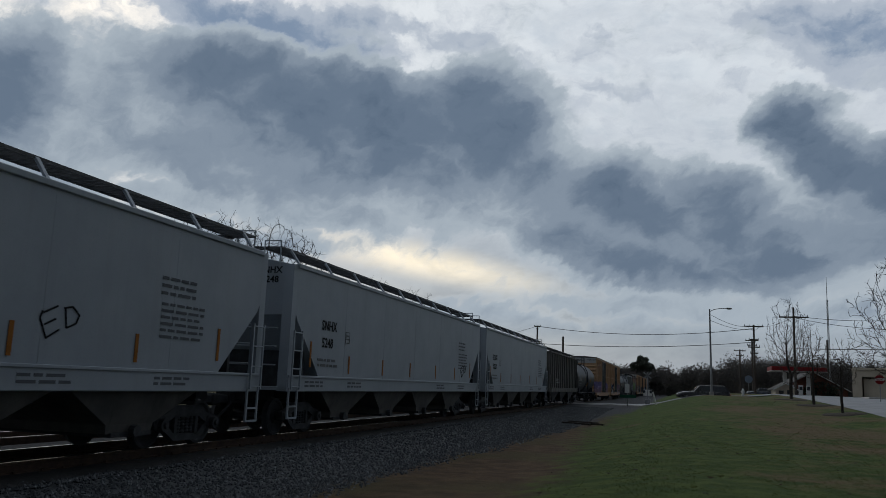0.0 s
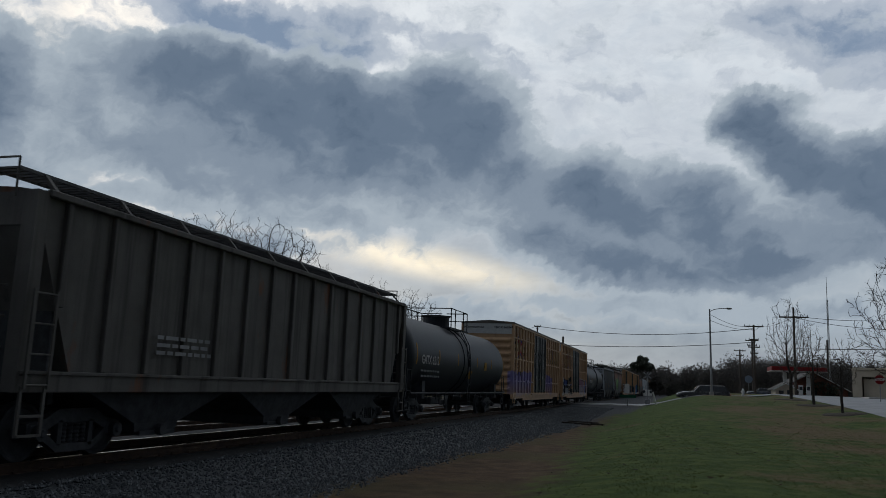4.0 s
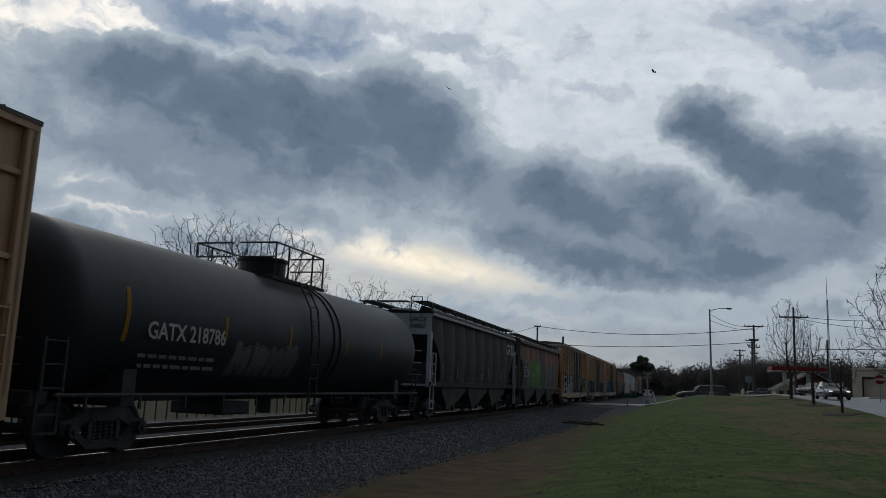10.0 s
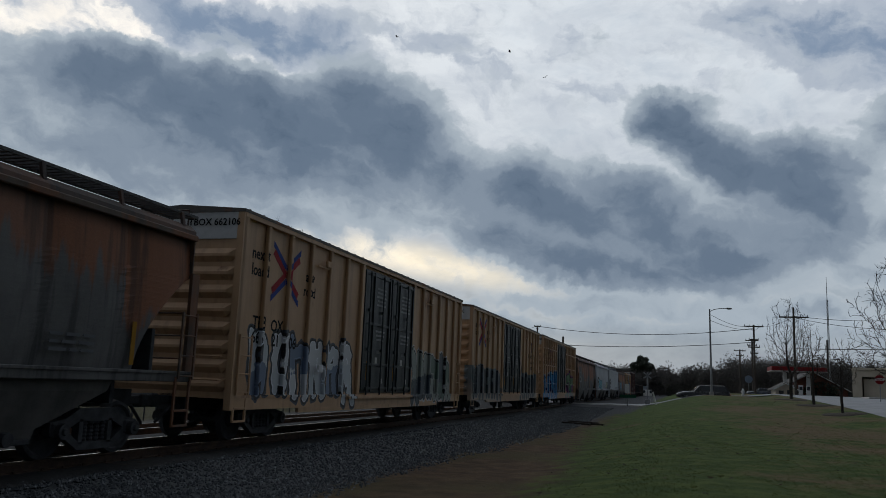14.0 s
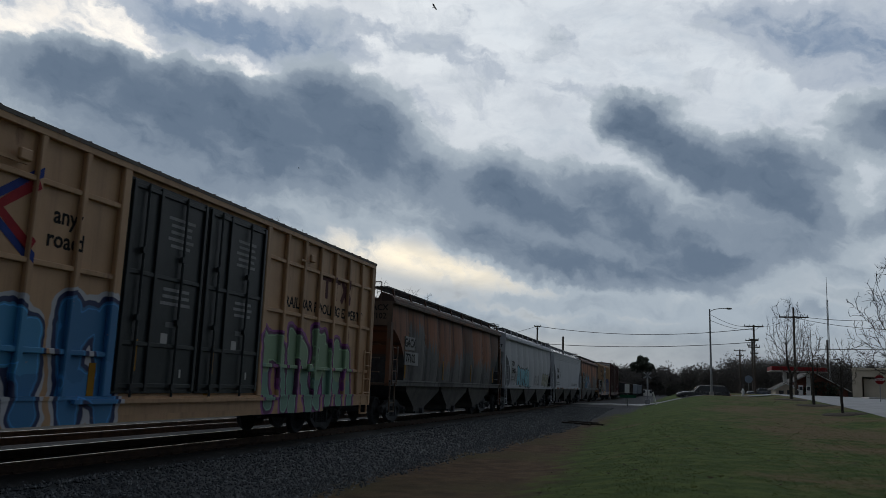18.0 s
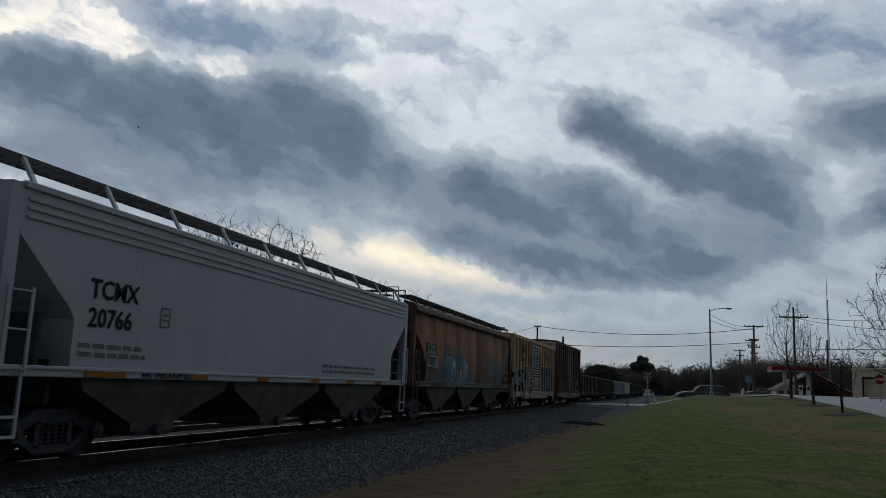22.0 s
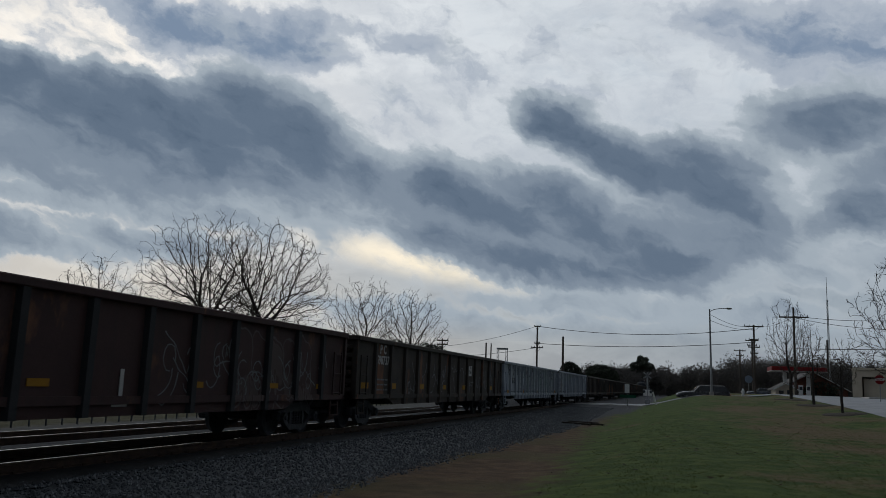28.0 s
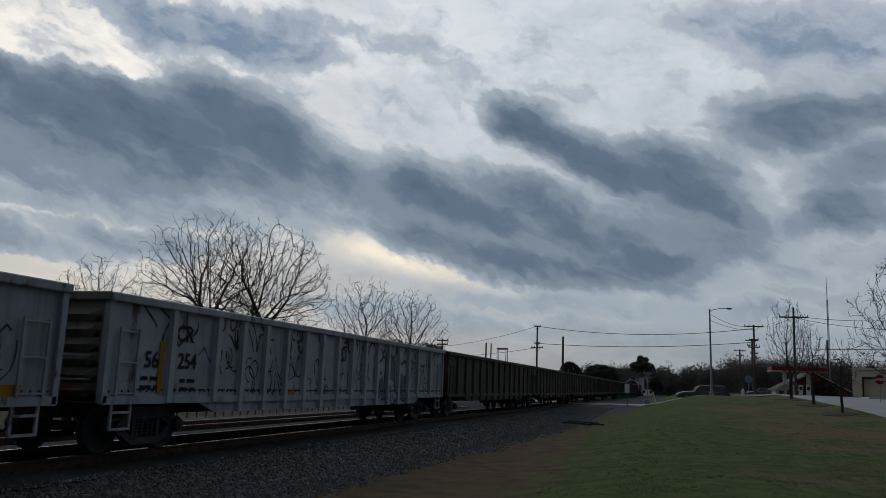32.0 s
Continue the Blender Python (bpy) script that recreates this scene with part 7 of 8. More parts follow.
def leaf_cloud(rnd, centre, radii, count, size, rough=0.25, hollow=0.55):
    """Small leaf clumps spread through an uneven crown."""
    out = []
    lumps = [(Vector((rnd.gauss(0, 1), rnd.gauss(0, 1), rnd.gauss(0, 1))).normalized(), rnd.uniform(-rough, rough)) for i in range(12)]
    for i in range(count):
        d = Vector((rnd.gauss(0, 1), rnd.gauss(0, 1), rnd.gauss(0, 1))).normalized()
        k = hollow + (1 - hollow) * rnd.random() ** 0.6
        k *= 1 + sum(max(0, d.dot(l) - 0.6) * a for l, a in lumps) * 1.6
        p = Vector((centre[0] + d.x * radii[0] * k, centre[1] + d.y * radii[1] * k, centre[2] + d.z * radii[2] * k))
        a = Vector((rnd.gauss(0, 1), rnd.gauss(0, 1), rnd.gauss(0, 1))).normalized()
        b = a.orthogonal().normalized()
        s = size * rnd.uniform(0.5, 1.3)
        out.append(([tuple(p + a * s), tuple(p + b * s * 0.6), tuple(p - a * s), tuple(p - b * s * 0.5)], [(0, 1, 2, 3)]))
    return out


EVERGREEN = island_material("dark_evergreen_leaves", [(0.006, 0.012, 0.006), (0.014, 0.024, 0.010), (0.024, 0.036, 0.016)], 0.7)
WINTER_WOOD = island_material("winter_woodland_twigs", [(0.075, 0.073, 0.072), (0.095, 0.088, 0.084), (0.108, 0.098, 0.092), (0.082, 0.083, 0.08)], 0.95, 0.1, 0.4)


def evergreen(place, lumps, trunk_h, label, seed, count=2600, size=0.22):
    rnd = random.Random(seed)
    tree = thing("evergreen_tree", Matrix.Translation(place), label, "tree", "dark evergreens by the crossing")
    bm = fresh()
    rod(bm, (0, 0, -0.2), (0, 0, trunk_h), 0.22, 0.10)
    part("trunk", bm, BARK, tree)
    shapes = []
    for c, r in lumps:
        shapes += leaf_cloud(rnd, c, r, int(count * r[0] * r[2] / 8), size)
    join_shapes("crown", shapes, EVERGREEN, tree, "dense dark evergreen leaves")


evergreen((-18.9, 150, 0.2), [((0, 0, 3.4), (2.5, 2.3, 2.6))], 3.0, "round-topped dark evergreen tree", 71, 4500)
evergreen((-14.9, 170, 0.2), [((0, 0, 3.4), (3.6, 3.0, 3.2)), ((-1.8, 0, 2.6), (1.8, 2, 2.2))], 3.0, "broad round dark evergreen tree", 72, 3800)
evergreen((-12.4, 300, 0.4), [((0, 0, 6.0), (4.4, 3.6, 3.0)), ((-1.6, 0, 9.2), (2.6, 2.2, 1.9)), ((1.9, 0, 9.0), (2.8, 2.2, 2.0)), ((0.2, 0, 11.0), (2.1, 2.0, 1.6)), ((-0.6, 0, 12.2), (1.3, 1.3, 1.0)), ((1.3, 0, 12.0), (1.1, 1.2, 0.9)), ((-3.2, 0, 8.0), (1.5, 1.5, 1.0)), ((3.8, 0, 8.2), (1.2, 1.3, 0.9))], 12.5, "ragged broad-crowned dark pine", 73, 2200, 0.32)
evergreen((-30.2, 84, 0.3), [((0, 0, 4.2), (3.0, 2.4, 1.5)), ((4.0, 1, 4.0), (2.2, 2.0, 1.4)), ((-2.0, 0.5, 3.6), (1.8, 1.6, 1.2))], 3.6, "low leafy live oak below the bare trees", 74, 2600, 0.16)


def woods():
    """A belt of winter trees on the low ridge behind the crossing and the town."""
    rnd = random.Random(81)
    out = []
    for i in range(420):
        a = radians(rnd.uniform(-6.5, 17)) if i < 340 else radians(rnd.uniform(-47, -6))
        r = rnd.uniform(260, 380)
        x, y = r * math.sin(a), r * math.cos(a)
        deg = math.degrees(a)
        tall = (12.5 if deg > 3 else 9.5) * rnd.uniform(0.75, 1.1) * r / 300
        if deg < -6:
            tall *= 0.75
        w = tall * rnd.uniform(0.24, 0.40)
        z = ground_z(x, 400)
        out += leaf_cloud(rnd, (x, y, z + tall * 0.55), (w * 1.15, w * 1.15, tall * 0.46), 400, 0.36, 0.4, 0.2)
        out.append(([(x - 0.2, y, z - 0.5), (x + 0.2, y, z - 0.5), (x + 0.12, y, z + tall * 0.7), (x - 0.12, y, z + tall * 0.7)], [(0, 1, 2, 3)]))
        for k in range(5):
            t = rnd.uniform(-1, 1) * w
            out.append(([(x + t * 0.3 - 0.05, y, z + tall * 0.4), (x + t * 0.3 + 0.05, y, z + tall * 0.4), (x + t, y, z + tall * rnd.uniform(0.85, 1.04))], [(0, 1, 2)]))
    scatter_mesh("winter_woods", out, WINTER_WOOD, "distant belt of bare winter woodland", "woods")
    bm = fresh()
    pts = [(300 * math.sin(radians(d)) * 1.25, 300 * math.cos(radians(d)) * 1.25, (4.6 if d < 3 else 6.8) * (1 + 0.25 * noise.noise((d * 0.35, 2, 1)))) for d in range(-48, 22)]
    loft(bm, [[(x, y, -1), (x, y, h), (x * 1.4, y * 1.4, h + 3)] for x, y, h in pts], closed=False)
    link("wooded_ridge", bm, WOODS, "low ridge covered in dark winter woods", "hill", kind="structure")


woods()


# ---- street furniture, poles and wires ----
RED_SIGN = plain("red_sign_enamel", (0.20, 0.018, 0.02), 0.5)
WHITE_PAINT = plain("white_gloss_paint", (0.62, 0.62, 0.61), 0.4)
GREEN_SIGN = plain("green_sign_sheet", (0.01, 0.09, 0.05), 0.4)
BLUE_SIGN = plain("blue_grey_sign_sheet", (0.16, 0.20, 0.26), 0.4)
CREAM = surface("cream_painted_block_wall", (0.46, 0.40, 0.31), (0.55, 0.48, 0.38), 0.85, 0.8, 0.2)
BRICK = surface("red_brick_wall", (0.13, 0.05, 0.035), (0.19, 0.08, 0.055), 0.9, 1.5, 0.4)
ROOFING = surface("grey_shingle_roof", (0.07, 0.065, 0.06), (0.12, 0.11, 0.10), 0.9, 2.0, 0.4)
WIRE = surface("black_cable", (0.012, 0.012, 0.013), (0.02, 0.02, 0.021), 0.6, 3.0, 0.05)
RUBBER = surface("black_tyre_rubber", (0.012, 0.012, 0.012), (0.022, 0.022, 0.022), 0.85, 8.0, 0.2)
CHROME = surface("bright_alloy", (0.45, 0.46, 0.47), (0.55, 0.56, 0.57), 0.25, 5.0, 0.02, metal=1.0)


def glass_material(name, tone):
    m = bpy.data.materials.new(name)
    m.use_nodes = True
    node = graph(m.node_tree)
    node("OutputMaterial", {0: node("BsdfPrincipled", {"Base Color": (*tone, 1), "Roughness": 0.06, "Specular IOR Level": 0.7, "Coat Weight": 0.4}).outputs[0]})
    return m


GLASS = glass_material("dark_tinted_glass", (0.012, 0.015, 0.018))


def lamp_glow(name, tone, power):
    m = bpy.data.materials.new(name)
    m.use_nodes = True
    node = graph(m.node_tree)
    node("OutputMaterial", {0: node("BsdfPrincipled", {"Base Color": (*tone, 1), "Roughness": 0.2, "Emission Color": (*tone, 1), "Emission Strength": power}).outputs[0]})
    return m


HEADLIGHT = lamp_glow("lit_headlight", (1.0, 0.97, 0.9), 0.8)
TAIL = lamp_glow("red_tail_lamp", (0.25, 0.01, 0.01), 0.15)


def street_lamp(x, y):
    z = ground_z(x, y)
    lamp = thing("street_lamp", pose(x, y, z), "tall grey metal street lamp on the lawn's edge", "street lamp")
    bm = fresh()
    rod(bm, (0, 0, -0.2), (-0.08, 0, 8.45), 0.115, 0.07, 12)
    part("pole", bm, GALV, lamp)
    bm = fresh()
    box(bm, -0.2, 0.2, -0.2, 0.2, -0.1, 0.35, 0.03)
    part("base", bm, CONCRETE, lamp)
    bm = fresh()
    pts = [Vector((-0.08, 0, 8.2)), Vector((0.35, 0, 8.42)), Vector((0.9, 0, 8.52)), Vector((1.5, 0, 8.54))]
    for a, b in zip(pts, pts[1:]):
        rod(bm, a, b, 0.035, seg=8)
    part("arm", bm, GALV, lamp)
    bm = fresh()
    loft(bm, [[(px, r * math.cos(a), 8.52 + h + 0.5 * r * math.sin(a)) for a in [2 * math.pi * k / 10 for k in range(10)]] for px, r, h in ((1.4, 0.05, 0), (1.55, 0.16, 0.02), (1.9, 0.17, 0.0), (2.05, 0.06, -0.02))])
    head = part("lamp_head", bm, GALV, lamp, "cobra-head lantern, unlit")
    bm = fresh()
    loft(bm, [[(px, r * math.cos(a), 8.46 + 0.35 * r * math.sin(a)) for a in [2 * math.pi * k / 10 for k in range(10)]] for px, r in ((1.56, 0.04), (1.66, 0.13), (1.85, 0.13), (1.95, 0.04))])
    part("lens", bm, WHITE_PAINT, head, "clear lens")


street_lamp(3.15, 84)


def utility_pole(x, y, top, arms, r=0.15, lean=0.0, base=None, boxes=False):
    z = ground_z(x, y) if base is None else base
    pole = thing("utility_pole", pose(x, y, z), "weathered wooden utility pole with crossarms", "utility pole", "utility poles")
    h = top - z
    bm = fresh()
    rod(bm, (0, 0, -0.4), (lean, 0, h), r, r * 0.7, 10)
    part("pole", bm, POLE_WOOD, pole)
    for dz, w in arms:
        bm = fresh()
        box(bm, -w, w, -0.07, 0.07, h - dz - 0.09, h - dz + 0.09, 0.01)
        arm = part("crossarm", bm, POLE_WOOD, pole)
        for k in (-0.92, -0.45, 0.45, 0.92):
            bm = fresh()
            rod(bm, (w * k, 0, h - dz + 0.08), (w * k, 0, h - dz + 0.32), 0.06, 0.035, 8)
            part("insulator", bm, DARK_STEEL, arm)
        bm = fresh()
        for k in (-1, 1):
            rod(bm, (0, 0.08, h - dz - 0.8), (k * w * 0.6, 0.08, h - dz - 0.05), 0.025, seg=6)
        part("brace", bm, DARK_STEEL, arm)
    if boxes:
        bm = fresh()
        rod(bm, (0.35, 0, h - 3.4), (0.35, 0, h - 2.4), 0.25, seg=12)
        part("transformer", bm, GALV, pole, "grey can transformer")
    return pole


utility_pole(11.9, 140, 12.7, ((0.25, 1.5), (2.4, 0.7), (3.6, 0.9), (4.6, 0.6)), 0.2)
utility_pole(13.9, 168, 12.2, ((0.3, 1.2), (1.2, 0.9)), 0.2)
utility_pole(14.2, 205, 12.0, ((0.3, 1.3), (1.4, 0.9)), 0.22)
utility_pole(14.1, 110, 12.6, ((1.25, 1.75),), 0.17)
utility_pole(27.6, 170, 12.4, (), 0.2)
utility_pole(-25.2, 150, 12.7, ((0.15, 0.6), (3.3, 0.5), (4.1, 1.1)), 0.2, base=0.0)
utility_pole(-16.3, 120, 8.9, (), 0.2, base=0.0)
utility_pole(-34.9, 120, 8.2, ((0.3, 0.9), (0.9, 0.9)), 0.16, base=0.0)
utility_pole(-39.6, 170, 10.3, (), 0.22, base=0.0)
utility_pole(-38.5, 170, 10.2, (), 0.18, base=0.0)


def wire(points, sag, r=0.035):
    ob = thing("overhead_wire", Matrix.Identity(4), "black overhead cable sagging between poles", "cable", "overhead cables")
    bm = fresh()
    for a, b in zip(points, points[1:]):
        a, b = Vector(a), Vector(b)
        n = 14
        pts = [a.lerp(b, i / n) - Vector((0, 0, sag * 4 * (i / n) * (1 - i / n))) for i in range(n + 1)]
        rings = []
        for p in pts:
            rings.append([(p.x, p.y + r * math.cos(t), p.z + r * math.sin(t)) for t in [2 * math.pi * k / 5 for k in range(5)]])
        loft(bm, rings)
    part("cable", bm, WIRE, ob)


wire([(-25.2, 150, 12.6), (11.9, 140, 12.1)], 1.25, 0.05)
wire([(-25.2, 150, 9.4), (11.9, 140, 9.9)], 0.7, 0.05)
wire([(-25.2, 150, 12.6), (-60, 175, 9.0)], 1.2, 0.035)
wire([(-25.2, 150, 8.6), (-60, 172, 7.0)], 0.8, 0.035)
wire([(3.1, 84, 9.2), (11.9, 140, 12.6)], 0.6, 0.025)
wire([(3.1, 84, 8.6), (11.9, 140, 12.0)], 0.4, 0.025)
wire([(14.1, 110, 11.5), (34, 90, 11.5)], 1.2, 0.03)
wire([(14.1, 110, 11.3), (36, 92, 10.5)], 1.6, 0.03)
wire([(11.9, 140, 12.4), (14.1, 110, 11.4)], 0.5, 0.03)
wire([(34, 78, 6.9), (14.1, 110, 7.4)], 0.3, 0.05)


def mast(x, y, top):
    ob = thing("radio_mast", pose(x, y, 2), "thin lattice radio mast far off", "mast")
    bm = fresh()
    for k in range(3):
        a = 2 * math.pi * k / 3
        rod(bm, (0.25 * math.cos(a), 0.25 * math.sin(a), 0), (0.14 * math.cos(a), 0.14 * math.sin(a), top * 0.8), 0.07, seg=5)
    for i in range(24):
        rod(bm, (-0.22, 0, i * top * 0.8 / 24), (0.22, 0, (i + 1) * top * 0.8 / 24), 0.08, seg=4)
    part("lattice", bm, GALV, ob)
    bm = fresh()
    rod(bm, (0, 0, top * 0.8), (0, 0, top), 0.09, 0.05, 6)
    part("antenna", bm, GALV, ob)


mast(36.1, 220, 29.5)


def gantry():
    ob = thing("substation_gantry", pose(-36.0, 170, 1.0), "grey steel gantry beyond the railway", "gantry")
    for x in (-0.95, 0.95):
        bm = fresh()
        for dx in (-0.2, 0.2):
            rod(bm, (x + dx, 0, -0.5), (x + dx, 0, 8.3), 0.06, seg=6)
        for i in range(8):
            rod(bm, (x - 0.2, 0, i), (x + 0.2, 0, i + 1), 0.04, seg=5)
        part("tower", bm, GALV, ob)
    bm = fresh()
    box(bm, -1.2, 1.2, -0.2, 0.2, 7.9, 8.3)
    part("beam", bm, GALV, ob)


gantry()


# ---- the level crossing ----
def crossing_signal(x, y):
    z = ground_z(x, y)
    ob = thing("crossing_signal", pose(x, y, z), "white crossbuck mast at the level crossing", "railway signal")
    bm = fresh()
    rod(bm, (0, 0, -0.2), (0, 0, 3.3), 0.09, seg=10)
    part("mast", bm, GALV, ob)
    for a in (38, -38):
        bm = fresh()
        box(bm, -0.5, 0.5, -0.14, -0.11, -0.07, 0.07, turn=Matrix.Translation((0, 0, 3.0)) @ Matrix.Rotation(radians(a), 4, "Y"))
        part("crossbuck_board", bm, GALV, ob, "weathered crossbuck board")
    for s in (-1, 1):
        bm = fresh()
        rod(bm, (0.35 * s, -0.06, 1.35), (0.35 * s, -0.12, 1.35), 0.15, seg=16)
        part("lamp_disc", bm, DARK_STEEL, ob, "round black lamp backing")
    bm = fresh()
    box(bm, -0.42, 0.42, -0.08, 0.08, 0.92, 1.55, 0.03)
    part("lamp_bracket", bm, WHITE_PAINT, ob, "pale bracket box")
    bm = fresh()
    box(bm, -0.25, 0.25, -0.25, 0.25, -0.1, 0.6, 0.03)
    part("base_box", bm, GALV, ob)


crossing_signal(-3.0, 86)


def leaning_post(x, y, tall, lean, tone, label):
    ob = thing("marker_post", pose(x, y, ground_z(x, y)), label, "post")
    bm = fresh()
    rod(bm, (0, 0, -0.2), (lean, 0, tall), 0.07, seg=8)
    part("post", bm, tone, ob)
    bm = fresh()
    rod(bm, (lean, 0, tall), (lean * 1.02, 0, tall + 0.05), 0.085, seg=8)
    part("cap", bm, tone, ob)


leaning_post(-1.9, 78.4, 1.1, -0.35, WHITE_PAINT, "leaning white marker post by the crossing")


def small_sign(x, y, z_sign, w, h, mat, label, pole_h, shape="box"):
    ob = thing("road_sign", pose(x, y, ground_z(x, y)), label, "road sign")
    bm = fresh()
    rod(bm, (0, 0, -0.2), (0, 0, pole_h), 0.035, seg=8)
    part("post", bm, GALV, ob)
    bm = fresh()
    if shape == "box":
        box(bm, -w / 2, w / 2, -0.05, -0.035, z_sign - h / 2, z_sign + h / 2)
    else:
        n = 8 if shape == "stop" else 20
        ring = [(w / 2 * math.cos(2 * math.pi * (k + 0.5) / n), w / 2 * math.sin(2 * math.pi * (k + 0.5) / n)) for k in range(n)]
        loft(bm, [[(a, yy, z_sign + b) for a, b in ring] for yy in (-0.055, -0.035)])
    panel = part("panel", bm, mat, ob)
    return ob, panel


small_sign(-4.2, 72.9, 1.05, 1.4, 0.24, GREEN_SIGN, "green street name sign on a short post", 1.2)
small_sign(-4.45, 76, 1.7, 0.42, 0.8, WHITE_PAINT, "small white sign beside the crossing", 2.1)
small_sign(8.6, 110, 2.0, 0.95, 0.95, BLUE_SIGN, "round grey sign on a post by the street", 2.5, "round")
ob, panel = small_sign(15.0, 70, 1.75, 0.76, 0.76, RED_SIGN, "red octagonal stop sign at the corner", 2.1, "stop")
words = part("lettering", letters("STOP", 0.3, WHITE_PAINT), WHITE_PAINT, panel, "white capital letters")
words.matrix_basis = Matrix.Translation((0, -0.062, 1.75)) @ Matrix.Rotation(radians(-90), 4, "Z")


def hydrant(x, y):
    ob = thing("fire_hydrant", pose(x, y, ground_z(x, y)), "pale fire hydrant at the edge of the lawn", "hydrant")
    bm = fresh()
    rod(bm, (0, 0, -0.1), (0, 0, 0.65), 0.13, seg=12)
    part("barrel", bm, WHITE_PAINT, ob)
    bm = fresh()
    rod(bm, (0, 0, 0.62), (0, 0, 0.82), 0.16, 0.05, 12)
    part("bonnet", bm, WHITE_PAINT, ob)
    bm = fresh()
    rod(bm, (-0.22, 0, 0.45), (0.22, 0, 0.45), 0.07, seg=10)
    part("nozzle", bm, WHITE_PAINT, ob)


hydrant(6.6, 92)


def fence():
    ob = thing("rail_fence", pose(-19.7, 0, 0), "low dark metal rail fence beyond the gravel lane", "fence")
    for i in range(90):
        y = 12 + 0.72 * i
        z = ground_z(-19.7, y)
        bm = fresh()
        rod(bm, (0, y, z - 0.1), (0, y, z + 0.78), 0.03, seg=6)
        part("post", bm, DARK_STEEL, ob)
    for dz in (0.76, 1.12):
        bm = fresh()
        rod(bm, (0, 10, ground_z(-19.7, 10) + dz), (0, 78, ground_z(-19.7, 78) + dz), 0.03, seg=6)
        part("rail", bm, DARK_STEEL, ob)
    for i in range(23):
        y = 12 + 2.88 * i
        bm = fresh()
        rod(bm, (0, y, ground_z(-19.7, y)), (0, y, ground_z(-19.7, y) + 1.14), 0.035, seg=6)
        part("tall_post", bm, DARK_STEEL, ob)


fence()

# old sleepers left by the ballast
OLD_TIE = thing("old_sleeper", pose(-5.6, 47.2, ground_z(-5.6, 47.2) + 0.02, 0, 0, 62), "discarded dark wooden sleeper lying by the ballast", "sleeper", "discarded sleepers")
bm = fresh()
box(bm, -0.10, 0.10, -0.95, 0.95, -0.04, 0.085, 0.02)
part("beam", bm, TIE, OLD_TIE)
for x, y, a, z in ((-5.0, 47.6, 78, 0.0), (-5.35, 48.6, 70, 0.02)):
    copy_thing(OLD_TIE, pose(x, y, ground_z(x, y) + z, 0, 4, a))


# ---- buildings ----
def station():
    ob = thing("station_canopy", pose(16.8, 130, 1.6), "red and white flat fuel station canopy", "canopy")
    bm = fresh()
    box(bm, -3.7, 3.7, -3, 3, 3.45, 4.1, 0.03)
    part("fascia", bm, RED_SIGN, ob, "red fascia band")
    bm = fresh()
    box(bm, -3.75, 3.75, -3.05, 3.05, 3.40, 3.52)
    part("soffit", bm, CONCRETE, ob, "pale lower edge")
    for x in (-1.6, 1.6):
        bm = fresh()
        box(bm, x - 0.25, x + 0.25, -0.25, 0.25, -0.5, 3.45, 0.02)
        part("column", bm, WHITE_PAINT, ob)
    for x in (-1.0, 0.2, 1.2):
        pump = thing("fuel_pump", pose(16.8 + x, 127.5, 1.6), "pale fuel pump under the canopy", "pump", "fuel pumps")
        bm = fresh()
        box(bm, -0.28, 0.28, -0.2, 0.2, -0.3, 1.5, 0.03)
        part("cabinet", bm, WHITE_PAINT, pump)
        bm = fresh()
        box(bm, -0.2, 0.2, -0.22, -0.2, 0.8, 1.3)
        part("display", bm, DARK_STEEL, pump)


station()


def gabled_house(x, y, w, d, wall_h, roof_h, wall, roof, label, doors=((0.0, 0.9, 2.0),), windows=(), base=1.4):
    ob = thing("house", pose(x, y, base), label, "house")
    bm = fresh()
    box(bm, -w / 2, w / 2, -d / 2, d / 2, -0.8, wall_h)
    loft(bm, [[(-w / 2, yy, wall_h), (w / 2, yy, wall_h), (0, yy, wall_h + roof_h * 0.96)] for yy in (-d / 2, d / 2)])
    part("wall", bm, wall, ob)
    for s in (-1, 1):
        bm = fresh()
        loft(bm, [[(s * (w / 2 + 0.4), yy, wall_h - 0.2), (0, yy, wall_h + roof_h), (0, yy, wall_h + roof_h + 0.15), (s * (w / 2 + 0.4), yy, wall_h - 0.05)] for yy in (-d / 2 - 0.4, d / 2 + 0.4)])
        part("roof", bm, roof, ob)
        bm = fresh()
        loft(bm, [[(s * (w / 2 + 0.4), yy, wall_h - 0.22), (0, yy, wall_h + roof_h - 0.04), (0, yy, wall_h + roof_h + 0.10), (s * (w / 2 + 0.4), yy, wall_h - 0.08)] for yy in (-d / 2 - 0.48, -d / 2 - 0.41)])
        part("verge_board", bm, WHITE_PAINT, ob, "white verge board")
    for px, dw, dh in doors:
        bm = fresh()
        box(bm, px - dw / 2, px + dw / 2, -d / 2 - 0.04, -d / 2 + 0.05, -0.5, dh)
        part("door", bm, DARK_STEEL, ob)
    for px, pz, ww, wh in windows:
        bm = fresh()
        box(bm, px - ww / 2, px + ww / 2, -d / 2 - 0.05, -d / 2 + 0.05, pz, pz + wh)
        win = part("window", bm, GLASS, ob)
        bm = fresh()
        box(bm, px - ww / 2 - 0.08, px + ww / 2 + 0.08, -d / 2 - 0.09, -d / 2 - 0.05, pz - 0.12, pz)
        part("sill", bm, WHITE_PAINT, win)


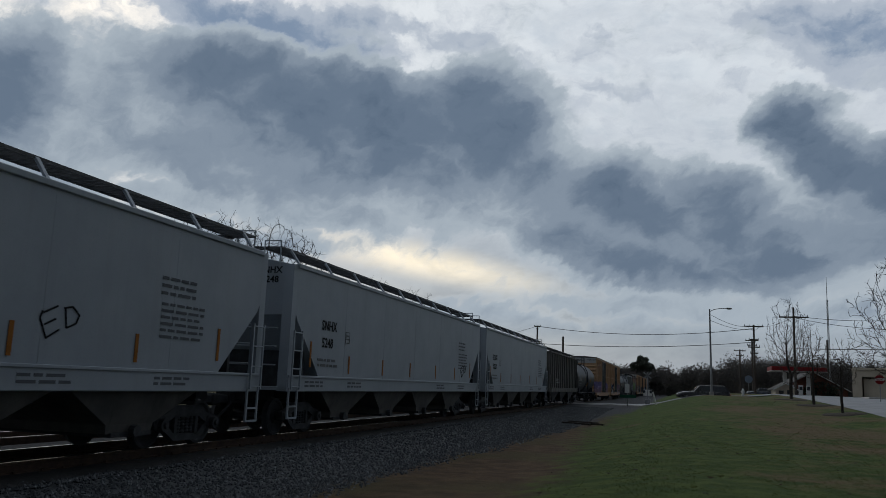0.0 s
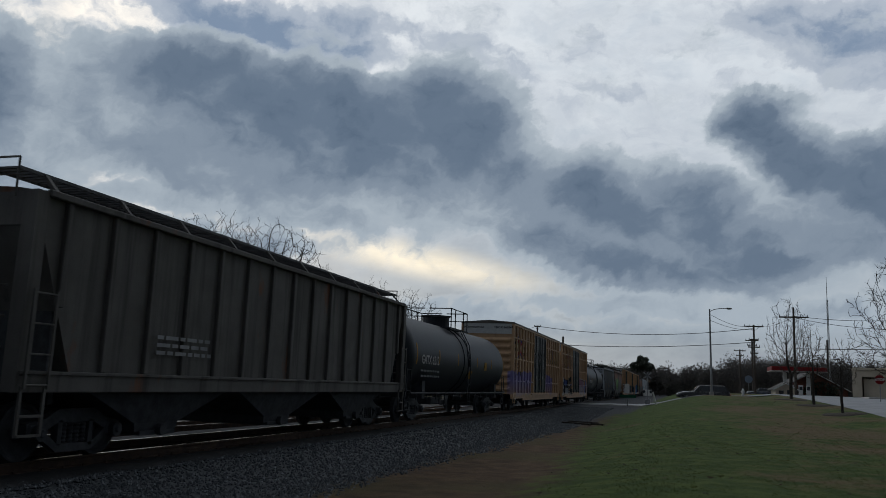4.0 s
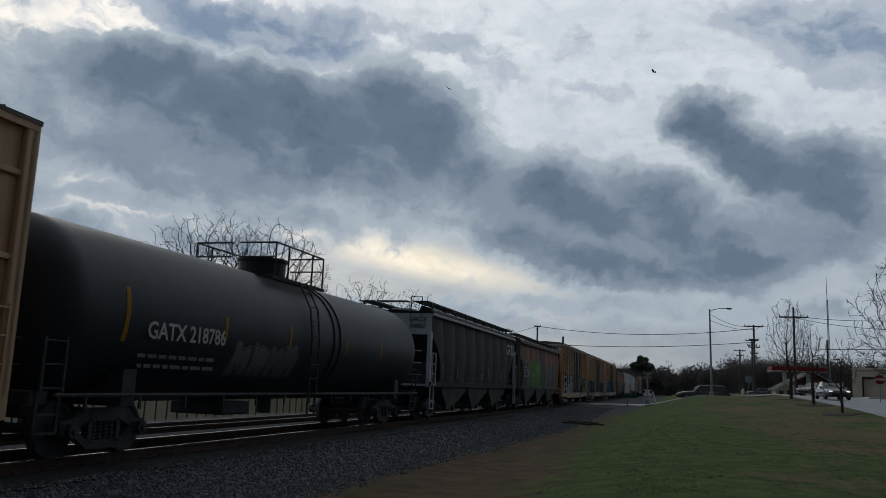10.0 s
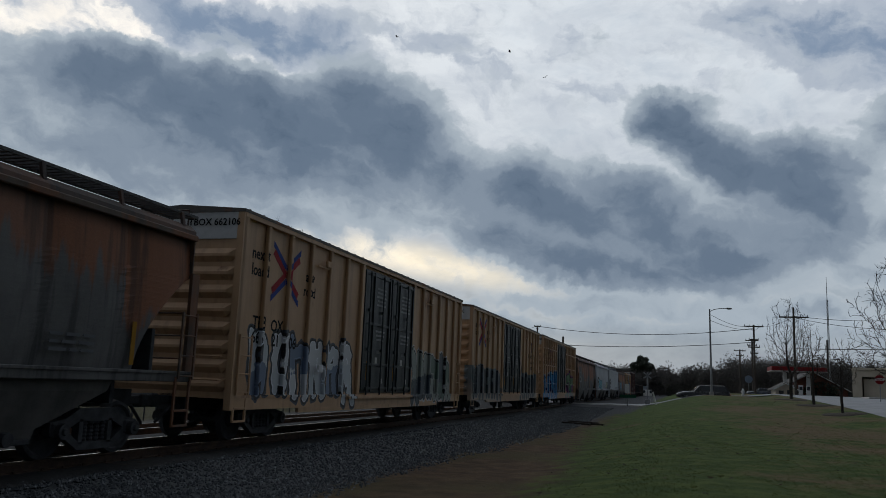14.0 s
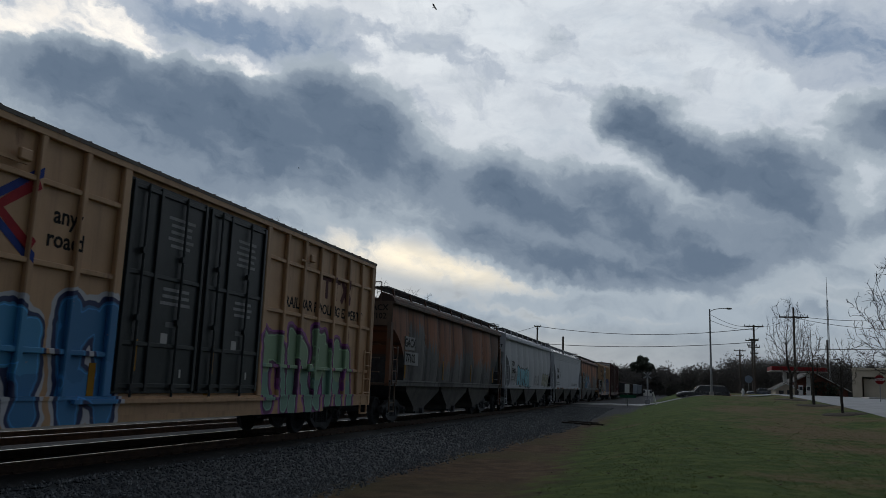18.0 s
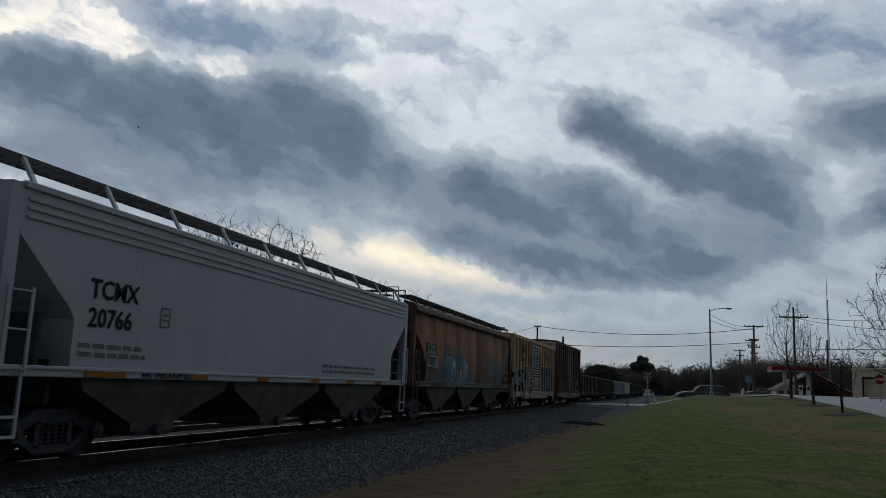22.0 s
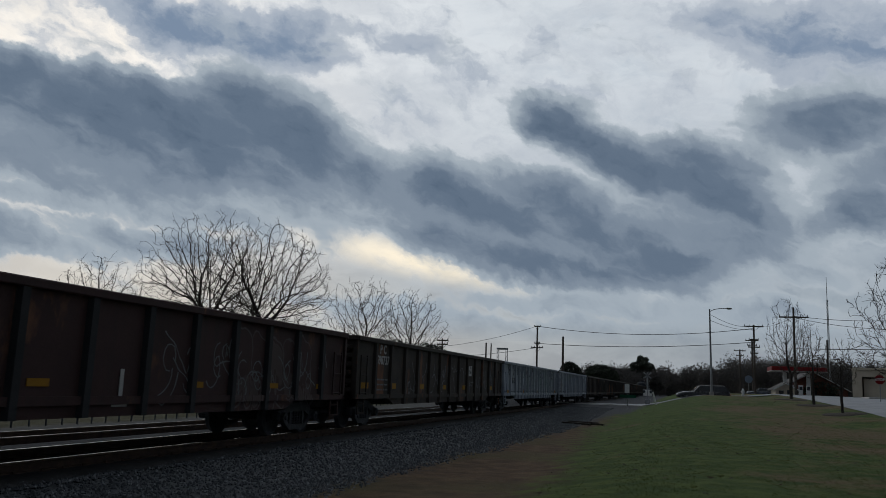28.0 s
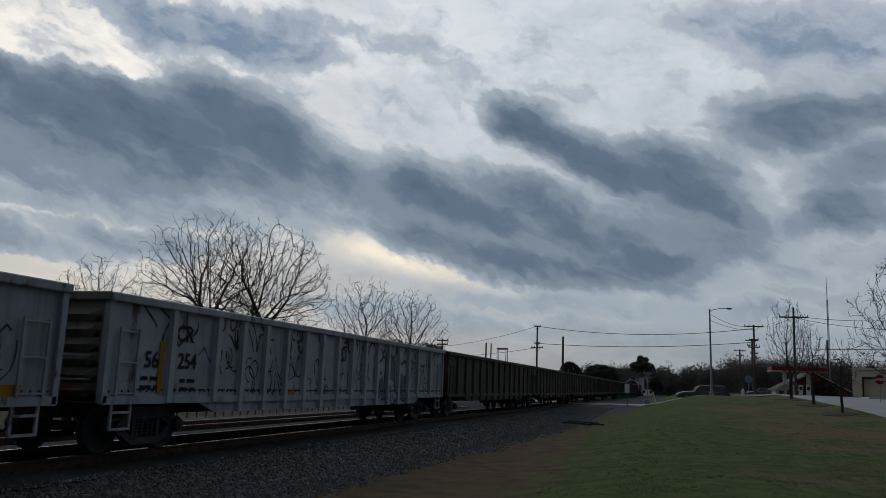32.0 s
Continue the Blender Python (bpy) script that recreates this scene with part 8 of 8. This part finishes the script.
gabled_house(14.0, 122, 2.6, 6, 1.0, 0.75, CREAM, ROOFING, "small cream shed with a low gable", ((0.5, 0.7, 0.9),), ((-0.6, 0.3, 0.6, 0.5),))
gabled_house(19.6, 140, 9.5, 12, 1.2, 2.6, BRICK, ROOFING, "low red brick house with white verge boards", ((0, 1.0, 1.2),), ((-2.6, 0.0, 1.2, 1.0), (2.4, 0.0, 1.2, 1.0)))


def garage():
    ob = thing("garage_building", pose(22.2, 97.2, 1.55, 0, 0, -13), "cream flat-roofed garage with open bays", "building")
    x0, x1, h = -4.0, 12.0, 3.0
    bm = fresh()
    box(bm, x0, -3.05, -0.15, 9, -1, h)
    for a, b in ((-0.3, 0.5), (3.2, 12.0)):
        box(bm, a, b, -0.15, 0.15, -1, h)
    box(bm, -3.05, 12, -0.15, 0.15, 2.3, h)
    box(bm, x1 - 0.3, x1, 0.15, 9, -1, h)
    box(bm, -3.05, x1 - 0.3, 8.7, 9, -1, h)
    part("wall", bm, CREAM, ob)
    bm = fresh()
    box(bm, x0 - 0.1, x1 + 0.1, -0.3, 9.1, h, h + 0.28, 0.03)
    part("parapet", bm, CREAM, ob, "pale parapet band")
    bm = fresh()
    box(bm, -3.0, 11.6, 2.5, 2.7, -0.6, 2.3)
    part("inner_wall", bm, CREAM, ob)
    for a, b in ((-2.9, -0.4), (0.6, 3.1)):
        bm = fresh()
        box(bm, a, b, 0.4, 0.5, -0.6, 2.1)
        part("bay_door", bm, WHITE_PAINT if a > 0 else CREAM, ob, "roller door")
    bm = fresh()
    rod(bm, (1.5, 4, h + 0.2), (1.5, 4, h + 0.9), 0.2, seg=10)
    part("vent", bm, GALV, ob)
    bm = fresh()
    box(bm, 17.0, 21.5, 84, 87.5, ground_z(19, 86) - 0.2, ground_z(19, 86) + 0.18, 0.05)
    link("traffic_island", bm, CONCRETE, "pale concrete kerbed island at the corner", "kerb", kind="structure")
    bush = thing("shrub", pose(20.6, 133, 1.5), "dark clipped evergreen shrub", "shrub")
    join_shapes("crown", leaf_cloud(random.Random(3), (0, 0, 0.9), (2.6, 1.6, 1.3), 900, 0.2), EVERGREEN, bush)


garage()


# ---- vehicles ----
def vehicle(name, label, paint, length=4.8, width=1.85, height=1.45, kind="saloon", lit=False):
    """Nose towards -y. Rounded body in lofted sections, glasshouse, wheels with rims, lamps."""
    car = thing(name, pose(0, 0, 0), label, "car")
    h, w = length / 2, width / 2
    suv = kind == "suv"
    deck = 0.98 if suv else 0.88
    bm = fresh()
    rings = []
    for y, top, k, low in ((-h, 0.62, 0.78, 0.36), (-h + 0.12, 0.74, 0.90, 0.26), (-h + 0.7, deck - 0.08, 0.98, 0.22), (-h * 0.35, deck, 1.0, 0.20), (0.0, deck + 0.02, 1.0, 0.20), (h * 0.5, deck + 0.03, 1.0, 0.20), (h - 0.5, deck + 0.04, 0.97, 0.24), (h - 0.08, deck - 0.06, 0.90, 0.32), (h, deck - 0.22, 0.82, 0.42)):
        rings.append([(-w * k * 0.93, y, low), (-w * k, y, low + 0.16), (-w * k, y, top - 0.2), (-w * k * 0.92, y, top - 0.04), (-w * k * 0.7, y, top), (w * k * 0.7, y, top), (w * k * 0.92, y, top - 0.04), (w * k, y, top - 0.2), (w * k, y, low + 0.16), (w * k * 0.93, y, low)])
    loft(bm, rings)
    for f in bm.faces:
        f.smooth = True
    part("body", bm, paint, car)
    roof_a, roof_b = (-0.35, h - 0.55) if suv else (-0.1, h * 0.42)
    glass_a, glass_b = -h * 0.36, (h - 0.12 if suv else h * 0.72)
    bm = fresh()
    loft(bm, [[(-w * k, y, z0), (-w * k * 0.82, y2, z1), (w * k * 0.82, y2, z1), (w * k, y, z0)] for y, y2, z0, z1, k in ((glass_a, roof_a, deck - 0.03, height - 0.03, 0.93), (glass_b, roof_b, deck - 0.03, height - 0.03, 0.93))])
    part("glasshouse", bm, GLASS, car, "dark tinted windows")
    bm = fresh()
    loft(bm, [[(-w * 0.77, y, height - 0.05), (-w * 0.66, y, height), (w * 0.66, y, height), (w * 0.77, y, height - 0.05)] for y in (roof_a - 0.05, roof_b + 0.05)])
    part("roof", bm, paint, car)
    for s in (-1, 1):
        for ya, yb in ((glass_a, roof_a), (glass_b, roof_b)):
            bm = fresh()
            rod(bm, (s * w * 0.93, ya, deck - 0.03), (s * w * 0.765, yb, height - 0.03), 0.045, seg=6)
            part("pillar", bm, paint, car)
    for y in (-h + 0.92, h - 0.95):
        for s in (-1, 1):
            r = 0.36 if suv else 0.33
            wheel = thing("wheel", Matrix.Translation((s * (w - 0.1), y, r)), "", "")
            wheel.parent = car
            bm = fresh()
            ring = [(-0.11, r * 0.66), (-0.11, r * 0.94), (-0.07, r), (0.07, r), (0.11, r * 0.94), (0.11, r * 0.66)]
            rr = [[(a, b * math.cos(t), b * math.sin(t)) for a, b in ring] for t in [2 * math.pi * i / 20 for i in range(21)]]
            loft(bm, rr, closed=False)
            part("tyre", bm, RUBBER, wheel)
            bm = fresh()
            rod(bm, (-0.09, 0, 0), (0.09, 0, 0), r * 0.2, seg=10)
            for i in range(5):
                t = 2 * math.pi * i / 5
                rod(bm, (s * 0.08, 0, 0), (s * 0.08, r * 0.64 * math.cos(t), r * 0.64 * math.sin(t)), 0.04, seg=5)
            rod(bm, (-0.02, 0, 0), (0.02, 0, 0), r * 0.66, seg=18)
            part("rim", bm, CHROME, wheel)
    for s in (-1, 1):
        bm = fresh()
        box(bm, s * w * 0.66 - 0.13, s * w * 0.66 + 0.13, -h - 0.005, -h + 0.14, 0.59, 0.69, 0.03)
        part("headlight", bm, HEADLIGHT if lit else WHITE_PAINT, car, "lit headlight" if lit else "clear headlight")
        bm = fresh()
        box(bm, s * w * 0.66 - 0.16, s * w * 0.66 + 0.16, h - 0.12, h + 0.01, 0.62, 0.76, 0.03)
        part("tail_light", bm, TAIL, car, "red tail lamp")
        bm = fresh()
        box(bm, s * (w + 0.02) - 0.1, s * (w + 0.02) + 0.1, glass_a + 0.3, glass_a + 0.42, deck, deck + 0.13, 0.03)
        part("mirror", bm, paint, car)
    bm = fresh()
    box(bm, -w * 0.55, w * 0.55, -h - 0.02, -h + 0.1, 0.30, 0.52, 0.03)
    part("grille", bm, RUBBER, car, "black grille")
    return car


def gloss(name, tone):
    m = bpy.data.materials.new(name)
    m.use_nodes = True
    node = graph(m.node_tree)
    dirt = node("TexNoise", {"Vector": node("TexCoord").outputs["Object"], "Scale": 5.0, "Detail": 5.0}).outputs[0]
    node("OutputMaterial", {0: node("BsdfPrincipled", {"Base Color": mix_node(node, dirt, (*tone, 1), (*[c * 1.4 + 0.005 for c in tone], 1)), "Roughness": smooth(node, dirt, 0.3, 0.8, 0.2, 0.4), "Coat Weight": 0.6}).outputs[0]})
    return m


BLACK_GLOSS, SLATE_GLOSS, SILVER_GLOSS = gloss("black_car_lacquer", (0.012, 0.013, 0.015)), gloss("slate_car_lacquer", (0.05, 0.06, 0.075)), gloss("silver_car_lacquer", (0.13, 0.135, 0.14))
suv = vehicle("parked_suv", "black estate car waiting behind the lawn's crest", BLACK_GLOSS, 5.3, 1.95, 1.6, "suv")
suv.matrix_basis = pose(2.5, 90.0, 0.66, 0, 0, -86)
sedan = vehicle("parked_saloon", "dark saloon parked along the side street", SLATE_GLOSS, 4.7, 1.8, 1.45)
sedan.matrix_basis = pose(14.5, 160, 1.3, 0, 0, -88)
MOVING_A = vehicle("dark_coupe", "dark slate coupe driving with headlights lit", SLATE_GLOSS, 4.9, 1.9, 1.42, lit=True)
MOVING_B = vehicle("silver_saloon", "silver grey saloon driving along the street", SILVER_GLOSS, 4.3, 1.75, 1.40)


# ---- birds ----
FEATHER = surface("dark_vulture_feathers", (0.010, 0.009, 0.008), (0.022, 0.019, 0.016), 0.9, 9.0, 0.2)


def bird():
    b = thing("soaring_bird", pose(0, 0, 0), "dark soaring bird with spread wings", "bird", "birds over the train")
    bm = fresh()
    loft(bm, [[(r * math.cos(a), y, z + r * math.sin(a)) for a in [2 * math.pi * k / 8 for k in range(8)]] for y, r, z in ((-0.40, 0.02, 0.02), (-0.33, 0.05, 0.03), (-0.22, 0.08, 0), (0.0, 0.12, -0.02), (0.2, 0.08, 0), (0.30, 0.03, 0))])
    part("body", bm, FEATHER, b)
    bm = fresh()
    loft(bm, [[(-0.05, 0.22, 0.0), (0.05, 0.22, 0.0), (0.05, 0.22, 0.02), (-0.05, 0.22, 0.02)], [(-0.16, 0.56, 0.0), (0.16, 0.56, 0.0), (0.16, 0.56, 0.012), (-0.16, 0.56, 0.012)]])
    part("tail", bm, FEATHER, b)
    for s in (-1, 1):
        bm = fresh()
        loft(bm, [[(s * x, y0, z), (s * x, y1, z), (s * x, y1, z + 0.02), (s * x, y0, z + 0.03)] for x, y0, y1, z in ((0.05, -0.20, 0.18, 0.02), (0.40, -0.26, 0.18, 0.12), (0.70, -0.18, 0.22, 0.18), (0.95, -0.04, 0.16, 0.22))])
        part("wing", bm, FEATHER, b, "broad dark wing")
    for c in b.children:
        if c.data.users == 1:
            c.data.transform(Matrix.Diagonal((0.58, 0.58, 0.58, 1)))
    return b


BIRDS = [bird() for i in range(3)]


# ---- what moves ----
def on_road(x, y, heading):
    return pose(x, y, ground_z(x, y) + 0.05, 0, 0, heading)


def aloft(bearing, rise, far, heading, bank):
    a, e = radians(bearing), radians(rise)
    p = EYE + Vector((math.sin(a) * math.cos(e), math.cos(a) * math.cos(e), math.sin(e))) * far
    return pose(p.x, p.y, p.z, 0, bank, heading)


def motions():
    spot = {car: centre for car, centre in TRAIN}
    for car, centre in TRAIN:
        walk(car, [(t, pose(TRACK, centre - travelled(t), 0)) for t in range(33)])
    # wheels roll at the train's speed while their car is in the near stretch
    for wheel, car, y in ROLLING:
        rows = []
        for f in range(0, 961):
            t = f / 30
            if -16 < spot[car] - travelled(t) < 62:
                rows.append((t, pose(0, y, 0.455, math.degrees(travelled(t) / 0.455))))
        if rows:
            first, last = rows[0][1], rows[-1][1]
            if rows[0][0] > 0:
                rows.insert(0, (0, first))
            if rows[-1][0] < 32:
                rows.append((32, last))
            walk(wheel, rows)
    walk(low_clouds, [(t, pose(-7.5 * (t - 17), -0.9 * (t - 17), LOW)) for t in (0, 16, 32)])
    walk(high_clouds, [(t, pose(-3.4 * (t - 17), -0.4 * (t - 17), HIGH)) for t in (0, 16, 32)])
    # two cars turn in from the side street and drive past
    walk(MOVING_A, [(0, on_road(62, 97, -84)), (4, on_road(40, 95, -84)), (6, on_road(25, 92, -82)), (7, on_road(16.9, 90, -78)), (8, on_road(13.9, 88, -45)), (9, on_road(13.3, 85, -12)), (9.5, on_road(12.9, 81, -4)), (10, on_road(12.1, 73, 3)), (10.5, on_road(11.8, 66, 2)),
                    (11, on_road(11.4, 58, 1)), (11.5, on_road(11.3, 48, 0)), (12.5, on_road(11.4, 26, 0)), (14, on_road(11.5, -12, 0)), (20, on_road(11.5, -150, 0)), (32, on_road(11.5, -330, 0))])
    walk(MOVING_B, [(0, on_road(75, 99, -84)), (5, on_road(45, 96, -84)), (7, on_road(25.5, 93, -82)), (8, on_road(19.5, 91.5, -82)), (9, on_road(16.2, 91, -75)), (10, on_road(13.2, 89, -40)), (10.5, on_road(12.7, 87, -22)), (11, on_road(12.4, 83, -10)), (11.5, on_road(12.3, 78, -2)),
                    (12, on_road(11.9, 72, 2)), (12.5, on_road(11.6, 66, 2)), (13, on_road(11.3, 58, 1)), (13.5, on_road(11.2, 50, 0)), (14.5, on_road(11.4, 30, 0)), (16, on_road(11.5, -8, 0)), (22, on_road(11.5, -150, 0)), (32, on_road(11.5, -330, 0))])
    # three soaring birds: seconds, bearing, rise, distance, heading, bank
    walk(BIRDS[0], [(t, aloft(*r)) for t, *r in (
        (0, -8.1, 32.3, 110, 60, 0), (7.5, -13.2, 31.0, 122, 80, 5), (8.5, -15.3, 25.0, 124, 100, -5), (9, -16.1, 23.0, 125, 110, -8), (9.5, -16.5, 21.5, 126, 150, -20), (10, -16.5, 20.7, 127, 190, -30), (10.5, -15.5, 20.3, 128, 225, -20),
        (11, -14.2, 20.6, 128, 250, -10), (12, -11.9, 21.4, 130, 262, -8), (12.5, -10.9, 22.0, 135, 275, -35), (13, -9.9, 22.1, 140, 300, -45), (13.5, -9.4, 22.1, 145, 340, -45), (14, -9.3, 21.6, 150, 380, -35), (14.5, -10.0, 20.6, 155, 410, -25), (17, -22.2, 15.6, 216, 450, -10),
        (18, -27.1, 14.5, 244, 450, 0), (19, -30.3, 13.2, 272, 440, 5), (20, -32.0, 12.3, 300, 500, 20), (21, -31.4, 11.9, 310, 560, 15), (23, -28.4, 11.2, 330, 600, 5), (24, -27.3, 10.4, 340, 640, 10), (25, -28.8, 10.5, 350, 700, 10), (27.5, -35.8, 10.4, 375, 760, 20), (28, -35.3, 10.1, 380, 800, 20), (32, -33.2, 8.8, 420, 860, 0))])
    walk(BIRDS[1], [(t, aloft(*r)) for t, *r in (
        (0, -1.7, 33.2, 110, 120, 0), (7.5, -4.2, 30.4, 116, 160, 0), (8.5, -2.9, 26.5, 117, 200, -10), (9, -2.2, 24.5, 118, 215, -15), (9.5, -1.8, 22.8, 118, 225, -25), (10, -1.5, 21.7, 118, 245, -10), (10.5, -0.9, 21.8, 119, 270, -8), (11, 0.0, 22.4, 119, 290, -25),
        (11.5, 0.2, 23.2, 120, 340, -45), (12, -0.3, 23.6, 120, 400, -50), (12.5, -2.2, 23.9, 128, 430, -45), (13, -5.1, 23.7, 137, 445, -20), (13.5, -8.4, 23.5, 145, 450, -5), (14, -12.0, 23.3, 153, 450, 5), (14.5, -15.8, 23.5, 162, 450, 0), (17, -19.2, 18.7, 500, 470, 0), (20, -18.0, 18.2, 540, 540, 10), (24, -16.7, 17.5, 593, 610, 0), (28, -15.4, 16.9, 647, 680, 0), (32, -14.4, 16.7, 700, 740, 0))])
    walk(BIRDS[2], [(t, aloft(*r)) for t, *r in (
        (0, -25.6, 33.1, 120, 200, 0), (13, -22.6, 28.5, 129, 240, 0), (13.5, -21.8, 25.3, 130, 255, 10), (14, -20.5, 24.0, 130, 265, 10), (14.5, -18.9, 23.4, 129, 285, 0), (17, -16.6, 28.8, 122, 360, 0), (17.6, -17.0, 27.4, 121, 420, 0), (18, -17.8, 26.1, 120, 430, 30), (18.5, -20.0, 24.4, 125, 440, 15), (19, -23.0, 22.6, 130, 450, 0),
        (20, -29.2, 19.7, 140, 450, 0), (20.5, -32.1, 18.6, 145, 450, 0), (21, -34.7, 17.7, 150, 450, 5), (22, -38.1, 16.0, 187, 440, 5), (23, -40.1, 13.8, 223, 430, 5), (25, -44.0, 11.3, 278, 430, 0), (27, -48.2, 9.0, 312, 440, 0), (32, -54.0, 6.8, 400, 450, 0))])


motions()
